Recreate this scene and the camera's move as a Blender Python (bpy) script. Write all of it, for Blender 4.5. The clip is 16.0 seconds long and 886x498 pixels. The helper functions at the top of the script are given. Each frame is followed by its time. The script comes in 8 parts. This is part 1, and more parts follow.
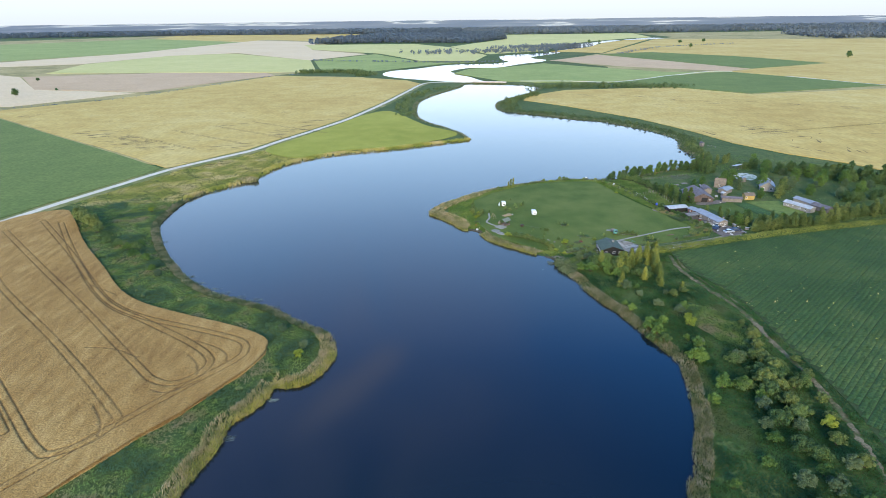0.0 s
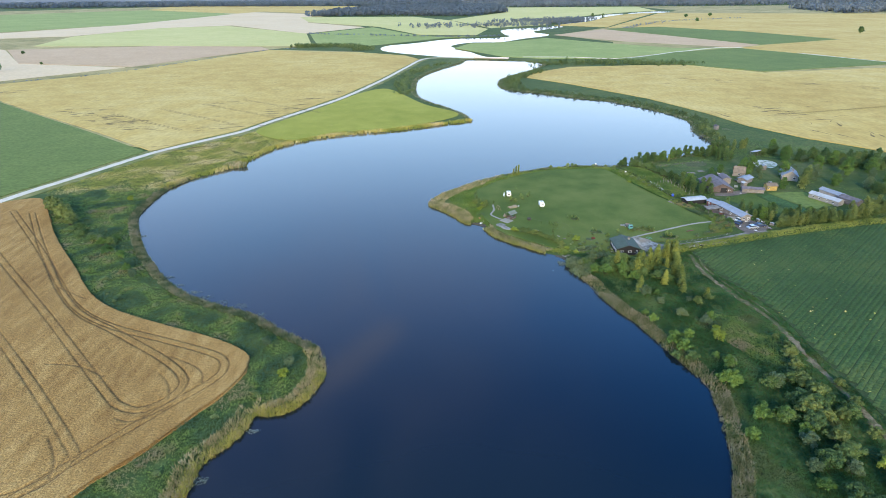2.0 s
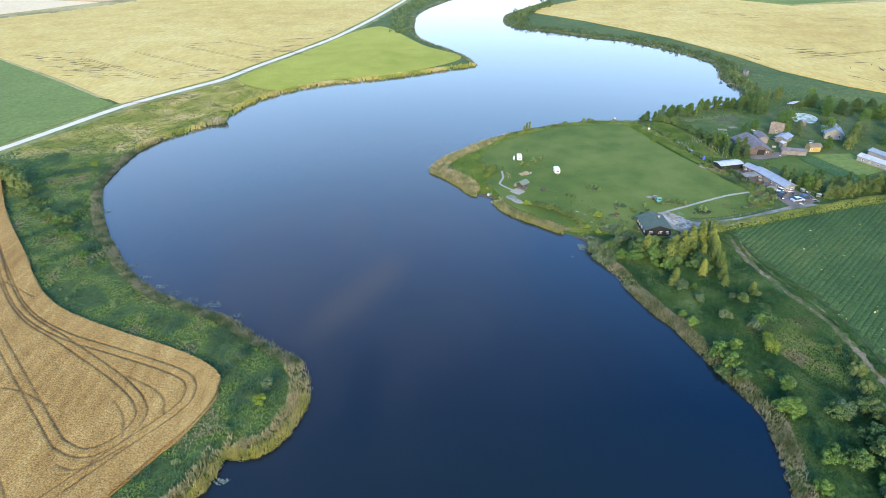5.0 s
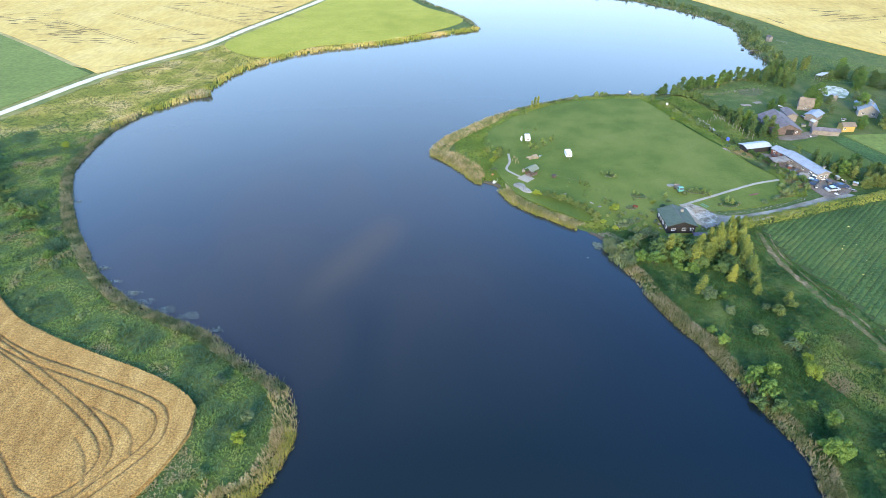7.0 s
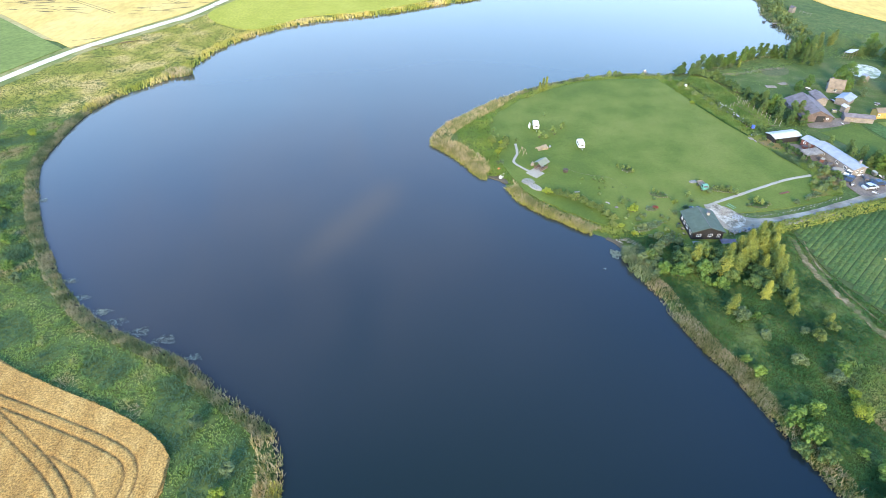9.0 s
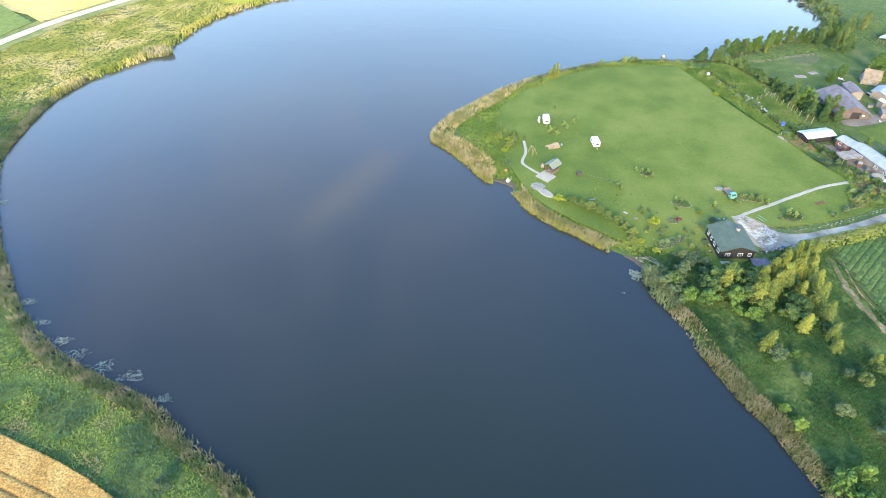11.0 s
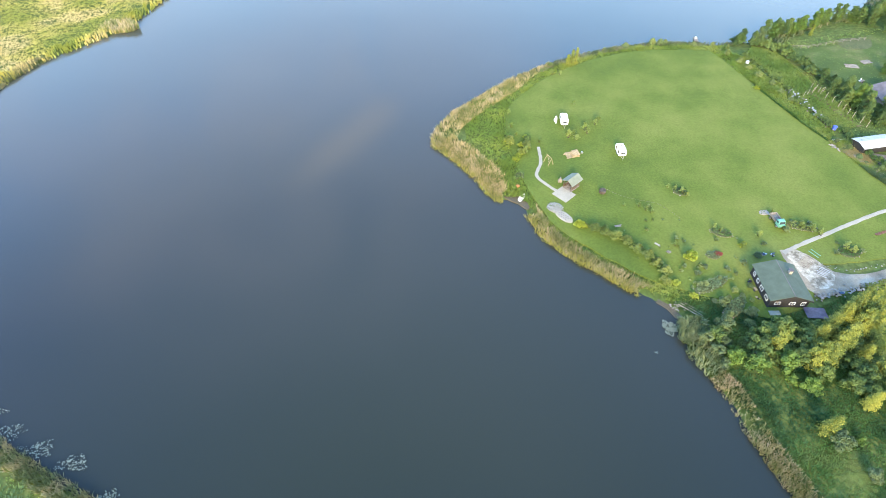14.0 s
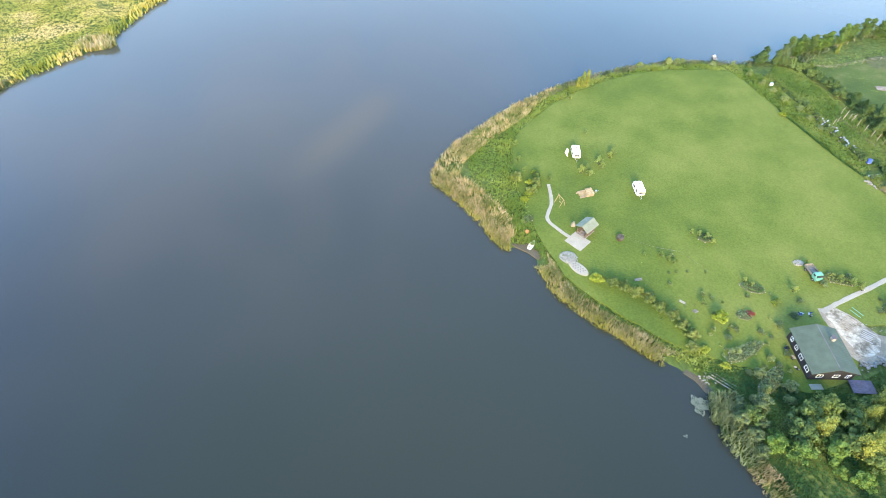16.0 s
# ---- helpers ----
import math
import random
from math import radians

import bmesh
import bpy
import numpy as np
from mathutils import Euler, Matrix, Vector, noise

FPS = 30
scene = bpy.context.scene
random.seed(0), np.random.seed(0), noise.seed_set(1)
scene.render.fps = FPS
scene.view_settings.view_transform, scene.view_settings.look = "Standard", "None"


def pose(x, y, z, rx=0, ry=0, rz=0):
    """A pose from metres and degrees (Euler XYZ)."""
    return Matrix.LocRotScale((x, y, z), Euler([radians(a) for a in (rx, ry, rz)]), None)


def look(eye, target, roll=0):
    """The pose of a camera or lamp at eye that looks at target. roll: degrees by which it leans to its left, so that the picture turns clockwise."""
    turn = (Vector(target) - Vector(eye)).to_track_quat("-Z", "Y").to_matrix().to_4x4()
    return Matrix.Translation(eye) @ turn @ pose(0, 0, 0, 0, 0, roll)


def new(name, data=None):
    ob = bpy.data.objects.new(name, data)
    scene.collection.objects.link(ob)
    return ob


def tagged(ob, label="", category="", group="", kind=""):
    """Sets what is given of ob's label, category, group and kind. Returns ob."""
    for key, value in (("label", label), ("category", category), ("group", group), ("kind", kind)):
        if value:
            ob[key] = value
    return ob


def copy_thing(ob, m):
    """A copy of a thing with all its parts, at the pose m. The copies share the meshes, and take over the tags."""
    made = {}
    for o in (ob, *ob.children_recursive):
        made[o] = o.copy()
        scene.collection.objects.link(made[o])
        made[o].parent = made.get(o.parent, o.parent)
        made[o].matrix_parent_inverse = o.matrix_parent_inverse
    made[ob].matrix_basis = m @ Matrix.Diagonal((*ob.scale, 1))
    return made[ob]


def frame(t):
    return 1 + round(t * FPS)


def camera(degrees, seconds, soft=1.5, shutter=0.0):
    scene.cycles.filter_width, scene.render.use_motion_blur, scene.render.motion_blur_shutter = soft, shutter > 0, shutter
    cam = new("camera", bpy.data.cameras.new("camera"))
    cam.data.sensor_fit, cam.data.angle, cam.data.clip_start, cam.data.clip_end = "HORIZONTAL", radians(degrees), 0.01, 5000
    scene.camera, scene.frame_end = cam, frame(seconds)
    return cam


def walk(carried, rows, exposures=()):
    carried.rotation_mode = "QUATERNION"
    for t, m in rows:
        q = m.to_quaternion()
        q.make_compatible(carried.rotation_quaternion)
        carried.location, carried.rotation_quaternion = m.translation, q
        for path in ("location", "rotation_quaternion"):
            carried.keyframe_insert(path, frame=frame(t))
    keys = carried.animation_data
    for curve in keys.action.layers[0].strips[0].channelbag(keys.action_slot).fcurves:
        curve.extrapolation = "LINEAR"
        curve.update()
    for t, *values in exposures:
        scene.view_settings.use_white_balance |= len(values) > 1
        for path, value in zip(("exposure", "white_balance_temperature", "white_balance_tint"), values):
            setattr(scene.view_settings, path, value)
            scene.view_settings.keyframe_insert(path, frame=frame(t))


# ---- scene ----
cam = camera(76.7, 16.0, soft=0.8)
PATH = [
    (0, (1.204, -32.234, 79.042), (1.238, -30.385, 78.28), -0.7),
    (0.5, (1.224, -27.754, 79.1), (1.257, -25.908, 78.333), -0.9),
    (1, (1.15, -23.334, 79.175), (1.184, -21.493, 78.394), -0.8),
    (1.5, (0.969, -18.967, 79.265), (1.004, -17.138, 78.458), -0.5),
    (2.5, (0.604, -10.145, 79.594), (0.642, -8.347, 78.72), -0.4),
    (3.5, (0.481, -1.454, 79.913), (0.518, 0.311, 78.973), -0.5),
    (6.5, (0.579, 24.789, 81.551), (0.608, 26.442, 80.425), -0.7),
    (7, (0.461, 29.091, 81.644), (0.491, 30.724, 80.49), -0.6),
    (8, (0.148, 37.577, 81.885), (0.18, 39.173, 80.68), -0.6),
    (9, (-0.33, 45.828, 82.059), (-0.293, 47.387, 80.806), -0.4),
    (11.5, (-0.734, 66.72, 81.857), (-0.69, 68.187, 80.498), 0.5),
    (12.5, (-0.875, 74.899, 81.848), (-0.829, 76.325, 80.446), 0.6),
    (14, (-0.83, 87.429, 81.863), (-0.783, 88.796, 80.404), 1.2),
    (14.5, (-0.924, 91.51, 81.868), (-0.876, 92.859, 80.392), 1.3),
    (15, (-1.091, 95.562, 81.881), (-1.039, 96.899, 80.395), 1.3),
    (15.5, (-1.187, 99.676, 81.904), (-1.134, 101.018, 80.421), 1.4),
    (16, (-1.215, 103.87, 81.916), (-1.162, 105.216, 80.438), 1.4),
]
walk(cam, [(t, look(eye, target, roll)) for t, eye, target, roll in PATH],
     exposures=[(0.0, 0.15, 6200, 8), (4.0, 0.48, 6200, 8), (8.0, 0.98, 6500, 8), (12.5, 1.42, 7350, 8), (16.0, 1.45, 7650, 8)])

# ---- light ----
SUN_TURN, SUN_HEIGHT = 188.0, 22.0          # degrees clockwise from +y, and above the horizon
world = bpy.data.worlds.new("sky")
scene.world = world
world.use_nodes = True
wn, wl = world.node_tree.nodes, world.node_tree.links
wn.clear()
sky = wn.new("ShaderNodeTexSky")
sky.sky_type, sky.sun_disc = "NISHITA", False
sky.sun_elevation, sky.sun_rotation = radians(SUN_HEIGHT), radians(SUN_TURN)
sky.air_density, sky.dust_density, sky.ozone_density = 1.0, 1.2, 2.0
cloud_at = wn.new("ShaderNodeTexCoord")
cloud_noise = wn.new("ShaderNodeTexNoise")
cloud_noise.inputs["Scale"].default_value, cloud_noise.inputs["Detail"].default_value = 3.2, 8
cloud_noise.inputs["Distortion"].default_value = 0.6


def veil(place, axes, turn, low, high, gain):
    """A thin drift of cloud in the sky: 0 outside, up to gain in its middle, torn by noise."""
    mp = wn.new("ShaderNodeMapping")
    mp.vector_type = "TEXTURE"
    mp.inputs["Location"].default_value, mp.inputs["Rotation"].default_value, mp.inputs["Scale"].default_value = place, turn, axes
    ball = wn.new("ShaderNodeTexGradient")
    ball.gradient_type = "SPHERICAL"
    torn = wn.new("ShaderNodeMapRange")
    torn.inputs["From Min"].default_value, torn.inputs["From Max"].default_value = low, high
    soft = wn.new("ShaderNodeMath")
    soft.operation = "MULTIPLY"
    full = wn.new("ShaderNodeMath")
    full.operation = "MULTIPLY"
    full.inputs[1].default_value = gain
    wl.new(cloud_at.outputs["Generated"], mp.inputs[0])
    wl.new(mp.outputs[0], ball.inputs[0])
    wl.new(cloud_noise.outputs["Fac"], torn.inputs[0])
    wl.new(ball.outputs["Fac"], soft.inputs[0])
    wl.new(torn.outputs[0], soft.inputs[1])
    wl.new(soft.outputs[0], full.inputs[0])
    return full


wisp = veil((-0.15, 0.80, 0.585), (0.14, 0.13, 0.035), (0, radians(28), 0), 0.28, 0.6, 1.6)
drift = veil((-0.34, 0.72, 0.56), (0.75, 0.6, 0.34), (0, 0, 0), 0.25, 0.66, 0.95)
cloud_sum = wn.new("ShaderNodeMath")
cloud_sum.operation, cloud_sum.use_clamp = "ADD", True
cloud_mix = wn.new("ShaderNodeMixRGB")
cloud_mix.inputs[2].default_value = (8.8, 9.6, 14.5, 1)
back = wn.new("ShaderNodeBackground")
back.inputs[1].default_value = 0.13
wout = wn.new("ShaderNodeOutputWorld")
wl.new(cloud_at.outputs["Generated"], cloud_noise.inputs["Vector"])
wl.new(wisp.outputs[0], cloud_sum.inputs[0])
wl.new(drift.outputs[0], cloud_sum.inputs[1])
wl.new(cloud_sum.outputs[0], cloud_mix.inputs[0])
haze_z = wn.new("ShaderNodeSeparateXYZ")
haze_ramp = wn.new("ShaderNodeValToRGB")
for k, (at_, v) in enumerate(((0.0, 0.95), (0.25, 0.95), (0.5, 0.92), (0.72, 0.92), (0.95, 0.92))):
    if k > 1:
        haze_ramp.color_ramp.elements.new(at_)
    haze_ramp.color_ramp.elements[k].position, haze_ramp.color_ramp.elements[k].color = at_, (v, v, v, 1)
haze_tone = wn.new("ShaderNodeValToRGB")
for k, (at_, c_) in enumerate(((0.0, (0.32, 0.335, 0.35)), (0.04, (0.36, 0.385, 0.41)), (0.08, (0.82, 0.9, 0.98)), (0.2, (0.52, 0.73, 1.0)), (0.4, (0.24, 0.51, 1.0)), (0.52, (0.07, 0.31, 0.92)), (0.66, (0.025, 0.14, 0.51)), (0.78, (0.08, 0.18, 0.38)), (0.92, (0.11, 0.19, 0.17)))):
    if k > 1:
        haze_tone.color_ramp.elements.new(at_)
    haze_tone.color_ramp.elements[k].position, haze_tone.color_ramp.elements[k].color = at_, (*c_, 1)
haze_gain = wn.new("ShaderNodeMixRGB")
haze_gain.blend_type = "MULTIPLY"
haze_gain.inputs[0].default_value, haze_gain.inputs[2].default_value = 1.0, (20.0, 20.0, 20.0, 1)
haze_mix = wn.new("ShaderNodeMixRGB")
wl.new(haze_z.outputs[2], haze_tone.inputs[0])
wl.new(haze_tone.outputs[0], haze_gain.inputs[1])
wl.new(haze_gain.outputs[0], haze_mix.inputs[2])
wl.new(cloud_at.outputs["Generated"], haze_z.inputs[0])
wl.new(haze_z.outputs[2], haze_ramp.inputs[0])
wl.new(haze_ramp.outputs[0], haze_mix.inputs[0])
wl.new(sky.outputs[0], haze_mix.inputs[1])
wl.new(haze_mix.outputs[0], cloud_mix.inputs[1])
wl.new(cloud_mix.outputs[0], back.inputs[0])
wl.new(back.outputs[0], wout.inputs[0])
sun = new("sun", bpy.data.lights.new("sun", "SUN"))
sun.data.energy, sun.data.angle, sun.data.color = 5.0, radians(24.0), (1.0, 0.79, 0.46)
az, el = radians(SUN_TURN), radians(SUN_HEIGHT)
sun.matrix_world = look((math.sin(az) * math.cos(el) * 500, math.cos(az) * math.cos(el) * 500, math.sin(el) * 500), (0, 0, 0))


# ---- materials ----
def nodes_of(name):
    m = bpy.data.materials.new(name)
    m.use_nodes = True
    n = m.node_tree.nodes
    return m, n, m.node_tree.links, n["Principled BSDF"]


def noise_node(n, l, scale, detail=5, squeeze=None, turn=0.0):
    geo = n.new("ShaderNodeNewGeometry")
    tex = n.new("ShaderNodeTexNoise")
    tex.inputs["Scale"].default_value, tex.inputs["Detail"].default_value = scale, detail
    if squeeze:
        mp = n.new("ShaderNodeMapping")
        mp.inputs["Scale"].default_value = squeeze
        mp.inputs["Rotation"].default_value = (0, 0, radians(turn))
        l.new(geo.outputs["Position"], mp.inputs[0])
        l.new(mp.outputs[0], tex.inputs["Vector"])
    else:
        l.new(geo.outputs["Position"], tex.inputs["Vector"])
    return tex


def ramp_node(n, l, source, stops):
    r = n.new("ShaderNodeValToRGB")
    e = r.color_ramp.elements
    while len(e) < len(stops):
        e.new(0.5)
    for k, (p, c) in enumerate(stops):
        e[k].position, e[k].color = p, (*c, 1)
    l.new(source, r.inputs[0])
    return r


def mix_node(n, l, kind, fac, a, b):
    m = n.new("ShaderNodeMixRGB")
    m.blend_type = kind
    for k, v in enumerate((fac, a, b)):
        if isinstance(v, (int, float)):
            m.inputs[k].default_value = v
        elif isinstance(v, tuple):
            m.inputs[k].default_value = (*v, 1)
        else:
            l.new(v, m.inputs[k])
    return m


def earthy(name, stops, broad=0.03, fine=1.5, grain=(0.7, 1.3), rough=0.95, bump=0.4, squeeze=None, turn=0.0, depth=0.2, mid=0.25):
    """A ground or matt surface: broad patches of colour, middle blotches and fine grain."""
    m, n, l, b = nodes_of(name)
    wide = noise_node(n, l, broad, 4)
    middle = noise_node(n, l, mid, 5)
    both = mix_node(n, l, "MIX", 0.45, wide.outputs["Fac"], middle.outputs["Fac"])
    col = ramp_node(n, l, both.outputs[0], stops)
    small = noise_node(n, l, fine, 6, squeeze, turn)
    g = ramp_node(n, l, small.outputs["Fac"], [(0.3, (grain[0],) * 3), (0.7, (grain[1],) * 3)])
    out = mix_node(n, l, "MULTIPLY", 1.0, col.outputs[0], g.outputs[0])
    l.new(out.outputs[0], b.inputs["Base Color"])
    b.inputs["Roughness"].default_value = rough
    b.inputs["Specular IOR Level"].default_value = 0.15
    bp = n.new("ShaderNodeBump")
    bp.inputs["Strength"].default_value, bp.inputs["Distance"].default_value = bump, depth
    l.new(small.outputs["Fac"], bp.inputs["Height"])
    l.new(bp.outputs[0], b.inputs["Normal"])
    return m


def leafy(name, stops, shine=0.25, through_light=0.3, patch=0.12, spread=0.5):
    """Leaves, reeds and grass: each blade its own tint, and broad drifts of tone."""
    m, n, l, b = nodes_of(name)
    geo = n.new("ShaderNodeNewGeometry")
    info = n.new("ShaderNodeObjectInfo")
    wide = noise_node(n, l, patch, 3)
    drift = n.new("ShaderNodeMapRange")
    drift.inputs["From Min"].default_value, drift.inputs["From Max"].default_value = 0.34, 0.66
    l.new(wide.outputs["Fac"], drift.inputs[0])
    f = mix_node(n, l, "MIX", spread, geo.outputs["Random Per Island"], drift.outputs[0])
    col = ramp_node(n, l, f.outputs[0], stops)
    tint = ramp_node(n, l, info.outputs["Random"], [(0.0, (0.95, 1.0, 1.0)), (1.0, (1.45, 1.36, 1.2))])
    out = mix_node(n, l, "MULTIPLY", 1.0, col.outputs[0], tint.outputs[0])
    l.new(out.outputs[0], b.inputs["Base Color"])
    b.inputs["Roughness"].default_value = 0.6
    b.inputs["Specular IOR Level"].default_value = shine
    tr = n.new("ShaderNodeBsdfTranslucent")
    l.new(out.outputs[0], tr.inputs[0])
    mx = n.new("ShaderNodeMixShader")
    mx.inputs[0].default_value = through_light
    l.new(b.outputs[0], mx.inputs[1])
    l.new(tr.outputs[0], mx.inputs[2])
    l.new(mx.outputs[0], n["Material Output"].inputs[0])
    return m


def plain(name, colour, rough=0.6, metal=0.0, vary=0.15, scale=1.2, bump=0.1, squeeze=None, turn=0.0):
    """Paint, sheet, wood or metal with slight wear."""
    m, n, l, b = nodes_of(name)
    t1 = noise_node(n, l, scale, 6, squeeze, turn)
    lo, hi = tuple(c * (1 - vary) for c in colour), tuple(min(1, c * (1 + vary)) for c in colour)
    col = ramp_node(n, l, t1.outputs["Fac"], [(0.3, lo), (0.7, hi)])
    dirt = noise_node(n, l, scale * 0.3, 4)
    d = ramp_node(n, l, dirt.outputs["Fac"], [(0.35, (1 - vary,) * 3), (0.6, (1.0,) * 3)])
    out = mix_node(n, l, "MULTIPLY", 1.0, col.outputs[0], d.outputs[0])
    l.new(out.outputs[0], b.inputs["Base Color"])
    b.inputs["Roughness"].default_value, b.inputs["Metallic"].default_value = rough, metal
    bp = n.new("ShaderNodeBump")
    bp.inputs["Strength"].default_value, bp.inputs["Distance"].default_value = bump, 0.03
    l.new(t1.outputs["Fac"], bp.inputs["Height"])
    l.new(bp.outputs[0], b.inputs["Normal"])
    return m


def ribbed(name, colour, pitch, turn, rough=0.45, metal=0.0, vary=0.15):
    """Profiled sheet: ribs across the slope."""
    m, n, l, b = nodes_of(name)
    geo = n.new("ShaderNodeNewGeometry")
    mp = n.new("ShaderNodeMapping")
    mp.inputs["Rotation"].default_value = (0, 0, radians(turn))
    wv = n.new("ShaderNodeTexWave")
    wv.inputs["Scale"].default_value = 1.0 / pitch * 0.31
    wv.inputs["Distortion"].default_value = 0.0
    l.new(geo.outputs["Position"], mp.inputs[0])
    l.new(mp.outputs[0], wv.inputs["Vector"])
    t1 = noise_node(n, l, 0.8, 6)
    lo, hi = tuple(c * (1 - vary) for c in colour), tuple(min(1, c * (1 + vary)) for c in colour)
    col = ramp_node(n, l, t1.outputs["Fac"], [(0.3, lo), (0.7, hi)])
    l.new(col.outputs[0], b.inputs["Base Color"])
    b.inputs["Roughness"].default_value, b.inputs["Metallic"].default_value = rough, metal
    b.inputs["Specular IOR Level"].default_value = 0.25
    bp = n.new("ShaderNodeBump")
    bp.inputs["Strength"].default_value, bp.inputs["Distance"].default_value = 0.3, 0.03
    l.new(wv.outputs["Fac"], bp.inputs["Height"])
    l.new(bp.outputs[0], b.inputs["Normal"])
    return m


M_GROUND = earthy("rough_grass", [(0.3, (0.038, 0.068, 0.02)), (0.45, (0.058, 0.092, 0.026)), (0.6, (0.09, 0.115, 0.034)), (0.72, (0.14, 0.14, 0.05))], 0.02, 1.2, (0.65, 1.3), depth=0.4)
M_LAWN = earthy("mown_grass", [(0.36, (0.057, 0.09, 0.018)), (0.46, (0.077, 0.111, 0.021)), (0.54, (0.1, 0.13, 0.028)), (0.64, (0.123, 0.146, 0.037))], 0.02, 3.0, (0.82, 1.16), mid=0.09, depth=0.08)
M_FARMGRASS = earthy("farm_grass", [(0.35, (0.04, 0.07, 0.02)), (0.5, (0.062, 0.095, 0.026)), (0.62, (0.1, 0.115, 0.045))], 0.04, 2.5, (0.75, 1.2), mid=0.2)
M_MEADOW = earthy("bright_meadow", [(0.35, (0.23, 0.24, 0.03)), (0.65, (0.33, 0.315, 0.055))], 0.015, 1.0, (0.75, 1.2), mid=0.08)
M_STRAW = earthy("pale_wheat", [(0.35, (0.41, 0.28, 0.078)), (0.5, (0.475, 0.345, 0.106)), (0.65, (0.52, 0.395, 0.145))], 0.008, 0.5, (0.86, 1.12), squeeze=(1, 0.45, 1), turn=-40, mid=0.05)
M_STUBBLE = earthy("brown_stubble", [(0.3, (0.43, 0.3, 0.17)), (0.7, (0.5, 0.36, 0.22))], 0.006, 0.4, (0.9, 1.1), mid=0.03)
M_STUBBLEDARK = earthy("flattened_straw", [(0.3, (0.12, 0.085, 0.035)), (0.7, (0.2, 0.15, 0.065))], 0.1, 1.0, (0.85, 1.15))
M_PINK = earthy("dry_stubble", [(0.3, (0.56, 0.42, 0.25)), (0.7, (0.62, 0.49, 0.31))], 0.004, 0.3, (0.92, 1.08), mid=0.02)
M_FARGREEN = earthy("green_crop", [(0.3, (0.1, 0.14, 0.035)), (0.7, (0.155, 0.195, 0.05))], 0.01, 0.6, (0.8, 1.2), mid=0.06)
M_CROPROW = earthy("crop_ridge", [(0.34, (0.038, 0.078, 0.025)), (0.5, (0.056, 0.105, 0.032)), (0.64, (0.095, 0.135, 0.04))], 0.02, 1.5, (0.65, 1.3), mid=0.12)
M_MIDGREEN = earthy("fresh_meadow", [(0.3, (0.2, 0.25, 0.07)), (0.7, (0.3, 0.33, 0.11))], 0.008, 0.4, (0.85, 1.15), mid=0.04)
M_BED = earthy("planted_soil", [(0.3, (0.05, 0.07, 0.03)), (0.7, (0.11, 0.12, 0.06))], 0.5, 5.0, (0.6, 1.3), mid=1.5)
M_FURROW = earthy("dark_furrow_soil", [(0.3, (0.034, 0.058, 0.02)), (0.7, (0.055, 0.075, 0.028))], 0.2, 3.0, (0.7, 1.2))
# green weed blotches, and the whitish sky reflection painted as base colour
M_POND = earthy("sky_pale_weedy_pond", [(0.4, (0.16, 0.2, 0.12)), (0.5, (0.4, 0.42, 0.38)), (0.58, (0.46, 0.47, 0.44)), (0.68, (0.2, 0.27, 0.12))], 0.2, 2.0, (0.75, 1.2), rough=0.6, mid=0.4, depth=0.02)
M_PALEGREEN = earthy("pale_green_crop", [(0.3, (0.42, 0.4, 0.14)), (0.7, (0.52, 0.47, 0.2))], 0.006, 0.3, (0.9, 1.1), mid=0.03)
M_GRAVEL = earthy("gravel", [(0.38, (0.16, 0.135, 0.105)), (0.5, (0.255, 0.222, 0.18)), (0.62, (0.37, 0.33, 0.275))], 0.2, 5.0, (0.8, 1.15), depth=0.05)
M_ROAD = earthy("dry_gravel", [(0.3, (0.5, 0.45, 0.36)), (0.7, (0.62, 0.56, 0.46))], 0.2, 3.0, (0.85, 1.12), depth=0.05)
M_PALE = earthy("pale_paving", [(0.3, (0.23, 0.218, 0.19)), (0.7, (0.32, 0.305, 0.27))], 0.4, 6.0, (0.85, 1.1), depth=0.03)
M_SOIL = earthy("bare_soil", [(0.3, (0.1, 0.085, 0.055)), (0.7, (0.165, 0.14, 0.095))], 0.2, 3.0, (0.7, 1.2))
M_TRACK = earthy("grassy_track_soil", [(0.4, (0.05, 0.075, 0.025)), (0.48, (0.1, 0.095, 0.045)), (0.56, (0.19, 0.155, 0.1)), (0.66, (0.13, 0.115, 0.06))], 0.12, 2.5, (0.65, 1.25), mid=0.6)
M_YARD = earthy("yard_soil", [(0.3, (0.12, 0.1, 0.09)), (0.7, (0.2, 0.175, 0.16))], 0.2, 3.0, (0.7, 1.2))
M_APRON = earthy("whitish_gravel", [(0.4, (0.14, 0.125, 0.1)), (0.5, (0.3, 0.275, 0.23)), (0.6, (0.43, 0.4, 0.35))], 0.4, 4.0, (0.7, 1.2), mid=1.3, depth=0.05)
M_SAND = earthy("beach_sand", [(0.3, (0.06, 0.055, 0.042)), (0.7, (0.1, 0.09, 0.07))], 0.3, 4.0, (0.8, 1.2))
M_STONE = earthy("field_stone", [(0.3, (0.15, 0.148, 0.14)), (0.7, (0.3, 0.29, 0.28))], 1.0, 6.0, (0.7, 1.2), mid=2.0, depth=0.05)
M_REED = leafy("reed_blades", [(0.2, (0.14, 0.185, 0.075)), (0.42, (0.26, 0.265, 0.12)), (0.6, (0.4, 0.345, 0.2)), (0.8, (0.54, 0.45, 0.32))], through_light=0.5, patch=0.35, spread=0.45)
# yellow sunlight put into the leaf colour of the sun-facing reed edges
M_REEDLIT = leafy("sunlit_reed_leaves", [(0.2, (0.27, 0.29, 0.07)), (0.5, (0.38, 0.375, 0.1)), (0.8, (0.48, 0.44, 0.16))], through_light=0.35, patch=0.4)
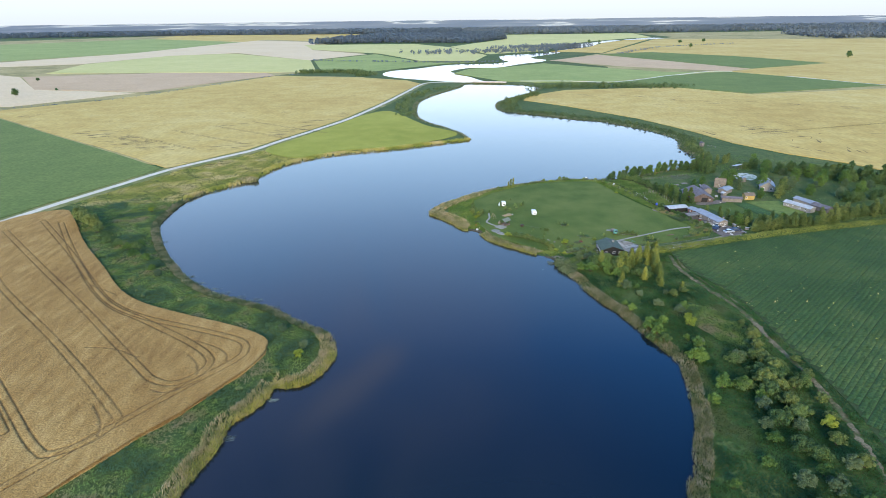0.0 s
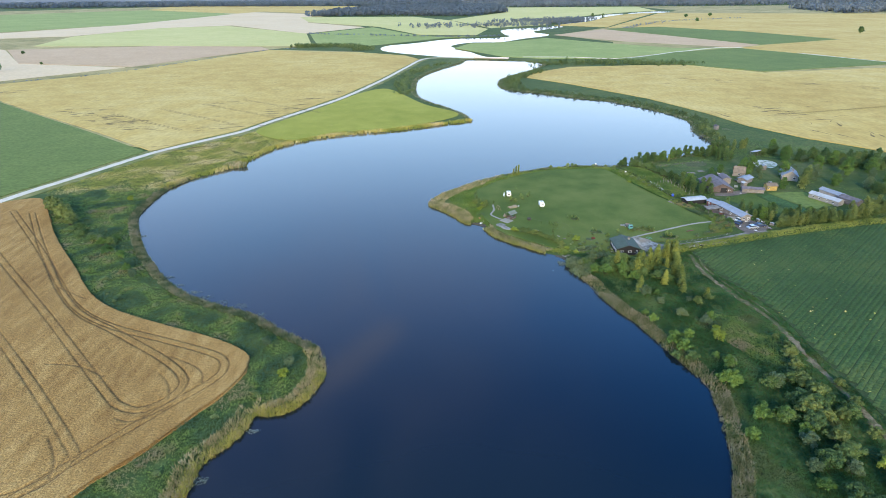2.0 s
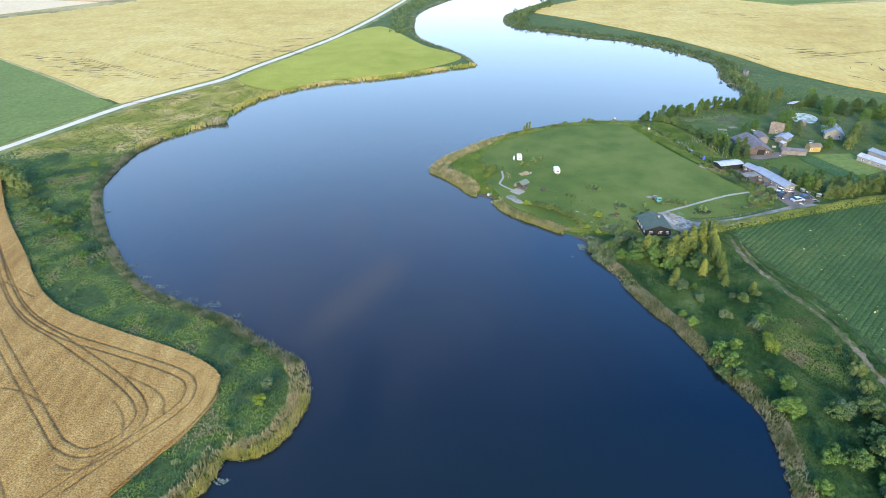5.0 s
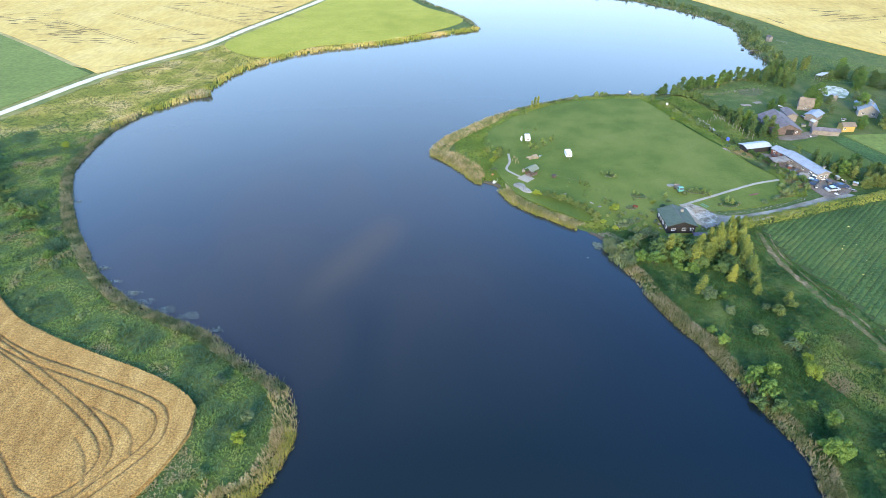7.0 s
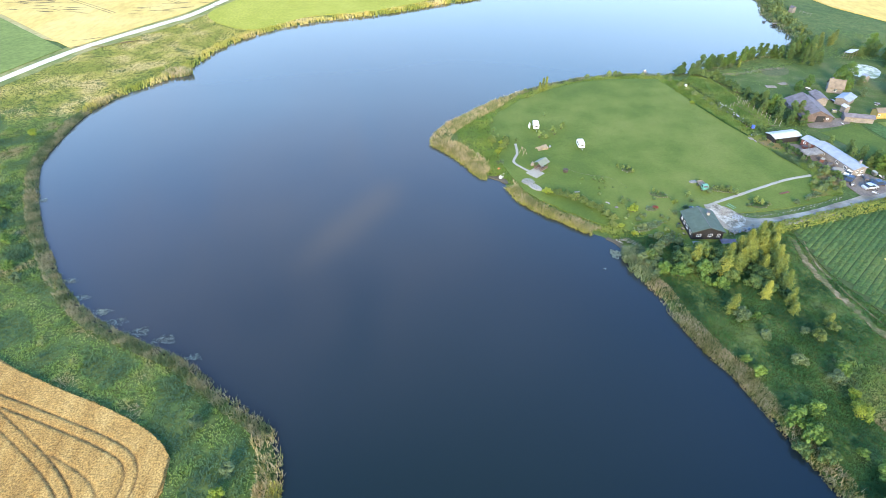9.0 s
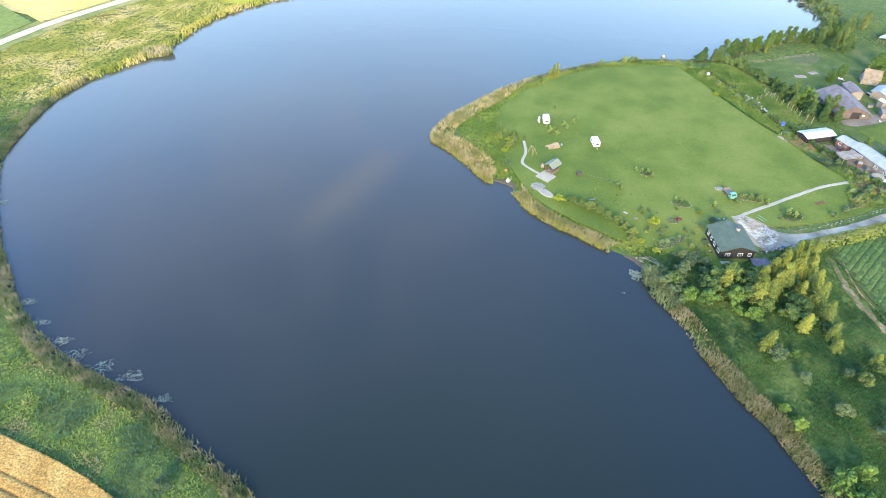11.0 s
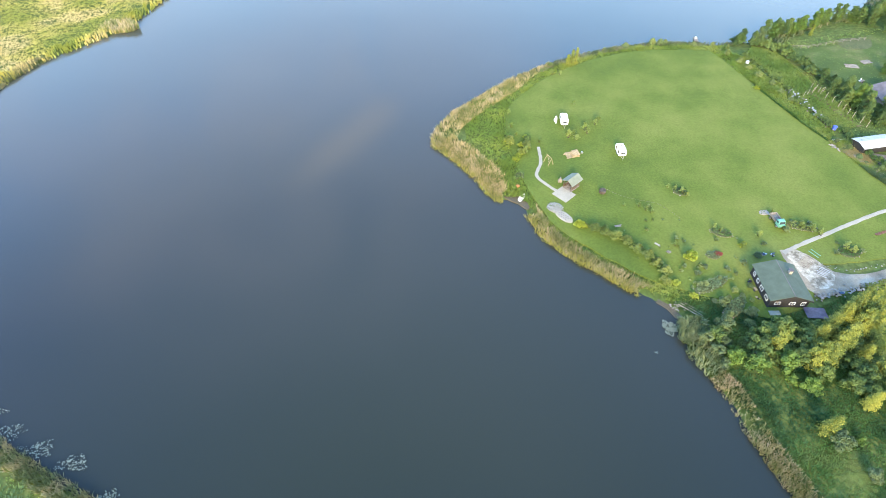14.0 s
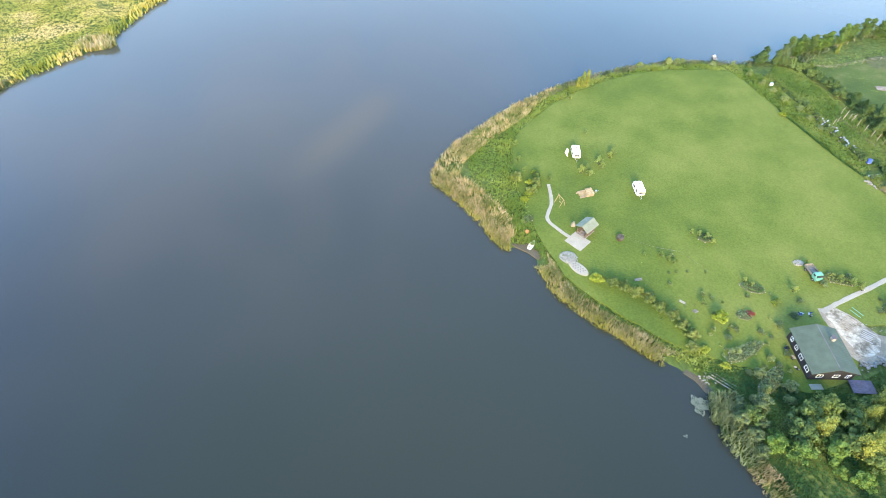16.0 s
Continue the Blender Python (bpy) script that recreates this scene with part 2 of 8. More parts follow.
M_REEDSAGE = leafy("sage_reed_blades", [(0.2, (0.12, 0.17, 0.09)), (0.5, (0.19, 0.24, 0.13)), (0.8, (0.27, 0.31, 0.18))], through_light=0.4, patch=0.5)
M_REEDGREY = leafy("grey_reed_blades", [(0.2, (0.07, 0.11, 0.055)), (0.5, (0.14, 0.17, 0.09)), (0.8, (0.27, 0.25, 0.165))], through_light=0.4, patch=0.3, spread=0.7)
# low-sun yellow of the far bank is part of this blade colour
M_REEDGREEN = leafy("sunlit_yellow_blades", [(0.2, (0.23, 0.26, 0.06)), (0.45, (0.34, 0.33, 0.09)), (0.65, (0.43, 0.38, 0.14)), (0.85, (0.5, 0.42, 0.22))], through_light=0.4, spread=0.85, patch=0.07)
M_HERB = leafy("herb_blades", [(0.15, (0.022, 0.066, 0.026)), (0.38, (0.031, 0.086, 0.03)), (0.58, (0.046, 0.11, 0.034)), (0.75, (0.07, 0.127, 0.042)), (0.9, (0.095, 0.13, 0.055))], patch=0.09, through_light=0.5, spread=0.9)
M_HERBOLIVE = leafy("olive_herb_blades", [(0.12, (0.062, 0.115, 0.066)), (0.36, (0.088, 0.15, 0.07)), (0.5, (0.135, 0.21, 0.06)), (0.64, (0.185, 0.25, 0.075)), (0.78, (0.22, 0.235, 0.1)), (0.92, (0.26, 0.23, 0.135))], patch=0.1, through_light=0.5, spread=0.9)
M_HERBLIGHT = leafy("lush_herb_blades", [(0.15, (0.08, 0.15, 0.036)), (0.5, (0.125, 0.2, 0.047)), (0.85, (0.2, 0.25, 0.075))], through_light=0.4, spread=0.6)
M_LEAF = leafy("green_leaves", [(0.3, (0.045, 0.1, 0.026)), (0.7, (0.12, 0.195, 0.046))])
M_DARKLEAF = leafy("dark_leaves", [(0.3, (0.04, 0.085, 0.03)), (0.7, (0.11, 0.165, 0.055))])
M_GREYLEAF = leafy("willow_leaves", [(0.3, (0.058, 0.098, 0.05)), (0.7, (0.12, 0.165, 0.085))])
M_YELLEAF = leafy("yellow_leaves", [(0.3, (0.12, 0.175, 0.025)), (0.7, (0.22, 0.27, 0.045))])
M_OLIVELEAF = leafy("olive_leaves", [(0.3, (0.065, 0.108, 0.035)), (0.7, (0.152, 0.188, 0.06))])
M_NEEDLE = leafy("larch_needles", [(0.3, (0.085, 0.125, 0.033)), (0.5, (0.15, 0.185, 0.045)), (0.7, (0.25, 0.27, 0.06))])
M_REDLEAF = leafy("red_leaves", [(0.3, (0.14, 0.035, 0.035)), (0.7, (0.26, 0.07, 0.06))])
M_CROPLEAF = leafy("crop_leaves", [(0.3, (0.038, 0.072, 0.024)), (0.55, (0.058, 0.098, 0.03)), (0.75, (0.092, 0.122, 0.038))], patch=0.04, spread=0.6)
M_HEDGE = leafy("hedge_leaves", [(0.3, (0.09, 0.13, 0.028)), (0.7, (0.19, 0.215, 0.052))])
# far foliage: distance haze put into the blue-grey leaf colour
M_HAZYLEAF = leafy("hazed_distant_leaves", [(0.3, (0.12, 0.145, 0.17)), (0.7, (0.15, 0.175, 0.195))], patch=0.01, through_light=0.5)
M_WEED = leafy("floating_weed", [(0.3, (0.13, 0.17, 0.15)), (0.7, (0.22, 0.26, 0.24))])
M_BARK = plain("bark", (0.06, 0.048, 0.036), 0.9, vary=0.35, scale=4, bump=0.6)
M_DARKWOOD = plain("black_stained_boards", (0.011, 0.011, 0.012), 0.85, vary=0.3, squeeze=(1, 1, 6), scale=2)
M_GREYWOOD = plain("weathered_boards", (0.19, 0.17, 0.15), 0.85, vary=0.3, squeeze=(1, 1, 6), scale=2)
M_WOOD = plain("fresh_timber", (0.3, 0.225, 0.125), 0.75, vary=0.25, scale=3)
M_WHITE = plain("white_paint", (0.8, 0.8, 0.79), 0.4, vary=0.05)
M_CREAM = plain("cream_render", (0.27, 0.25, 0.22), 0.85, vary=0.15)
M_YELWALL = plain("yellow_boards", (0.36, 0.25, 0.07), 0.7, vary=0.15)
M_BRICK = plain("red_brick", (0.1, 0.075, 0.068), 0.85, vary=0.3, scale=4)
M_REDPAINT = plain("red_boards", (0.15, 0.06, 0.045), 0.7, vary=0.2)
M_ROOFGREEN = ribbed("grey_green_sheet", (0.06, 0.085, 0.068), 0.35, 90, 0.8)
M_ROOFPALE = ribbed("pale_green_sheet", (0.16, 0.18, 0.14), 0.3, 40, 0.8)
M_OLDTIMBER = plain("brown_timber", (0.1, 0.068, 0.042), 0.85, vary=0.3, scale=3)
M_ROOFGREY = ribbed("fibre_cement_sheet", (0.135, 0.122, 0.135), 0.18, 0, 0.85, vary=0.25)
M_ROOFBLUE = ribbed("blue_grey_sheet", (0.22, 0.25, 0.3), 0.3, 30, 0.6)
M_ROOFWHITE = ribbed("white_sheet", (0.36, 0.38, 0.4), 0.3, 0, 0.6)
M_ROOFTAN = ribbed("tan_shingles", (0.16, 0.13, 0.1), 0.25, 0, 0.85, vary=0.25)
M_DARKROOF = plain("dark_felt", (0.09, 0.085, 0.1), 0.85, vary=0.25)
M_DECK = plain("purple_brown_deck", (0.13, 0.1, 0.14), 0.75, vary=0.25, squeeze=(1, 5, 1), scale=2)
M_RUBBER = plain("rubber", (0.02, 0.02, 0.02), 0.8)
M_STEEL = plain("galvanised_steel", (0.5, 0.5, 0.5), 0.4, 0.9)
M_TEAL = plain("teal_paint", (0.1, 0.28, 0.22), 0.4, vary=0.1)
M_SHORELEAF = leafy("shore_leaves", [(0.3, (0.085, 0.135, 0.055)), (0.7, (0.17, 0.22, 0.1))])
M_VERGE = earthy("dry_verge", [(0.38, (0.1, 0.13, 0.04)), (0.5, (0.17, 0.18, 0.06)), (0.62, (0.26, 0.23, 0.1))], 0.06, 2.0, (0.75, 1.2), mid=0.3)
M_BALK = earthy("dry_balk_grass", [(0.38, (0.2, 0.18, 0.07)), (0.5, (0.32, 0.265, 0.11)), (0.62, (0.4, 0.33, 0.15))], 0.01, 0.5, (0.8, 1.15), mid=0.05)
M_SAPLEAF = leafy("sapling_leaves", [(0.3, (0.08, 0.135, 0.04)), (0.7, (0.165, 0.22, 0.07))])
M_CARDARK = plain("dark_blue_paint", (0.03, 0.045, 0.09), 0.25, vary=0.1)
M_CARSILVER = plain("silver_paint", (0.55, 0.57, 0.6), 0.3, 0.5, vary=0.05)
M_BLUE = plain("blue_plastic", (0.05, 0.1, 0.5), 0.5, vary=0.15)
M_ORANGE = plain("orange_plastic", (0.65, 0.2, 0.06), 0.5, vary=0.15)
M_POLY = plain("white_film", (0.36, 0.38, 0.39), 0.3, vary=0.12)

M_GLASS, gn, gl, gb = nodes_of("window_glass")
gb.inputs["Base Color"].default_value = (0.03, 0.04, 0.05, 1)
gb.inputs["Roughness"].default_value = 0.06

M_WATER, an, al, ab = nodes_of("lake_water")
wwide = noise_node(an, al, 0.012, 3)
wdark = ramp_node(an, al, wwide.outputs["Fac"], [(0.35, (0.003, 0.009, 0.015)), (0.65, (0.004, 0.01, 0.017))])
wpale = ramp_node(an, al, wwide.outputs["Fac"], [(0.35, (0.043, 0.05, 0.043)), (0.65, (0.051, 0.057, 0.049))])
wpos = an.new("ShaderNodeNewGeometry")
wsep = an.new("ShaderNodeSeparateXYZ")
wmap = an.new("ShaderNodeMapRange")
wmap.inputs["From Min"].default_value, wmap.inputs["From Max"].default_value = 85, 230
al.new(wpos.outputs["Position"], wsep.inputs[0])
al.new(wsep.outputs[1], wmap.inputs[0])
wcol = mix_node(an, al, "MIX", wmap.outputs[0], wdark.outputs[0], wpale.outputs[0])   # dark blue at low y, paler grey towards high y
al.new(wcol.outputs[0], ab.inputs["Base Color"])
ab.inputs["Roughness"].default_value = 0.09
ab.inputs["IOR"].default_value = 1.33
rip = noise_node(an, al, 0.9, 4, (1, 2.2, 1), 20)
ripb = an.new("ShaderNodeBump")
ripb.inputs["Strength"].default_value, ripb.inputs["Distance"].default_value = 0.06, 0.05
al.new(rip.outputs["Fac"], ripb.inputs["Height"])
al.new(ripb.outputs[0], ab.inputs["Normal"])

# standing wheat, with the soil of the wheel tracks where the mesh says so
M_WHEAT, hn, hl, hb = nodes_of("ripe_wheat")
w1 = noise_node(hn, hl, 0.03, 4)
w2 = noise_node(hn, hl, 0.5, 6, (1.0, 0.3, 1), 42)
wm = mix_node(hn, hl, "MIX", 0.5, w1.outputs["Fac"], w2.outputs["Fac"])
wc = ramp_node(hn, hl, wm.outputs[0], [(0.32, (0.22, 0.12, 0.034)), (0.5, (0.315, 0.187, 0.058)), (0.66, (0.42, 0.268, 0.092))])
w3 = noise_node(hn, hl, 3.4, 5)
wg = ramp_node(hn, hl, w3.outputs["Fac"], [(0.34, (0.55,) * 3), (0.66, (1.38,) * 3)])
wx = mix_node(hn, hl, "MULTIPLY", 1.0, wc.outputs[0], wg.outputs[0])
trk = hn.new("ShaderNodeAttribute")
trk.attribute_name = "track"
wt = mix_node(hn, hl, "MIX", trk.outputs["Fac"], wx.outputs[0], (0.06, 0.04, 0.022))
hl.new(wt.outputs[0], hb.inputs["Base Color"])
hb.inputs["Roughness"].default_value, hb.inputs["Specular IOR Level"].default_value = 0.9, 0.15
wb = hn.new("ShaderNodeBump")
wb.inputs["Strength"].default_value, wb.inputs["Distance"].default_value = 0.5, 0.25
hl.new(w3.outputs["Fac"], wb.inputs["Height"])
hl.new(wb.outputs[0], hb.inputs["Normal"])


# ---- shaping helpers ----
def spline(pts, step=1.0, closed=False):
    """A smooth line through plan points, with a point about every step metres."""
    p = np.array(pts, float)
    n = len(p)
    out = []
    for i in range(n if closed else n - 1):
        a, b, c, d = (p[(i + k) % n] if closed else p[min(max(i + k, 0), n - 1)] for k in (-1, 0, 1, 2))
        m = max(1, int(np.linalg.norm(c - b) / step))
        t = np.arange(m)[:, None] / m
        out.append(0.5 * (2 * b + (c - a) * t + (2 * a - 5 * b + 4 * c - d) * t**2 + (3 * b - a - 3 * c + d) * t**3))
    if not closed:
        out.append(p[-1:])
    return np.vstack(out)


def inside(poly, x, y):
    poly = np.asarray(poly, float)
    hit = np.zeros(x.shape, bool)
    box = (x > poly[:, 0].min()) & (x < poly[:, 0].max()) & (y > poly[:, 1].min()) & (y < poly[:, 1].max())
    xs, ys = x[box], y[box]
    h = np.zeros(xs.shape, bool)
    j = len(poly) - 1
    for i in range(len(poly)):
        (ax, ay), (bx, by) = poly[i], poly[j]
        if ay != by:
            h ^= ((ay > ys) != (by > ys)) & (xs < (bx - ax) * (ys - ay) / (by - ay) + ax)
        j = i
    hit[box] = h
    return hit


def near(line, x, y, closed=False):
    """The distance from plan points to a line."""
    line = np.asarray(line, float)
    best = np.full(x.shape, 1e9)
    for i in range(-1 if closed else 0, len(line) - 1):
        a, b = line[i], line[i + 1]
        d = b - a
        t = np.clip(((x - a[0]) * d[0] + (y - a[1]) * d[1]) / max(1e-9, d @ d), 0, 1)
        best = np.minimum(best, (x - a[0] - t * d[0]) ** 2 + (y - a[1] - t * d[1]) ** 2)
    return np.sqrt(best)


def raw_mesh(name, verts, faces, material, smooth=False):
    me = bpy.data.meshes.new(name)
    me.from_pydata([tuple(v) for v in verts], [], [tuple(f) for f in faces])
    me.materials.append(material)
    if smooth:
        me.polygons.foreach_set("use_smooth", [True] * len(me.polygons))
    me.update()
    return me


def quads_mesh(name, v, material, sides=4):
    """A mesh of loose blades: v holds sides corners for each."""
    n = len(v)
    me = bpy.data.meshes.new(name)
    me.vertices.add(n)
    me.vertices.foreach_set("co", np.asarray(v, np.float32).ravel())
    me.loops.add(n)
    me.loops.foreach_set("vertex_index", np.arange(n, dtype=np.int32))
    me.polygons.add(n // sides)
    me.polygons.foreach_set("loop_start", np.arange(0, n, sides, dtype=np.int32))
    me.materials.append(material)
    me.update(calc_edges=True)
    me.validate()
    return me


def part(name, bm, material, parent, label=""):
    me = bpy.data.meshes.new(name)
    bm.normal_update()
    bm.to_mesh(me)
    bm.free()
    me.materials.append(material)
    ob = new(name, me)
    ob.parent = parent
    return tagged(ob, label)


def mesh_part(name, me, parent, label=""):
    ob = new(name, me)
    ob.parent = parent
    return tagged(ob, label)


def thing(name, label, category, m=None, group=""):
    ob = new(name)
    if m is not None:
        ob.matrix_world = m
    return tagged(ob, label, category, group)


def box(sx, sy, sz, x=0, y=0, z=0, bevel=0.0, bm=None):
    """A block whose base centre is at x, y, z, with softened edges."""
    bm = bm or bmesh.new()
    r = bmesh.ops.create_cube(bm, size=1.0, matrix=Matrix.Translation((x, y, z + sz / 2)) @ Matrix.Diagonal((sx, sy, sz, 1)))
    if bevel:
        es = list({e for v in r["verts"] for e in v.link_edges})
        bmesh.ops.bevel(bm, geom=es, offset=bevel, segments=2, affect="EDGES", profile=0.6)
    return bm


def rod(a, b, r0, r1=None, sides=8, bm=None):
    """A tapered round bar from a to b."""
    bm = bm or bmesh.new()
    a, b = Vector(a), Vector(b)
    q = (b - a).to_track_quat("Z", "Y").to_matrix().to_4x4()
    bmesh.ops.create_cone(bm, cap_ends=True, segments=sides, radius1=r0, radius2=r0 if r1 is None else r1, depth=(b - a).length,
                          matrix=Matrix.Translation((a + b) / 2) @ q)
    return bm


def plate(pts, thick, bm=None):
    """A flat piece from its outline in space, with thickness along its normal."""
    bm = bm or bmesh.new()
    vs = [bm.verts.new(p) for p in pts]
    f = bm.faces.new(vs)
    f.normal_update()
    nrm = f.normal.copy()
    r = bmesh.ops.extrude_face_region(bm, geom=[f])
    bmesh.ops.translate(bm, verts=[v for v in r["geom"] if isinstance(v, bmesh.types.BMVert)], vec=-nrm * thick)
    bmesh.ops.recalc_face_normals(bm, faces=bm.faces)
    return bm


# ---- the lie of the land ----
SHORE_LEFT = [(-70, -200), (-60, -80), (-53, -20), (-49, 20), (-46, 44.7), (-43.3, 57), (-43.2, 63.4), (-39.9, 68), (-37.5, 73), (-36.9, 77.7), (-33.3, 76.9),
              (-29, 78.7), (-26, 84.3), (-25, 90), (-25.8, 95), (-29, 101), (-34.5, 105), (-40, 109.3), (-47, 115), (-54.4, 119), (-62.5, 123), (-71.5, 128.7),
              (-80.3, 137), (-88.5, 147.3), (-97.7, 160), (-106, 174.4), (-113.5, 190), (-115.7, 204.3), (-115.8, 225.2), (-110, 239.5), (-102.5, 248.5),
              (-95, 260), (-91.6, 275), (-86, 291), (-71.5, 309.8), (-51, 322), (-20, 333), (14, 351), (29, 358)]
SHORE_CAPE = [(29, 358), (23, 385), (11, 410), (-2, 434), (-10, 463), (-12, 503), (-9, 560), (10, 619), (39, 683), (45, 714), (62, 716), (81, 711), (120, 691),
              (132, 659), (107, 607), (76, 560), (66, 532), (64, 495), (76, 477), (98, 459), (118, 439), (138, 426), (150, 407), (161, 387), (169, 364),
              (169, 344), (160.5, 322), (160, 305), (156.5, 286), (140.5, 271), (123.5, 264), (105, 253)]
SHORE_RIGHT = [(105, 253), (90, 250.5), (78, 251), (66, 250), (53, 246.5), (38.5, 240), (26, 231.5), (18, 225), (10.5, 217.5), (3, 208.6), (0, 199.8), (4.5, 193.5),
               (9.7, 186), (14, 178.7), (18.5, 178), (20, 174), (23, 166.5), (27, 162), (33, 156.8), (38.5, 152.2), (42, 149.8), (44.3, 146.3), (43.5, 141.6),
               (45.1, 135.4), (47.3, 130.4), (48, 125.4), (49.7, 119.6), (51.7, 113.4), (54.2, 108.4), (55.4, 103.4), (57.3, 97), (58.7, 92), (60.8, 84), (60.6, 79), (58.4, 70.4), (55.8, 61),
               (52.3, 54), (49.3, 47), (46, 41.6), (44, 20), (50, -20), (60, -80), (70, -200)]
UPPER_LAKE = [(43, 738), (0, 770), (-49, 817), (-71, 864), (-64, 923), (-19, 971), (42, 1048), (116, 1062), (153, 1099), (148, 1147), (157, 1273), (202, 1325),
              (260, 1357), (300, 1400), (312, 1372), (217, 1221), (232, 1140), (211, 1088), (166, 1039), (117, 971), (68, 967), (34, 907), (51, 846), (70, 760), (83, 733)]
FAR_RIVER = [(330, 1500), (400, 1640), (480, 1820), (600, 1990), (760, 2180), (900, 2260), (880, 2170), (690, 2060), (560, 1880), (420, 1590), (350, 1480)]
LAKE = np.vstack([spline(SHORE_LEFT, 2.0), spline(SHORE_CAPE, 6.0)[1:], spline(SHORE_RIGHT, 2.0)[1:]])
LAKE2 = spline(UPPER_LAKE, 12.0, True)
LAKE3 = spline(FAR_RIVER, 30.0, True)
TOP = 0.8                                     # level of the land above the water


def shore_gap(x, y):
    """Metres to the water's edge: more than 0 on land."""
    d = np.full(x.shape, 60.0)
    for lake in (LAKE, LAKE2, LAKE3):
        lo, hi = lake.min(0) - 60, lake.max(0) + 60
        b = (x > lo[0]) & (x < hi[0]) & (y > lo[1]) & (y < hi[1])
        e = near(lake, x[b], y[b], True)
        d[b] = np.minimum(d[b], np.where(inside(lake, x[b], y[b]), -e, e))
    return d


def rough2(x, y, s, k=0):
    """A cheap rolling noise between about -1 and 1."""
    return (np.sin(x * s + 1.3 * np.sin(y * s * 0.7 + k) + k) + np.sin(y * s * 1.1 + 1.7 * np.sin(x * s * 0.6 - k)) + np.sin((x + y) * s * 0.53 + 2 * k)) / 3


def vnoise(x, y, size, seed):
    """Smooth random lumps of about the given size, 0 to 1."""
    table = np.random.RandomState(seed).uniform(0, 1, (256, 256))
    u, w = np.asarray(x) / size, np.asarray(y) / size
    i, j = np.floor(u).astype(int), np.floor(w).astype(int)
    a, b = u - i, w - j
    a, b = a * a * (3 - 2 * a), b * b * (3 - 2 * b)
    t = lambda p, q: table[p % 256, q % 256]
    return (t(i, j) * (1 - a) + t(i + 1, j) * a) * (1 - b) + (t(i, j + 1) * (1 - a) + t(i + 1, j + 1) * a) * b


def tufted(x, y, seed):
    """How tall the herbs grow from place to place: low sward with tall clumps."""
    big, mid_, small = vnoise(x, y, 5.5, seed), vnoise(x, y, 2.1, seed + 1), vnoise(x, y, 0.9, seed + 2)
    return 0.45 + 2.6 * np.clip(0.5 * big + 0.5 * mid_ - 0.42, 0, 1) + 1.1 * np.clip(small - 0.55, 0, 1)


def steps(parts):
    """Grid lines: (from, to, spacing) stretches, then ever wider ones out to the last value."""
    out = []
    for a, b, s in parts:
        out += list(np.arange(a, b, s))
    return out


def widening(start, stop, first, growth=1.1):
    out, s, v = [], first, start
    sign = 1 if stop > start else -1
    while abs(v - start) < abs(stop - start):
        out.append(v)
        v += sign * s
        s *= growth
    return out + [stop]


gx = np.array(sorted(widening(-330, -4900, 5, 1.12)[1:] + steps([(-330, -130, 4), (-130, 130, 1.5), (130, 330, 4)]) + widening(330, 4900, 5, 1.12)))
gy = np.array(sorted(widening(20, -4900, 4, 1.14)[1:] + steps([(20, 300, 1.5), (300, 520, 3), (520, 1200, 6)]) + widening(1200, 4860, 10, 1.06)))
GX, GY = np.meshgrid(gx, gy)
d = shore_gap(GX.ravel(), GY.ravel())
lumps = 0.12 * rough2(GX.ravel(), GY.ravel(), 0.35) + 0.1 * rough2(GX.ravel(), GY.ravel(), 0.9, 2)
gz = np.interp(d, [-8, -2, 0, 2.5, 7], [-1.8, -0.7, -0.02, 0.42, TOP - 0.15]) + np.where(d > 0.5, lumps * 0.6, 0)
nx, ny = len(gx), len(gy)
idx = np.arange(nx * ny).reshape(ny, nx)
gf = np.stack([idx[:-1, :-1], idx[:-1, 1:], idx[1:, 1:], idx[1:, :-1]], -1).reshape(-1, 4)
gme = bpy.data.meshes.new("ground")
gme.vertices.add(nx * ny)
gme.vertices.foreach_set("co", np.stack([GX.ravel(), GY.ravel(), gz], -1).astype(np.float32).ravel())
gme.loops.add(gf.size)
gme.loops.foreach_set("vertex_index", gf.astype(np.int32).ravel())
gme.polygons.add(len(gf))
gme.polygons.foreach_set("loop_start", np.arange(0, gf.size, 4, dtype=np.int32))
gme.materials.append(M_GROUND)
gme.update(calc_edges=True)
tagged(new("ground", gme), "rough green and yellowish grassland round the lake", "ground", kind="structure")

bm = bmesh.new()
bmesh.ops.create_grid(bm, x_segments=1, y_segments=1, size=4850)
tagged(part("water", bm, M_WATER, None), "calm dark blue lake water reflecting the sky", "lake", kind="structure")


def slab(name, outline, height, material, label, category="field", step=0, ragged=0.0, base=0.3, kind="structure"):
    """A crop or a surface of some height over an outline in plan."""
    p = spline(outline, step, True) if step else np.array(outline, float)
    if ragged:
        p = p + np.random.RandomState(len(p)).normal(0, ragged, p.shape)
    bm = bmesh.new()
    lo = [bm.verts.new((x, y, base)) for x, y in p]
    hi = [bm.verts.new((x, y, TOP + height)) for x, y in p]
    bm.faces.new(hi)
    for i in range(len(p)):
        bm.faces.new((lo[i - 1], lo[i], hi[i], hi[i - 1]))
    bmesh.ops.recalc_face_normals(bm, faces=bm.faces)
    bmesh.ops.triangulate(bm, faces=[f for f in bm.faces if len(f.verts) > 4])
    ob = part(name, bm, material, None)
    return tagged(ob, label, category, kind=kind)


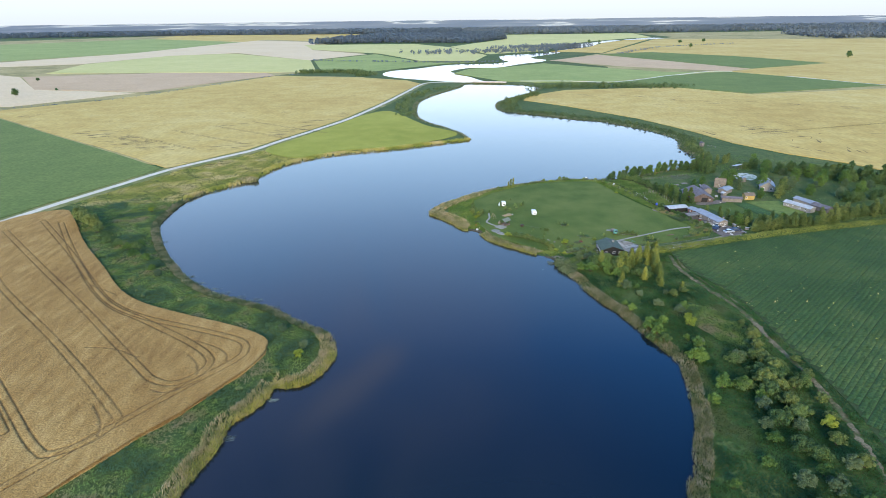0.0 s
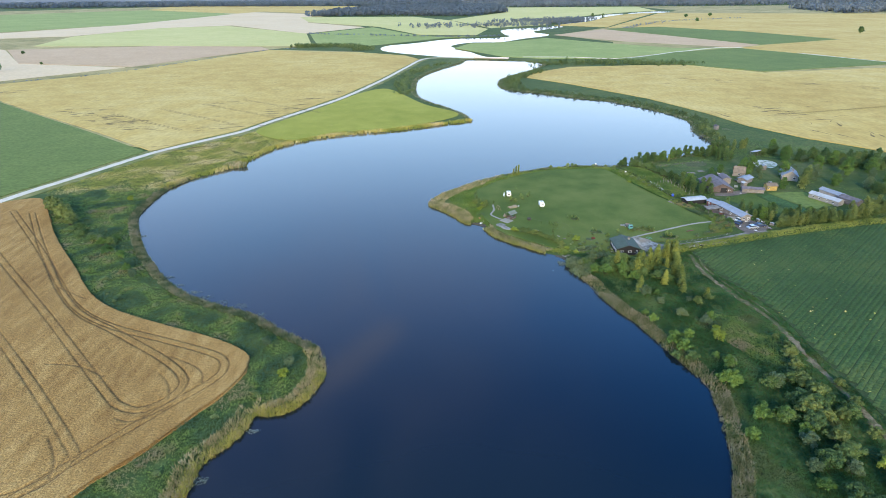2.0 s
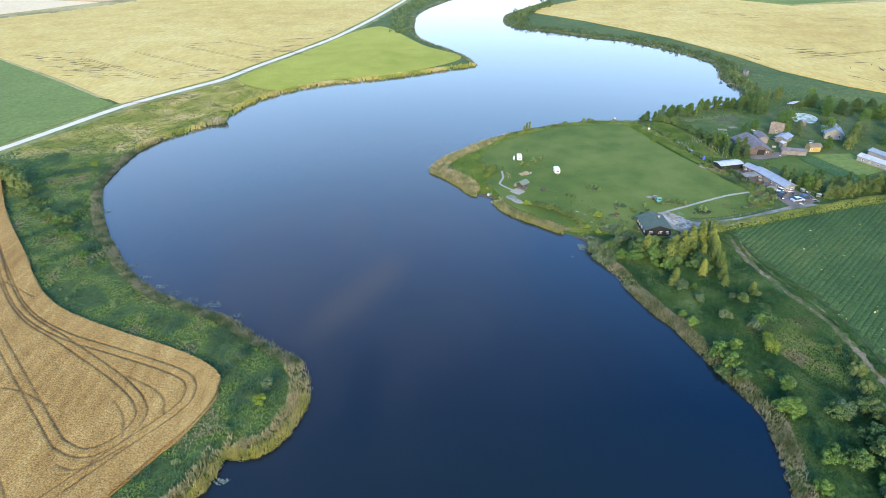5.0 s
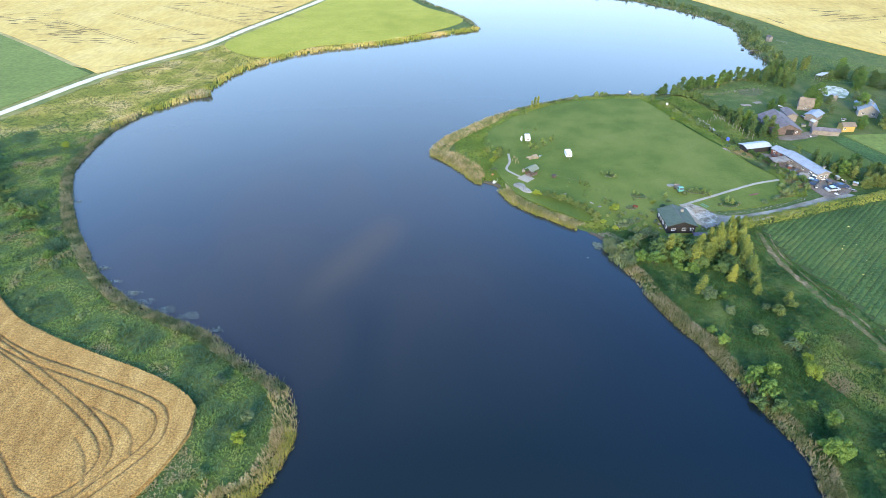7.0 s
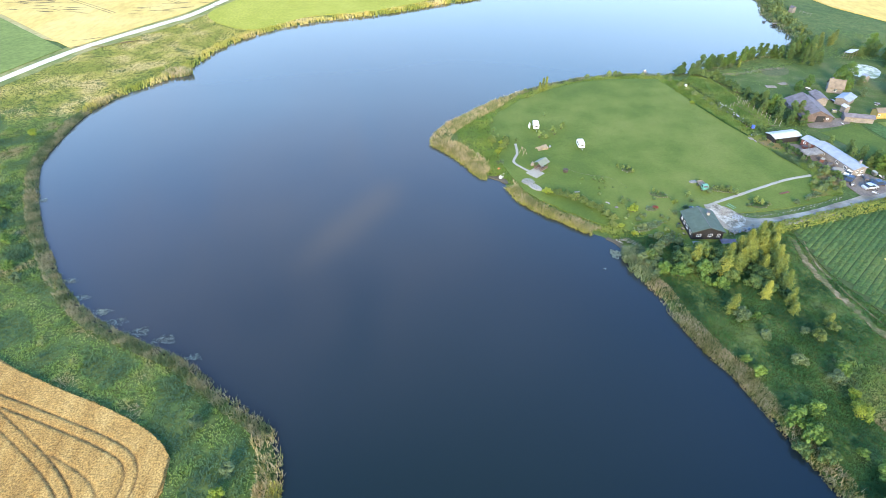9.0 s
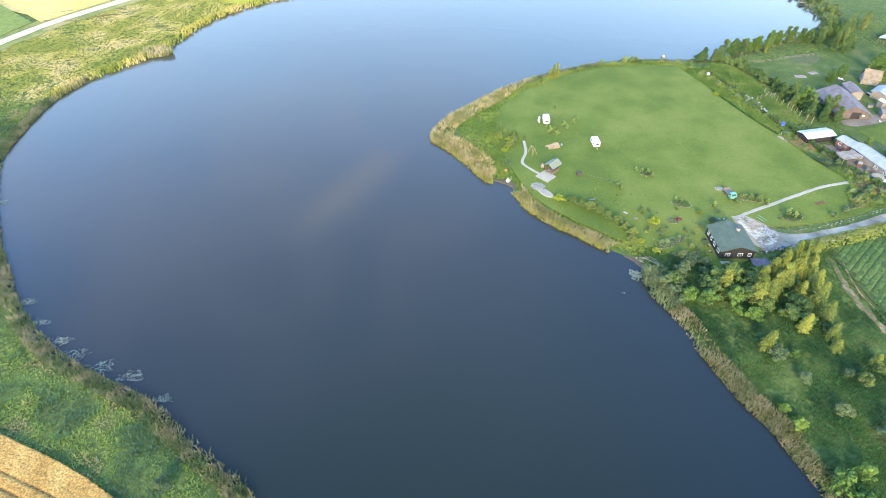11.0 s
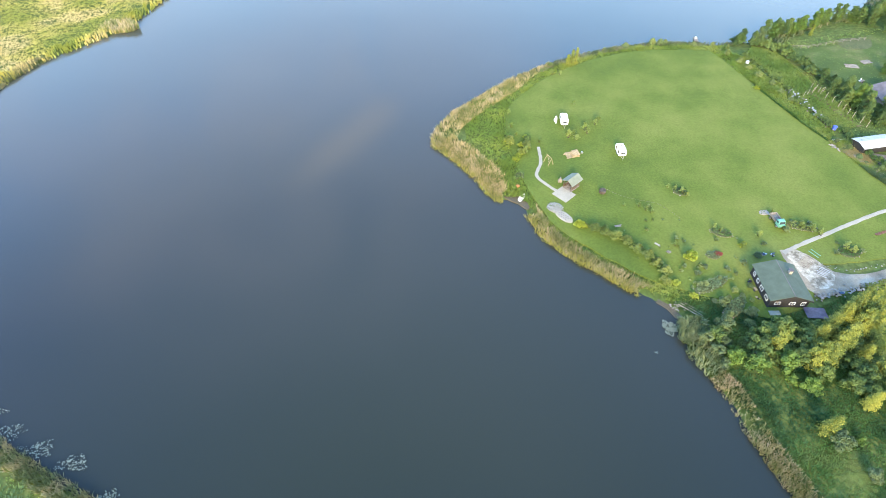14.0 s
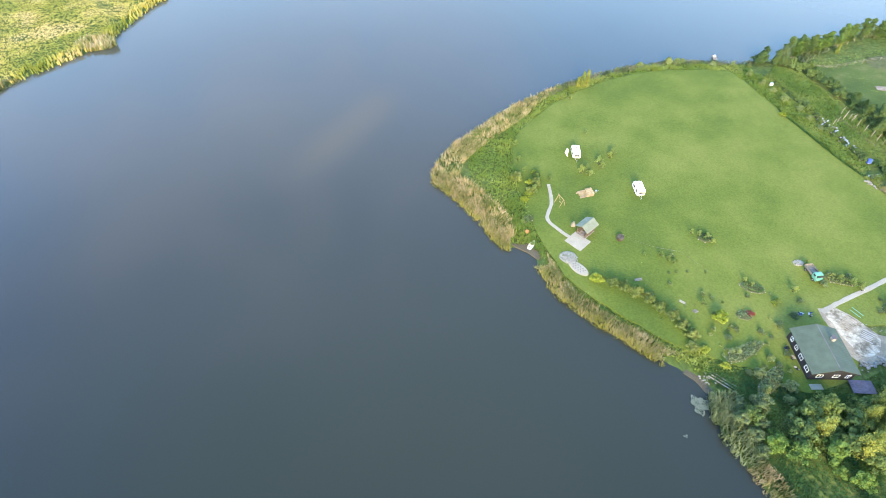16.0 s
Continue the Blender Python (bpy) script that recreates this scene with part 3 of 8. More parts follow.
def ribbon(name, line, width, z, material, label, category, step=2.0, ragged=0.0, seed=1, thick=0.12):
    """A strip of even width along a line, as a thin bed with sides."""
    p = spline(line, step)
    t = np.gradient(p, axis=0)
    t /= np.linalg.norm(t, axis=1)[:, None]
    nrm = np.stack([-t[:, 1], t[:, 0]], -1)
    rs = np.random.RandomState(seed)
    wl_ = width / 2 + rs.normal(0, ragged, len(p))
    wr_ = width / 2 + rs.normal(0, ragged, len(p))
    a, b = p + nrm * wl_[:, None], p - nrm * wr_[:, None]
    v, f = [], []
    for i in range(len(p)):
        v += [(*a[i], z - thick), (*a[i], z), (*p[i], z + 0.02), (*b[i], z), (*b[i], z - thick)]
        if i:
            k = 5 * i
            f += [(k - 5 + j, k - 4 + j, k + 1 + j, k + j) for j in range(4)]
    ob = new(name, raw_mesh(name, v, f, material))
    return tagged(ob, label, category, kind="structure")


slab("field_meadow_upper", [(-175, 926), (-100, 908), (-80, 932), (-34, 987), (28, 1064), (92, 1088), (10, 1112), (-30, 1150), (-130, 1400), (-240, 1200)], 0.1, M_MIDGREEN, "green meadow beside the upper lake", "meadow")
slab("field_meadow_far", [(140, 1335), (185, 1372), (280, 1432), (305, 1512), (370, 1655), (450, 1835), (570, 2015), (740, 2212), (880, 2315), (1000, 2900), (350, 2900), (300, 2300), (150, 1950), (60, 1720)], 0.1, M_PALEGREEN,
     "pale meadow along the far river", "meadow")
# grassy balks between the far fields
slab("balk_west", [(-1500, 1000), (-700, 560), (-160, 296), (-132, 322), (-112, 372), (-76, 474), (-52, 570), (-22, 730), (-100, 824), (-240, 870), (-190, 925), (-250, 1200), (-150, 1400), (-430, 2255), (-380, 3400), (-1500, 3600), (-2400, 2300)], 0.06, M_BALK,
     "dry grassy balks between the western fields", "field edge")
slab("balk_east", [(240, 706), (345, 572), (540, 610), (900, 563), (1800, 900), (3200, 1800), (3200, 2900), (1000, 2900), (960, 2300), (800, 2080), (400, 1320), (240, 1110), (300, 950), (250, 760)], 0.06, M_BALK,
     "dry grassy balks between the eastern fields", "field edge")
# fields beyond the lake, broad sheets of standing or cut crop
slab("field_dark_green", [(-380, 479), (-277, 391), (-205, 331), (-154.5, 287), (-168, 250.5), (-179.5, 222), (-189, 195), (-211, 139), (-480, 170), (-620, 420)], 0.3, M_FARGREEN,
     "dense dark green field crop beside the gravel road", "crop field")
slab("field_yellow", [(-417, 532), (-347, 605), (-314, 673), (-276, 764), (-232, 862), (-167, 834), (-98, 816), (-31, 766), (-12.5, 722), (-29.8, 639), (-49, 547), (-72, 456), (-91, 405), (-107, 367), (-119, 336),
                      (-131.5, 318.5), (-151.5, 288), (-205, 335), (-282, 398), (-389, 490), (-700, 730), (-700, 640)], 0.25, M_STRAW, "pale golden ripening cereal field", "wheat field")
slab("field_meadow", [(-107, 332), (-96, 368), (-79, 411), (-60, 466), (-44, 492), (-31, 484), (-4, 418), (20, 376), (-22, 338), (-57, 328), (-80, 309)], 0.06, M_MEADOW,
     "bright yellow-green meadow between road and lake", "meadow", 4)
slab("field_brown", [(-502, 714), (-344, 670), (-284, 790), (-236, 868), (-263, 915), (-428, 941), (-640, 900)], 0.35, M_STUBBLE, "brownish stubble field", "field")
slab("field_pale_left", [(-900, 640), (-720, 650), (-425, 556), (-348, 664), (-500, 712), (-640, 895), (-760, 980), (-1100, 900)], 0.3, M_PINK, "pale straw-coloured stubble field", "field")
slab("field_light_green", [(-640, 960), (-430, 945), (-263, 922), (-183, 922), (-246, 1198), (-500, 1500), (-638, 1436), (-697, 1173)], 0.4, M_PALEGREEN, "light yellow-green field", "field")
slab("field_tan", [(-1300, 1000), (-833, 1127), (-706, 1180), (-640, 1440), (-500, 1528), (-250, 1205), (-150, 1400), (-330, 1640), (-430, 2255), (-806, 2573), (-797, 1600), (-930, 1270)],
     0.25, M_PINK, "pinkish tan stubble field", "field")
slab("field_green_far", [(-957, 1304), (-800, 1600), (-741, 2340), (-1343, 2900), (-1900, 2116), (-1500, 1250)], 0.4, M_MIDGREEN, "wide green field in the distance", "crop field")
slab("field_pale_far", [(-330, 1660), (-120, 1420), (-20, 1150), (90, 1120), (130, 1300), (60, 1700), (-50, 1960), (-420, 1980)], 0.3, M_PALEGREEN, "pale meadow beyond the upper lake", "field")
slab("field_yellow_east", [(107, 586), (157, 631), (240, 640), (290, 640), (342, 569), (530, 606), (900, 560), (900, 200), (400, 225), (244, 256), (235, 275), (216.6, 298), (199.7, 332),
                           (192, 372), (172, 432), (129, 508), (96, 552)], 0.25, M_STRAW, "pale golden ripening cereal field", "wheat field")
slab("field_green_east", [(230, 703), (345, 577), (535, 633), (442, 824), (332, 776)], 0.45, M_FARGREEN, "dark green field crop", "crop field")
slab("field_green_north", [(38, 866), (66, 940), (130, 965), (209, 1040), (281, 932), (355, 838), (440, 832), (330, 780), (232, 712), (140, 716), (96, 742)], 0.12, M_MIDGREEN,
     "pale green meadow on the inner bank", "meadow")
slab("field_green_strip", [(376, 1271), (511, 1328), (621, 1156), (676, 958), (503, 873), (444, 1060)], 0.42, M_FARGREEN, "narrow green field strip", "crop field")
slab("field_brown_strip", [(235, 1110), (371, 1255), (440, 1058), (500, 872), (447, 836), (323, 948)], 0.2, M_STUBBLE, "brownish field strip", "field")
slab("field_straw_east", [(450, 828), (540, 640), (900, 570), (1800, 900), (2600, 2000), (1456, 1900), (800, 2080), (400, 1312), (519, 1340), (630, 1160), (686, 955), (508, 868)], 0.5, M_STRAW,
     "wide pale cereal field reaching to the woods", "wheat field")
slab("field_straw_north", [(300, 1420), (400, 1330), (790, 2100), (690, 2050), (560, 1860), (430, 1580)], 0.4, M_STRAW, "pale cereal field by the river", "wheat field")
slab("field_straw_west", [(-1340, 2920), (-740, 2360), (-700, 2600), (-420, 2300), (-380, 3400), (-1500, 3600)], 0.4, M_STRAW, "pale distant cereal field", "wheat field")

# the near wheat field: a fine sheet of ears, pressed down along the wheel tracks
WHEAT = spline([(-240, 60), (-150, -40), (-92, -10), (-78, 25), (-69, 44.5), (-64.7, 51.7), (-59.8, 59.2), (-53.8, 66.8), (-47.8, 77), (-44.2, 83.2), (-42, 90), (-42.6, 95.6), (-47.2, 100),
                (-56.3, 105), (-68, 110), (-84.9, 118.3), (-97.4, 128.3), (-112.3, 146.4), (-132.9, 171.1), (-155.8, 203), (-165, 211.5), (-177, 205), (-184, 192), (-205, 140)], 3, True)
TRACKS = [
    spline([(-165, 163), (-139.5, 134.4), (-98.6, 97.2), (-69.5, 69), (-66.7, 64.5), (-68.2, 59.5), (-73.6, 55.6), (-79, 57.6), (-99.7, 77.5), (-150, 126)], 1.0),
    spline([(-172, 184.5), (-140, 153), (-105.5, 119.3), (-70.5, 84.2), (-65, 79.3), (-60, 77.6), (-56, 80.2), (-54.3, 84.5), (-55.5, 88.5), (-62.5, 95.2), (-80.1, 107.6), (-94.2, 117),
            (-107.6, 130.8), (-129.1, 157.1), (-164.4, 196.4)], 1.0),
    spline([(-95, 22), (-78.1, 46.6), (-66.7, 62.5), (-56, 77), (-48.6, 86.5), (-47.2, 90.6), (-48.8, 95), (-54.8, 98.6), (-66.5, 103.5), (-82, 110), (-95, 118.5), (-107.5, 131.6), (-131, 160.5), (-155.5, 194)], 1.0),
    spline([(-88, 62), (-130, 104), (-175, 150)], 1.0),
]
STEP = 0.24
wx_ = np.arange(-205, -41, STEP)
wy_ = np.arange(18, 213, STEP)
WX, WY = np.meshgrid(wx_, wy_)
ins = inside(WHEAT, WX, WY) & (WX + 0.95 * WY > -95)
track = np.zeros(WX.shape)
sel = np.where(ins.ravel())[0]
px, py = WX.ravel()[sel], WY.ravel()[sel]
tv = np.zeros(len(sel))
for line in TRACKS:
    lo, hi = line.min(0) - 2, line.max(0) + 2
    b = (px > lo[0]) & (px < hi[0]) & (py > lo[1]) & (py < hi[1])
    g = np.abs(near(line[::2], px[b], py[b]) - 0.95)
    worn = 0.62 + 0.2 * rough2(px[b], py[b], 0.21, 2) + 0.12 * rough2(px[b], py[b], 1.1, 3)
    tv[b] = np.maximum(tv[b], worn * np.clip((0.25 - g) / 0.16, 0, 1))
for line in (spline([(-151, 150), (-133, 124)], 1.0), spline([(-89.3, 94.3), (-81, 93), (-73.3, 89)], 1.0), spline([(-108, 131.5), (-97, 124.6)], 1.0), spline([(-64, 75.3), (-59.5, 74.4), (-54, 79)], 1.0),
             spline([(-50.2, 86), (-52, 90.2), (-55.8, 93.2), (-62, 96.5)], 1.0), spline([(-55.6, 81), (-57.4, 85.6), (-61, 89.6)], 1.0), spline([(-67.8, 60), (-69.6, 64.6), (-74, 70)], 1.0)):
    lo, hi = line.min(0) - 2, line.max(0) + 2
    b = (px > lo[0]) & (px < hi[0]) & (py > lo[1]) & (py < hi[1])
    tv[b] = np.maximum(tv[b], 0.5 * np.clip((0.3 - near(line, px[b], py[b])) / 0.2, 0, 1))
tz = TOP + 0.62 + 0.03 * rough2(px, py, 0.37) + 0.02 * rough2(px, py, 2.3, 1) + np.random.RandomState(3).normal(0, 0.035, len(px)) - 0.3 * tv
num = np.full(WX.size, -1)
num[sel] = np.arange(len(sel))
num = num.reshape(WX.shape)
q = np.stack([num[:-1, :-1], num[:-1, 1:], num[1:, 1:], num[1:, :-1]], -1).reshape(-1, 4)
q = q[(q >= 0).all(1)]
wme = bpy.data.meshes.new("field_wheat")
wme.vertices.add(len(sel))
wme.vertices.foreach_set("co", np.stack([px, py, tz], -1).astype(np.float32).ravel())
wme.loops.add(q.size)
wme.loops.foreach_set("vertex_index", q.astype(np.int32).ravel())
wme.polygons.add(len(q))
wme.polygons.foreach_set("loop_start", np.arange(0, q.size, 4, dtype=np.int32))
wme.attributes.new("track", "FLOAT", "POINT").data.foreach_set("value", tv.astype(np.float32))
wme.materials.append(M_WHEAT)
wme.update(calc_edges=True)
tagged(new("field_wheat", wme), "ripe golden-brown wheat field with looping wheel tracks", "wheat field", kind="structure")
slab("field_wheat_bed", WHEAT, 0.12, M_WHEAT, "ripe wheat stalks and soil under the ears", "wheat field", ragged=0.15)

# roads and paths
ribbon("verge", [(-275, -30), (-240, 62), (-205, 140), (-184, 194), (-174.5, 221), (-163, 249.5), (-148.2, 285), (-127.5, 315.4), (-115, 334), (-103, 366), (-87, 404), (-68, 455), (-45, 546),
                (-26, 638), (-7, 722), (20, 736), (60, 726), (95, 722)], 13.0, TOP + 0.03, M_VERGE, "dry yellowish grass verge of the gravel road", "verge", 4, 0.6)
ribbon("road", [(-275, -30), (-240, 62), (-205, 140), (-184, 194), (-174.5, 221), (-163, 249.5), (-148.2, 285), (-127.5, 315.4), (-115, 334), (-103, 366), (-87, 404), (-68, 455), (-45, 546),
                (-26, 638), (-7, 722), (20, 736), (60, 726), (95, 722)], 4.0, TOP + 0.1, M_ROAD, "pale grey gravel road along the fields", "road", 4, 0.12)
ribbon("field_track", [(120, 735), (180, 728), (235, 708), (290, 742), (345, 785), (452, 830), (530, 640), (620, 610), (900, 566)], 4.0, TOP + 0.46, M_ROAD, "pale dirt track between the eastern fields", "track", 10, 0.3, 9, 0.5)
ribbon("path", [(25.3, 196.8), (25.1, 191), (23.5, 186.2), (25.2, 183), (28, 180)], 0.75, TOP + 0.09, M_PALE, "narrow pale concrete garden path", "path", 0.6, 0.03)
ribbon("path_garden", [(105.5, 176), (98, 174.2), (92, 172), (80.5, 166.9), (73.2, 163.7), (69.6, 161.8)], 0.85, TOP + 0.1, M_PALE, "pale garden path across the lawn", "path", 1.0, 0.04, 5)
slab("patio", [(28.7, 182.3), (31.2, 179.4), (28.6, 176.9), (26, 179.8)], 0.12, M_PALE, "square pale concrete patio in front of the gazebo", "patio")
slab("drive", [(69.2, 162.6), (72, 162.8), (76, 158.5), (80, 156.2), (92, 158.3), (106.4, 163.3), (118, 167.5), (121, 165.8), (106, 160.3), (91, 155), (78.4, 152.6), (72, 150.5), (70, 153)], 0.07, M_GRAVEL, "grey gravel drive to the cabin", "drive", 2, 0.08)
slab("apron", [(71.8, 163.3), (73.3, 162.1), (76, 158.9), (77, 156), (75.5, 153.4), (72, 152.6), (71.2, 155), (69.9, 160.8)], 0.1, M_APRON, "trampled whitish gravel apron beside the cabin", "apron", 1.2, 0.12)
slab("yard", [(112, 165.5), (119, 166.5), (123, 171), (119, 177), (113, 190), (108, 193.5), (104, 194), (103.5, 190), (107.5, 180), (110.5, 172)], 0.1, M_YARD, "brownish bare farm yard between the sheds", "yard", 2, 0.1)
LAWN = spline([(21.3, 216.5), (29.5, 226.5), (38.5, 234), (51, 241), (65, 245), (80, 245), (84.5, 242.5), (89, 226), (89.9, 222.2), (92, 214.8), (94.6, 206), (97.2, 199.3), (99.4, 193), (104.5, 178), (105, 166), (92, 161), (80, 159),
               (73, 158), (70, 150), (60, 146), (55, 149), (47, 152.5), (41.2, 155), (35.6, 159.4), (29.6, 164.8), (25.8, 169), (23.4, 174), (21.2, 180.5), (19.5, 187), (18.5, 198), (18.7, 210)], 2, True)
slab("lawn", LAWN, 0.04, M_LAWN, "wide mown green lawn on the peninsula", "lawn", ragged=0.12)
slab("lawn_farm", [(104, 246), (116, 246.5), (135, 253), (150, 262), (168, 262), (200, 250), (214, 236), (200, 196), (170, 187), (140, 178), (124, 176), (119, 192), (116, 205), (110, 225)], 0.0, M_FARMGRASS, "worn green grass round the farm buildings", "grass", 3, 0.2)
slab("bare_patch", [(127.6,252.5), (137.1,252.4), (133.0,246.6), (125.6,246.7)], 0.03, M_BED, "trampled bare patch in the pasture", "soil", 1.5, 0.2)
slab("garden_plot", [(121, 200.5), (135, 205.3), (139.3, 183), (128, 182)], 0.08, M_LAWN, "pale green vegetable plot behind the sheds", "garden plot")
slab("garden_plot_strip", [(136.3, 205.6), (141.6, 206.4), (147, 187), (145.6, 181), (140.6, 181)], 0.1, M_CROPROW, "strip of green vegetables", "garden plot")
slab("garden_plot_dark", [(142.6, 206.5), (158, 207), (160, 191), (148.4, 186)], 0.12, M_FARGREEN, "strip of darker green vegetables", "garden plot")
slab("yard_barn", [(119.5, 206.5), (121.4, 203.2), (133, 206), (134.4, 210), (131, 209.6)], 0.04, M_YARD, "trodden bare soil before the barn", "yard", 1.5, 0.15)
slab("beach", [(41, 150.2), (43, 151.6), (45.8, 148.6), (45.2, 145.8), (44, 146), (42.4, 149)], -0.68, M_SAND, "small muddy pinkish beach", "beach", 1, 0.1, -0.5)
slab("beach_landing", [(15.5, 179.4), (18.5, 180), (20.6, 177.4), (20.3, 175.2), (18.5, 177.2)], -0.55, M_SAND, "small sandy boat landing", "beach", 1, 0.08, -0.5)
TRACK_LINE = spline([(84.4, 147.5), (83.6, 142), (83.3, 137), (83.9, 131.4), (85.6, 121.5), (87.7, 114.6), (88.9, 107), (88.9, 99), (88.3, 90.5), (88.4, 82.6), (88, 70), (85.5, 55), (80, 35)], 2.0)
ribbon("soil_track", [(84.4, 147.5), (83.6, 142), (83.3, 137), (83.9, 131.4), (85.6, 121.5), (87.7, 114.6), (88.9, 107), (88.9, 99), (88.3, 90.5), (88.4, 82.6), (88, 70), (85.5, 55), (80, 35)], 1.3, TOP - 0.06, M_TRACK, "worn brown soil track round the crop field", "track", 0.8, 0.3, 4)
ribbon("soil_track_inner", [(86.8, 147), (85.6, 142), (85.2, 137), (86, 131.4), (87.8, 122.5), (89.8, 115), (90.7, 107)], 0.4, TOP - 0.05, M_TRACK, "narrow wheel rut beside the soil track", "track", 1.2, 0.05, 6)
ribbon("garden_soil", [(103.2, 223), (104.8, 218.5), (106, 213.9), (107.3, 209), (108.6, 205.5)], 1.5, TOP - 0.02, M_SOIL, "bare brown bed along the garden posts", "garden bed", 0.8, 0.25, 8)

# tramlines and beaten-down streaks in the pale cereal fields
mv, mf = [], []


def streak(x, y, turn, l, w, z):
    c, s = math.cos(radians(turn)), math.sin(radians(turn))
    k = len(mv)
    n_ = max(2, int(l / 3))
    for i in range(n_ + 1):
        t = i / n_ - 0.5
        wob = w * (0.6 + 0.4 * math.sin(i * 2.1 + x)) * (0.35 if i in (0, n_) else 1) if l < 40 else w
        cx, cy = x + c * t * l, y + s * t * l + (0.8 * math.sin(i * 0.9 + y) if l < 40 else 0)
        mv.extend([(cx - s * wob / 2, cy + c * wob / 2, z), (cx + s * wob / 2, cy - c * wob / 2, z)])
        if i:
            mf.append((k + 2 * i - 2, k + 2 * i - 1, k + 2 * i + 1, k + 2 * i))


sr = random.Random(12)
for k in range(70):
    x, y = sr.uniform(-340, -60), sr.uniform(330, 620)
    if inside(np.array([(-330, 520), (-230, 370), (-160, 310), (-125, 360), (-80, 480), (-50, 610), (-240, 640)], float), np.array([x]), np.array([y]))[0]:
        streak(x, y, sr.uniform(-12, 8), sr.uniform(4, 14), sr.uniform(0.4, 1.1), TOP + 0.265)
for k in range(60):
    x, y = sr.uniform(190, 420), sr.uniform(300, 600)
    if inside(np.array([(205, 350), (240, 290), (420, 260), (520, 590), (340, 560), (260, 625), (170, 610), (140, 530)], float), np.array([x]), np.array([y]))[0]:
        streak(x, y, sr.uniform(-10, 12), sr.uniform(4, 16), sr.uniform(0.4, 1.2), TOP + 0.265)
for x, y, n_s, turn_ in ((-262, 408, 6, -8), (-240, 392, 12, -10), (-222, 376, 14, -10), (-205, 362, 14, -12), (-188, 348, 8, -12), (-362, 495, 8, -5), (-167, 427, 4, 0), (-109, 391, 7, 10),
                         (-101, 411, 6, 15), (-92, 436, 7, 15), (-82, 470, 6, 20), (-136, 341, 5, 5), (-120, 346, 4, 10), (-140, 300, 3, 10), (243, 384, 8, 5), (248, 374, 8, 0), (252, 357, 4, 0),
                         (255, 334, 4, 60), (199, 365, 4, 100), (262, 303, 4, 70), (217, 559, 6, 0), (171, 576, 5, 0), (248, 537, 5, 0), (271, 520, 6, 0), (341, 494, 6, 0), (379, 475, 6, 0), (233, 308, 3, 110)):
    for k in range(n_s):
        streak(x + sr.gauss(0, 6), y + sr.gauss(0, 7), turn_ + sr.uniform(-5, 5), sr.uniform(5, 17), sr.uniform(0.9, 2.3), TOP + 0.265)
for k in range(4):
    for g in (-0.95, 0.95):
        streak(-190 + 26 * k + g * 0.8, 365 + 17 * k + g * 0.6, 142, 90, 0.45, TOP + 0.265)
        streak(300 + 30 * k + g * 0.3, 380 + 8 * k + g, 15, 150, 0.5, TOP + 0.265)
tagged(new("beaten_crop", raw_mesh("beaten_crop", mv, mf, M_STUBBLEDARK)), "brown wheel tracks and beaten-down streaks in the crop", "crop", kind="stuff")

# the row crop: a ridge for each row
CROP = spline([(86.3, 150.5), (86.2, 144), (86.3, 136), (88.6, 128), (90.8, 121), (92.2, 113), (92.2, 104), (91.6, 95), (91.4, 86), (91.4, 75), (90.4, 62), (87.5, 48), (82, 30), (180, 30), (230, 120), (215, 184), (190, 177.5), (156, 171.5), (118, 163.5), (96, 155.5)], 3, True)
slab("field_row_crop", CROP, -0.04, M_FURROW, "dark soil of the row-crop field", "crop field")
ROW = radians(41)
along, across = np.array([math.cos(ROW), math.sin(ROW)]), np.array([-math.sin(ROW), math.cos(ROW)])
rv, rf, rq = [], [], []
rs = np.random.RandomState(8)
for k in range(-125, 70):
    off = k * 1.25
    us = np.arange(60, 330, 2.0)
    c = us[:, None] * along + (off + 0.06 * math.sin(k * 2.7) + 0.1 * np.sin(us * 0.05))[:, None] * across
    ok = inside(CROP, c[:, 0], c[:, 1])
    for i in range(len(us) - 1):
        if ok[i] and ok[i + 1]:
            b0 = len(rv)
            for j in (i, i + 1):
                for w, z in ((-0.58, 0.02), (-0.5, 0.07), (0.0, 0.1), (0.5, 0.07), (0.58, 0.02)):
                    p = c[j] + across * w
                    rv.append((p[0], p[1], TOP - 0.04 + z))
            rf += [(b0 + s, b0 + s + 1, b0 + s + 6, b0 + s + 5) for s in range(4)]
            rq.append(c[i])
tagged(new("crop_rows", raw_mesh("crop_rows", rv, rf, M_CROPROW, True)), "long ridged rows of low green crop plants", "crop", kind="stuff")
ROW_PLANTS = np.array(rq)

# distance: a belt of far woods and fields that closes the view
M_FAR, fn_, fl_, fb_ = nodes_of("hazy_belt")
fgeo = fn_.new("ShaderNodeNewGeometry")
fsep = fn_.new("ShaderNodeSeparateXYZ")
fl_.new(fgeo.outputs["Position"], fsep.inputs[0])
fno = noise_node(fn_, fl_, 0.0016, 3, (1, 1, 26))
# distance haze coloured into the wood and field tones
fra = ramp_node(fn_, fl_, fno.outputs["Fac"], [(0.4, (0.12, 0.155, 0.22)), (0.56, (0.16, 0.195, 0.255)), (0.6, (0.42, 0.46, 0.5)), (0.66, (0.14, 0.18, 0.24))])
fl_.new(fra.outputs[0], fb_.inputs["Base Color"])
fb_.inputs["Roughness"].default_value = 1.0
fb_.inputs["Specular IOR Level"].default_value = 0.0
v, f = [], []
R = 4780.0
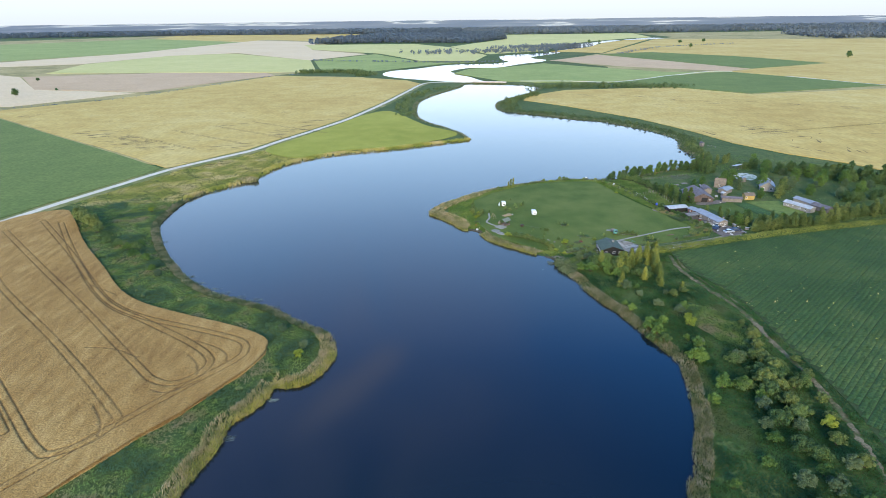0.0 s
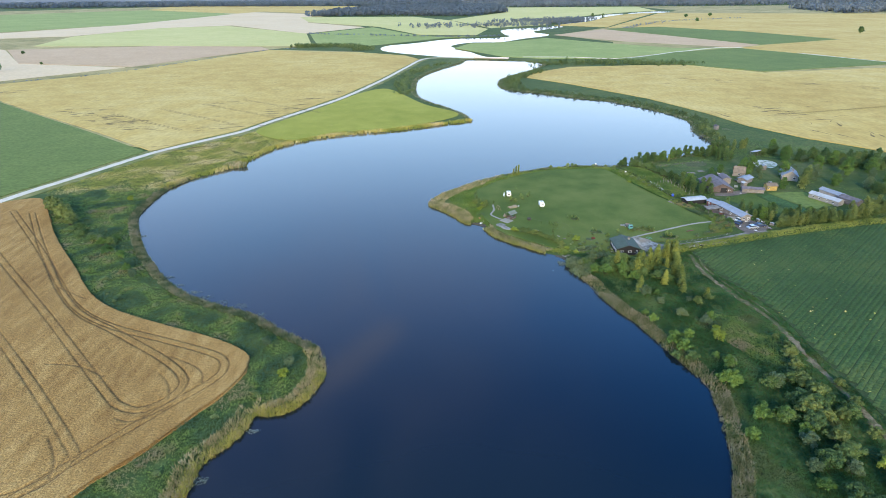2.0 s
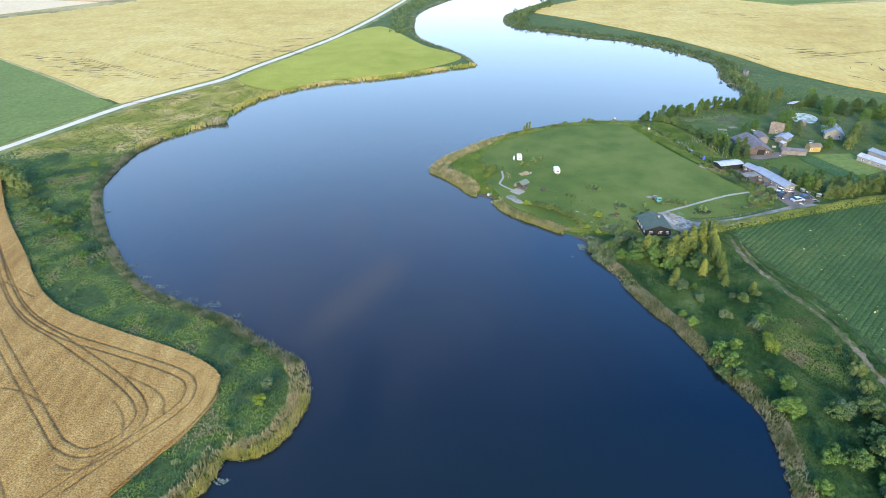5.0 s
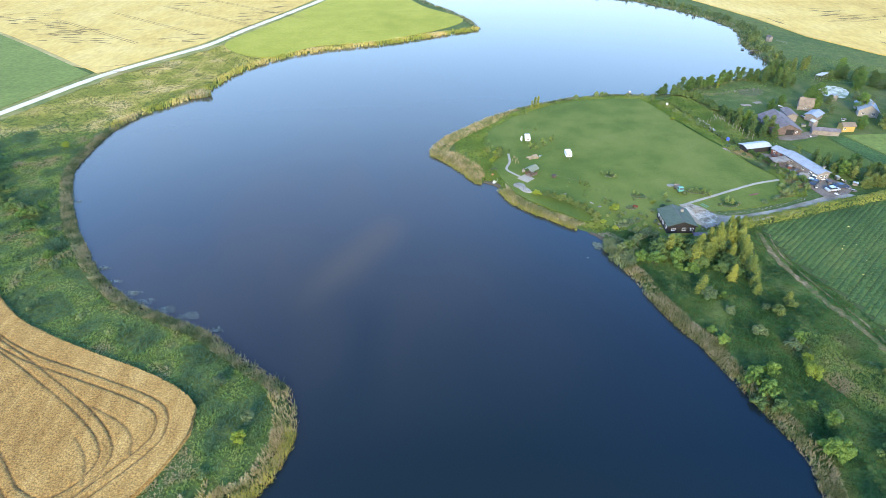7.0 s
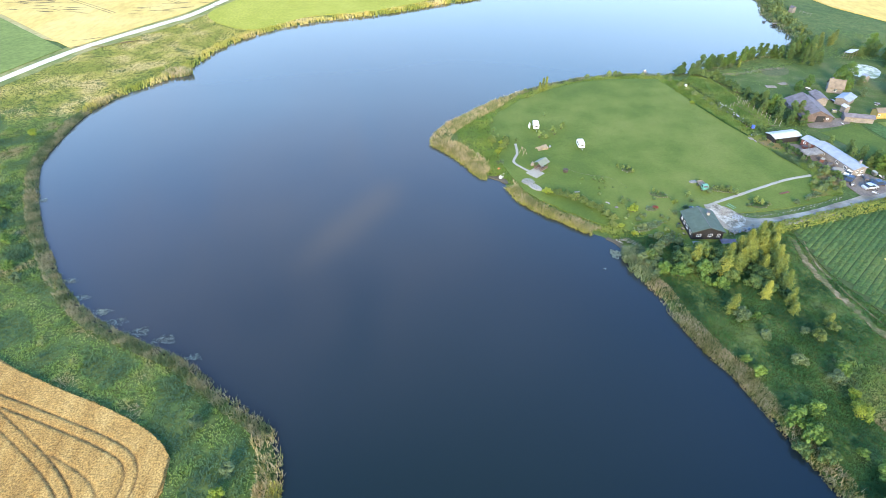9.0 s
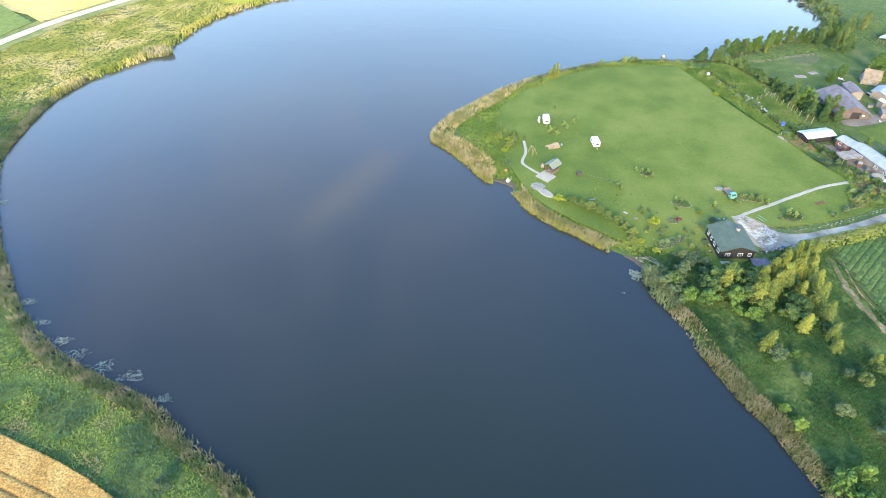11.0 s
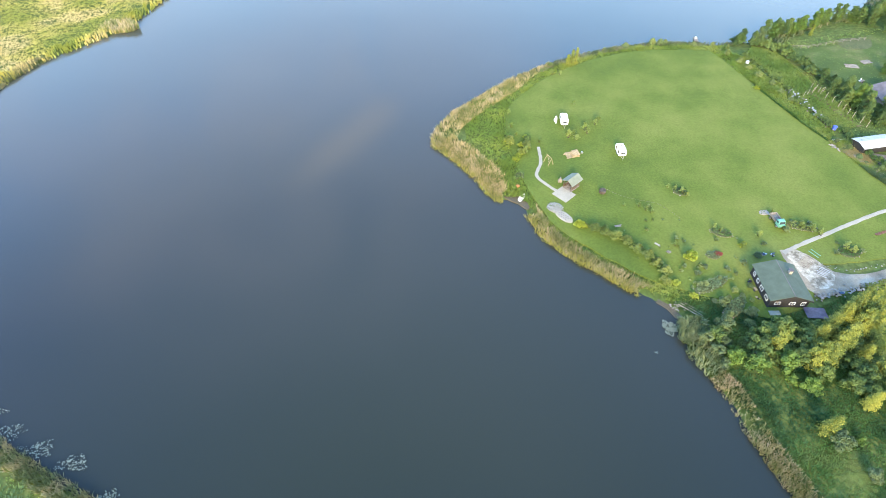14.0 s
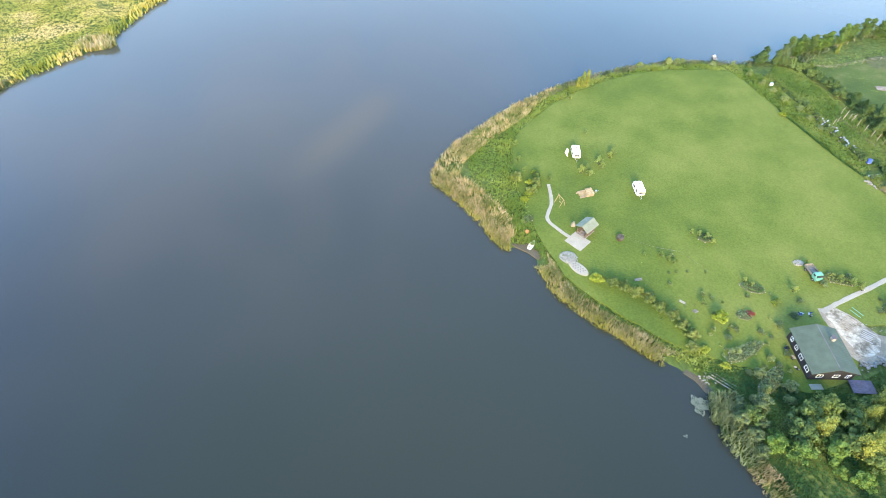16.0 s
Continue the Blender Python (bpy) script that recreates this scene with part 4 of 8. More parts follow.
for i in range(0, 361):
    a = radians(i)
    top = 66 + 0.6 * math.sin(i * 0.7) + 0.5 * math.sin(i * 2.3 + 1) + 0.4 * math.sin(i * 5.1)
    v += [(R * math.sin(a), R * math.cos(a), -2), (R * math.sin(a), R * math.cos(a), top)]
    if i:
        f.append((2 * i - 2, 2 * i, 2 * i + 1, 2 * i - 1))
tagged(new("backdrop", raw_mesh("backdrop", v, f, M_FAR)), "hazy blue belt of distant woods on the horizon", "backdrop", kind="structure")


# ---- plants ----
def cards(p, nrm, size, rs, squash=0.7):
    """Leaf clumps as small kite shapes at points p, facing about nrm."""
    n = len(p)
    nrm = nrm + rs.normal(0, 0.45, (n, 3))
    nrm /= np.linalg.norm(nrm, axis=1)[:, None] + 1e-9
    r = rs.normal(0, 1, (n, 3))
    u = np.cross(nrm, r)
    u /= np.linalg.norm(u, axis=1)[:, None] + 1e-9
    w = np.cross(nrm, u)
    s = (size * rs.uniform(0.6, 1.35, n))[:, None]
    bend = nrm * s * 0.25
    q = np.stack([p - u * s, p - w * s * squash + bend, p + u * s, p + w * s * squash + bend], 1)
    return q.reshape(-1, 3)


def blades(p, height, width, rs, lean=0.25, per=4, clump=0):
    """Upright tapering blades in tufts round points p."""
    n = len(p)
    out = []
    for k in range(per):
        a = rs.uniform(0, 2 * math.pi, n)
        o = np.stack([np.cos(a), np.sin(a), np.zeros(n)], -1)
        t = np.stack([-np.sin(a), np.cos(a), np.zeros(n)], -1)
        h = (height * rs.uniform(0.65, 1.15, n) * (1 + 0.22 * rough2(p[:, 0], p[:, 1], 0.7, 1)))[:, None]
        if clump:
            h = h * tufted(p[:, 0], p[:, 1], clump)[:, None]
        w = (width * rs.uniform(0.7, 1.3, n))[:, None]
        b = p + o * w * rs.uniform(0, 1.2, n)[:, None]
        top = b + np.array([0, 0, 1.0]) * h + o * h * lean * rs.uniform(0.2, 1.4, n)[:, None]
        mid = b * 0.45 + top * 0.55 - o * h * 0.05
        out.append(np.stack([b - t * w * 0.4, b + t * w * 0.4, mid + t * w * 0.5, top, mid - t * w * 0.5], 1))
    return np.concatenate(out, 0).reshape(-1, 3)


def lobes_points(lobes, n, rs):
    """Points and outward directions on a heap of ellipsoids."""
    pick = rs.choice(len(lobes), n, p=np.array([l[3] * l[3] for l in lobes]) / sum(l[3] * l[3] for l in lobes))
    c = np.array([l[:3] for l in lobes])[pick]
    r = np.array([(l[3], l[3], l[4]) for l in lobes])[pick]
    d_ = rs.normal(0, 1, (n, 3))
    d_ /= np.linalg.norm(d_, axis=1)[:, None]
    d_[:, 2] = np.where(d_[:, 2] < -0.4, -d_[:, 2], d_[:, 2])
    return c + d_ * r * rs.uniform(0.72, 1.08, n)[:, None], d_


def trunk_mesh(name, height, radius, limbs, rs, spread):
    bm = bmesh.new()
    rod((0, 0, -0.2), (0.02 * height, 0, height * 0.55), radius, radius * 0.6, 7, bm)
    rod((0.02 * height, 0, height * 0.55), (0, 0.03 * height, height * 0.9), radius * 0.6, radius * 0.15, 6, bm)
    for k in range(limbs):
        a, z = rs.uniform(0, 6.28), height * rs.uniform(0.25, 0.7)
        rod((0, 0, z), (math.cos(a) * spread, math.sin(a) * spread, z + height * 0.2), radius * 0.4, radius * 0.1, 5, bm)
    return bm


def make_bush(name, label, material, w, h, n, size, seed, category="bush", stems=5):
    rs = np.random.RandomState(seed)
    ob = thing(name, label, category)
    bm = bmesh.new()
    for k in range(stems):
        a = rs.uniform(0, 6.28)
        rod((0, 0, -0.15), (math.cos(a) * w * 0.3, math.sin(a) * w * 0.3, h * 0.6), 0.06, 0.02, 5, bm)
    part("stems", bm, M_BARK, ob)
    lobes = [(0, 0, h * 0.42, w * 0.28, h * 0.34)]
    for k in range(26):
        a, el_ = rs.uniform(0, 6.28), rs.uniform(-0.1, 1.5)
        r = w * 0.4 * math.cos(el_) * rs.uniform(0.7, 1.15)
        s_ = w * rs.uniform(0.05, 0.15)
        lobes.append((math.cos(a) * r, math.sin(a) * r, h * (0.32 + 0.56 * max(0.0, math.sin(el_)) * rs.uniform(0.75, 1.1)), s_, s_ * rs.uniform(0.7, 1.2)))
    p, nn = lobes_points(lobes, n, rs)
    mesh_part("foliage", quads_mesh("foliage", cards(p, nn, size, rs), material), ob)
    return ob


def make_tree(name, label, material, w, h, n, size, seed, low=0.25, category="tree"):
    rs = np.random.RandomState(seed)
    ob = thing(name, label, category)
    part("trunk", trunk_mesh("trunk", h, 0.02 * h, 6, rs, w * 0.25), M_BARK, ob)
    lobes = []
    for k in range(66):
        a, z = rs.uniform(0, 6.28), rs.uniform(low, 0.92)
        reach = w * 0.5 * math.sin(math.pi * min(0.95, (z - low) / (1 - low) * 0.75 + 0.22))
        r = reach * rs.uniform(0.1, 0.9)
        s = w * rs.uniform(0.07, 0.17)
        lobes.append((math.cos(a) * r, math.sin(a) * r, h * z, s, s * rs.uniform(0.8, 1.2)))
    p, nn = lobes_points(lobes, n, rs)
    mesh_part("crown", quads_mesh("crown", cards(p, nn, size, rs), material), ob)
    return ob


def make_conifer(name, label, material, w, h, n, size, seed):
    rs = np.random.RandomState(seed)
    ob = thing(name, label, "conifer")
    bm = bmesh.new()
    rod((0, 0, -0.2), (0, 0, h * 0.97), 0.022 * h, 0.02, 7, bm)
    part("trunk", bm, M_BARK, ob)
    tiers = 15
    p, nn = [], []
    for k in range(tiers):
        z = h * (0.07 + 0.88 * k / tiers)
        reach = w * 0.5 * (1 - z / h) ** 0.8 * rs.uniform(0.85, 1.12)
        m = 5 + int(5 * (1 - z / h))
        for j in range(m):
            a = rs.uniform(0, 6.28)
            c = max(3, int(n / tiers / m))
            t = rs.uniform(0.15, 1.0, c)
            o = np.array([math.cos(a), math.sin(a), 0])
            q_ = o * (reach * t)[:, None] + np.array([0, 0, z]) + np.array([0, 0, 1]) * (-0.12 * reach * t + 0.1 * reach * t**2)[:, None]
            p.append(q_ + rs.normal(0, 0.12 + 0.05 * reach, q_.shape))
            nn.append(np.tile(o * 0.5 + np.array([0, 0, 0.85]), (c, 1)))
    mesh_part("crown", quads_mesh("crown", cards(np.vstack(p), np.vstack(nn), size, rs), material), ob)
    return ob


def ground_at(x, y):
    d_ = shore_gap(np.array([float(x)]), np.array([float(y)]))[0]
    return float(np.interp(d_, [-8, -2, 0, 2.5, 7], [-1.8, -0.7, -0.02, 0.42, TOP - 0.15]))


def plant(proto, spots, group, seed, low=0.8, high=1.2):
    """Sets the first plant and its copies on (x, y, size) spots."""
    rs = np.random.RandomState(seed)
    tagged(proto, group=group)
    for k, (x, y, s) in enumerate(spots):
        s1 = s * rs.uniform(low, high)
        m = pose(x, y, ground_at(x, y) - 0.05, 0, 0, rs.uniform(0, 360)) @ Matrix.Diagonal((s, s * rs.uniform(0.9, 1.1), s1, 1))
        if k == 0:
            first = m
        else:
            copy_thing(proto, m)
    proto.matrix_world = first


M_SCRUB = leafy("scrub_leaves", [(0.3, (0.05, 0.085, 0.035)), (0.7, (0.12, 0.16, 0.06))])
# bushes on the banks
YELLOW = make_bush("yellow_bush", "rounded bush with bright yellow-green leaves on the bank", M_YELLEAF, 3.6, 3.0, 2600, 0.14, 11)
GREEN = make_bush("green_bush", "dense mid-green leafy bush on the grassy bank", M_LEAF, 3.8, 3.0, 2600, 0.14, 12)
WILLOW = make_bush("willow_bush", "grey-green willow bush growing on the bank", M_GREYLEAF, 4.0, 3.2, 2600, 0.14, 13)
DARK = make_bush("dark_bush", "dark green shrub thicket near the water", M_DARKLEAF, 5.0, 2.6, 2600, 0.14, 14)
OLIVE = make_bush("olive_bush", "olive-coloured shrub with yellowing leaves", M_OLIVELEAF, 3.8, 3.2, 2600, 0.14, 15)
plant(YELLOW, [(70.4, 99.6, 1.15), (72, 103.5, 0.7), (-33.2, 88.8, 0.8), (81.3, 58.2, 0.9), (19.2, 191.6, 0.5), (-124, 208, 0.8), (80.5, 84, 0.6)], "bank bushes", 1)
plant(GREEN, [(68.1, 89.2, 1.0), (64.9, 83.4, 1.2), (59.4, 99.2, 1.3), (60.5, 96.1, 1.2), (63.5, 100.8, 1.0), (60.5, 131.6, 0.9), (58.3, 136, 1.2), (53.2, 136.1, 1.3), (64.1, 123, 0.6), (58.2, 133.4, 0.7),
              (66.8, 92.5, 0.6), (61.9, 66.7, 0.8), (66.6, 73.1, 1.0), (72.5, 67.6, 0.8), (66, 83, 1.1), (54.4, 43.3, 0.7), (63, 48, 0.8), (68.1, 54.5, 0.9), (58, 109, 0.8), (50.5, 137.4, 1.1),
              (-94.4, 143.1, 0.8), (-100.9, 153.1, 1.0), (-107, 156.5, 1.1), (-112.3, 163.1, 1.0), (-109.4, 167.1, 0.9), (57, 112, 0.6), (72, 45, 0.9), (75, 38, 1.0), (70.8, 71.8, 1.05), (66.2, 72, 1.1), (66.1, 82.5, 1.0), (61.8, 67, 0.8), (72.6, 108.4, 0.9)], "bank bushes", 2)
plant(WILLOW, [(60.5, 122.6, 1.0), (63, 117.4, 0.7), (71.7, 118.5, 0.6), (70.8, 106.5, 0.9), (66.3, 111.4, 0.7), (-40.2, 101.1, 0.75), (-32.6, 93, 0.8), (-90.4, 139, 0.8), (74.5, 81.9, 1.1), (69, 89.8, 0.8),
               (66.5, 42.9, 1.0), (71.7, 41.5, 1.1), (75, 57.6, 0.9), (71.6, 64.9, 1.0), (-114.9, 167.3, 0.8), (67.2, 110.9, 0.5), (50.9, 144.2, 1.0), (57, 147, 0.7), (53, 149.5, 0.6), (68.3, 58.4, 0.8), (78, 47, 1.0), (46.8, 141.5, 0.8), (48.3, 139, 0.8), (47.3, 144, 0.7), (48.2, 136.6, 0.6), (50, 140.6, 0.7)], "bank bushes", 3)
plant(DARK, [(54.5, 138.8, 1.2), (57, 141.5, 1.2), (61, 143, 1.1), (64, 140.5, 1.2), (48.7, 142, 0.9), (66.5, 142.8, 1.0), (58.4, 93.9, 0.8), (61, 92, 0.8), (62.4, 137.3, 1.2), (68, 132, 1.1),
             (71, 134, 1.0), (-118, 168, 1.1), (-110.2, 164.2, 1.0), (-124.1, 172, 1.0), (74.1, 82, 1.0), (78.9, 83, 1.0), (76.5, 73.5, 1.2), (78.7, 71.4, 1.0), (71, 71.6, 1.0), (72, 59.4, 1.2), (75.4, 61, 1.0),
             (71.8, 52, 1.1), (66, 36, 1.2), (78, 62, 1.0), (60, 30, 1.2), (74, 50, 1.0), (-128, 178, 1.0), (77, 76, 1.35), (79, 74, 1.3), (75, 69, 1.2), (82, 76, 1.0), (84.5, 72.5, 1.0), (64, 135, 0.9), (70, 136, 0.9), (72, 141, 1.0), (59, 137.5, 1.0), (70.5, 130.5, 0.8), (73, 128.5, 0.8)], "bank bushes", 4)
plant(OLIVE, [(80.6, 80.5, 1.2), (80.9, 77.5, 1.1), (83.8, 92.1, 1.0), (88.6, 81.4, 0.7), (87.4, 75, 0.8), (78, 70.6, 1.2), (85, 66, 0.8), (-146, 194.4, 2.1), (-141, 190.5, 1.9), (-137.3, 186.5, 1.8), (-134, 182, 1.3),
              (-150, 199, 1.8), (83, 60, 0.9), (77, 65, 1.0), (82, 71, 0.9), (79.5, 53, 1.0), (82.5, 87.5, 0.8), (80.5, 47, 1.0), (77.3, 119.2, 0.7), (73.2, 116.9, 0.8), (18.4, 198.2, 0.75), (22.4, 196.3, 0.7), (20.8, 194.2, 0.55), (22.9, 199.2, 0.5), (75.9, 72.8, 1.4), (80.8, 77.3, 1.3), (80.7, 82.5, 1.0), (83.5, 79, 0.9), (84.5, 92.5, 0.8), (85.5, 96, 0.55), (84.8, 99.5, 0.5)], "bank bushes", 5)

LARCH = make_conifer("larch", "young larch with golden-green feathery needles", M_NEEDLE, 3.7, 6.0, 3600, 0.12, 21)
plant(LARCH, [(63, 136.4, 1.05), (65.6, 137, 1.1), (67.6, 138.4, 1.0), (70.2, 140.2, 1.1), (76.4, 142.5, 0.95), (78.6, 146.4, 0.95), (68.6, 128.6, 0.75), (59.9, 124.6, 0.85), (72.7, 126.5, 0.8), (57.5, 139, 0.95),
              (74.6, 135.2, 1.0), (74.4, 131.5, 0.85), (74.3, 143.2, 1.0), (77.8, 144.2, 0.9), (76.1, 139.4, 1.0), (72.4, 137.5, 0.8), (78.6, 149.2, 0.85), (72.6, 145.6, 1.0), (69.2, 143.2, 1.0), (66.4, 141.4, 0.9),
              (76, 147.6, 0.9), (72.2, 123.9, 0.65), (77.4, 120.6, 0.6)], "larches by the cabin", 6)

# farmstead trees
LIME = make_tree("broadleaf_tree", "round-crowned green broadleaf tree in the farmstead", M_LEAF, 6.5, 8.0, 6000, 0.16, 31, 0.06)
ALDER = make_tree("alder_tree", "dark green alder tree by the water", M_DARKLEAF, 4.6, 8.0, 5600, 0.15, 32, 0.0)
BIRCH = make_tree("birch_tree", "slender birch with olive-yellow leaves", M_OLIVELEAF, 4.0, 8.5, 5000, 0.14, 33, 0.02)
SILVER = make_tree("silver_willow", "broad grey-green willow tree", M_GREYLEAF, 6.5, 7.0, 5600, 0.16, 34, 0.0)
plant(LIME, [(155, 243.5, 0.9), (161, 227.2, 0.9), (147.5, 232, 0.6), (129.5, 181.4, 0.7), (124.6, 178.5, 0.65), (190.9, 228.9, 1.0), (175.4, 251.4, 0.9), (195.9, 245.8, 0.8), (112, 215, 0.75), (181, 272, 0.8),
             (177, 215, 0.8), (200, 214, 0.9), (148, 238, 0.8), (136, 236, 0.6), (130, 232, 0.5), (152, 212, 0.6), (142, 178, 0.7), (205, 232, 1.0), (185, 240, 0.9)], "farm trees", 7)
plant(ALDER, [(121, 187, 0.55), (122.5, 183.5, 0.65), (124.2, 180.5, 0.7), (126.4, 178, 0.7), (129, 179, 0.65), (132, 177, 0.65), (135, 178.5, 0.6), (138.5, 179, 0.6), (96.5, 252.5, 0.7), (104, 254.5, 0.75), (108.3, 255.6, 0.9), (113, 257.5, 0.6), (116.7, 259.8, 0.55), (123.4, 261.4, 0.55), (128, 264, 0.6), (132.1, 266, 0.7), (137.5, 266, 0.8), (142.1, 262, 0.8),
              (147, 268, 0.9), (150, 262, 0.9), (154.7, 269, 0.9), (145.5, 258, 0.8), (110.5, 218.6, 0.8), (112.2, 211.7, 0.8), (115.2, 208.2, 0.7), (98.5, 249.5, 0.55), (93, 248.8, 0.4), (109, 221.5, 0.7), (111.8, 220.5, 0.75), (113.5, 213, 0.75), (114, 217.5, 0.7), (116.5, 211, 0.7), (109.5, 215.5, 0.7), (110.8, 208.5, 0.6), (113.5, 206, 0.55), (117.5, 205.5, 0.6), (108.8, 226.5, 0.5), (111, 256.2, 0.7), (119.5, 260.6, 0.5), (126, 262.6, 0.5), (134.8, 267, 0.7), (139.5, 264.5, 0.8), (144.5, 265.5, 0.85), (150.5, 270.5, 0.8), (148, 255.5, 0.7), (152, 258, 0.7),
              (181, 262, 0.6), (186.3, 264.9, 0.6), (194.2, 259.6, 0.65), (199.2, 256.6, 0.7), (204, 255, 0.7), (209.8, 254.1, 0.8), (214, 250, 0.8), (211.2, 239, 1.0), (216, 244, 1.1), (221, 240, 1.1), (227, 236, 1.1),
              (176, 266, 0.5), (171, 268, 0.5), (190, 262, 0.6), (120, 184, 0.5), (117, 190.5, 0.5), (233, 231, 1.0), (239, 226, 1.1)], "farm trees", 8)
plant(BIRCH, [(163.8, 216.1, 1.25), (160.4, 212, 1.2), (166, 218.5, 1.1), (119, 211.3, 0.8), (131.9, 170.5, 0.65), (137.2, 172.1, 0.75), (134, 175, 0.6), (144.5, 174.2, 0.75), (146.8, 171.7, 0.6), (152.5, 172.5, 0.75),
              (157, 176, 0.7), (161.4, 178, 0.8), (165.1, 180.9, 0.8), (168.5, 182, 0.7), (173.3, 185.1, 0.8), (180.2, 185.7, 0.8), (184.5, 184, 0.7), (190, 187, 0.8), (196, 189, 0.8), (154, 266.5, 0.7), (161, 274, 0.6),
              (166.9, 276.8, 0.75), (170, 279.5, 0.7), (164, 279, 0.65), (172.5, 283, 0.7), (202, 191, 0.8), (128.5, 173.2, 0.5), (134.8, 171.2, 0.6), (140.5, 173, 0.7), (142, 176, 0.6), (149.5, 173, 0.65), (150, 176.2, 0.6), (155, 173.8, 0.7), (159, 180, 0.7), (163.5, 176.8, 0.7), (171, 185.5, 0.7), (176.8, 184.2, 0.75), (187, 187.5, 0.75), (193, 187, 0.75), (126.5, 176, 0.5), (122.5, 180, 0.5), (208.8, 247, 0.8), (193, 233, 0.9)], "farm trees", 9)
plant(SILVER, [(101, 251.5, 0.6), (177.8, 230.2, 0.7), (171, 236, 0.6), (186, 252, 0.6), (202, 246, 0.7), (150, 226.5, 0.45), (198, 222, 0.7), (210, 222, 0.8), (173, 224, 0.7), (183, 221, 0.7), (188, 210, 0.7), (168, 241, 0.5), (193, 215, 0.6), (155, 236, 0.5)], "farm trees", 10)
hr = random.Random(77)
belt = spline([(169, 267), (176, 266.5), (186, 263.5), (197, 258.5), (207, 254.5), (217, 249), (228, 241), (240, 232)], 2.6)
belt = np.vstack([belt, spline([(180, 256), (196, 248), (210, 238), (226, 229), (240, 220)], 3.2), spline([(186, 205), (200, 206), (216, 214), (232, 212)], 3.4)])
plant(make_tree("hedgerow_tree", "bushy dark green tree in the hedgerow behind the farm", M_DARKLEAF, 5.2, 5.6, 4000, 0.15, 37, 0.0), [(q[0] + hr.uniform(-1.5, 1.5), q[1] + hr.uniform(-1.5, 1.5), hr.uniform(0.6, 1.05)) for q in belt], "hedgerow trees", 19)
belt = spline([(106, 256), (114, 258.8), (122, 261.5), (130, 265.5), (138, 267), (146, 268.5), (153, 271), (158, 276)], 2.8)
plant(make_tree("shore_tree", "light green young tree along the bay shore", M_LEAF, 3.8, 5.6, 4000, 0.14, 38, 0.0), [(q[0] + hr.uniform(-1, 1), q[1] + hr.uniform(-1.6, 0.6), hr.uniform(0.55, 0.95)) for q in belt], "shore trees", 20)
belt = spline([(128, 170.6), (140, 173.5), (152, 175), (163, 178.5), (174, 183), (186, 186), (198, 189.5)], 2.8)
plant(make_tree("windbreak_tree", "sunlit olive-green bushy tree in the windbreak", M_OLIVELEAF, 4.6, 5.2, 4000, 0.14, 39, 0.0), [(q[0] + hr.uniform(-1, 1), q[1] + hr.uniform(-0.8, 2.2), hr.uniform(0.6, 1.0)) for q in belt], "windbreak trees", 21)
POPLAR = make_conifer("poplar", "slim upright yellow-green young poplar", M_HEDGE, 1.6, 5.5, 450, 0.24, 35)
plant(POPLAR, [(39.1, 236.2, 0.8), (40.3, 236.6, 0.9), (41.5, 236.9, 0.85), (119.5, 255.5, 0.8), (157.5, 283, 1.0), (71.9, 173.3, 0.3)], "young poplars", 12)

# garden shrubs on the lawn
SHRUB = make_bush("garden_shrub", "small clipped olive shrub in a row along the lawn", M_OLIVELEAF, 2.7, 2.1, 1100, 0.12, 41)
plant(SHRUB, [(33, 168.6, 1.0), (35, 167.4, 1.0), (36.8, 166, 1.1), (38.8, 164.8, 1.0), (40.4, 162.8, 1.1), (42, 161.1, 1.1), (43.2, 159.3, 1.0), (44.3, 157.2, 1.0), (43.8, 154.8, 0.9), (31.6, 169.6, 0.5)], "shrub row", 13)
belt = spline([(93.5, 252.2), (98.2, 249), (104, 245.5), (107.2, 237), (110, 230), (112.5, 225)], 2.0)
plant(make_bush("boundary_shrub", "dense dark green shrub in the boundary hedge", M_DARKLEAF, 4.0, 3.2, 2400, 0.15, 46), [(q[0] + hr.uniform(-0.8, 0.8), q[1] + hr.uniform(-0.8, 0.8), hr.uniform(0.75, 1.15)) for q in belt], "boundary hedge", 22)
belt = spline([(93.2, 241), (94.5, 236), (96, 230), (97.6, 223.7), (99, 214), (101, 205)], 1.7)
plant(make_bush("currant_bush", "low mid-green fruit bush in the garden row", M_DARKLEAF, 2.4, 1.8, 500, 0.15, 47), [(q[0] + hr.uniform(-0.5, 0.5) - 0.6, q[1] + hr.uniform(-0.4, 0.4), hr.uniform(0.55, 1.0)) for q in belt], "garden row", 23)
belt = spline([(103, 202.5), (103.6, 195), (105.8, 187.5), (108.6, 179.5), (110.5, 173.5)], 1.5)
plant(make_bush("hedge_shrub", "clipped dark green shrub in the yard hedge", M_DARKLEAF, 2.4, 2.1, 700, 0.15, 48), [(q[0] + hr.uniform(-0.3, 0.3), q[1] + hr.uniform(-0.3, 0.3), hr.uniform(0.75, 1.05)) for q in belt], "yard hedge", 24)
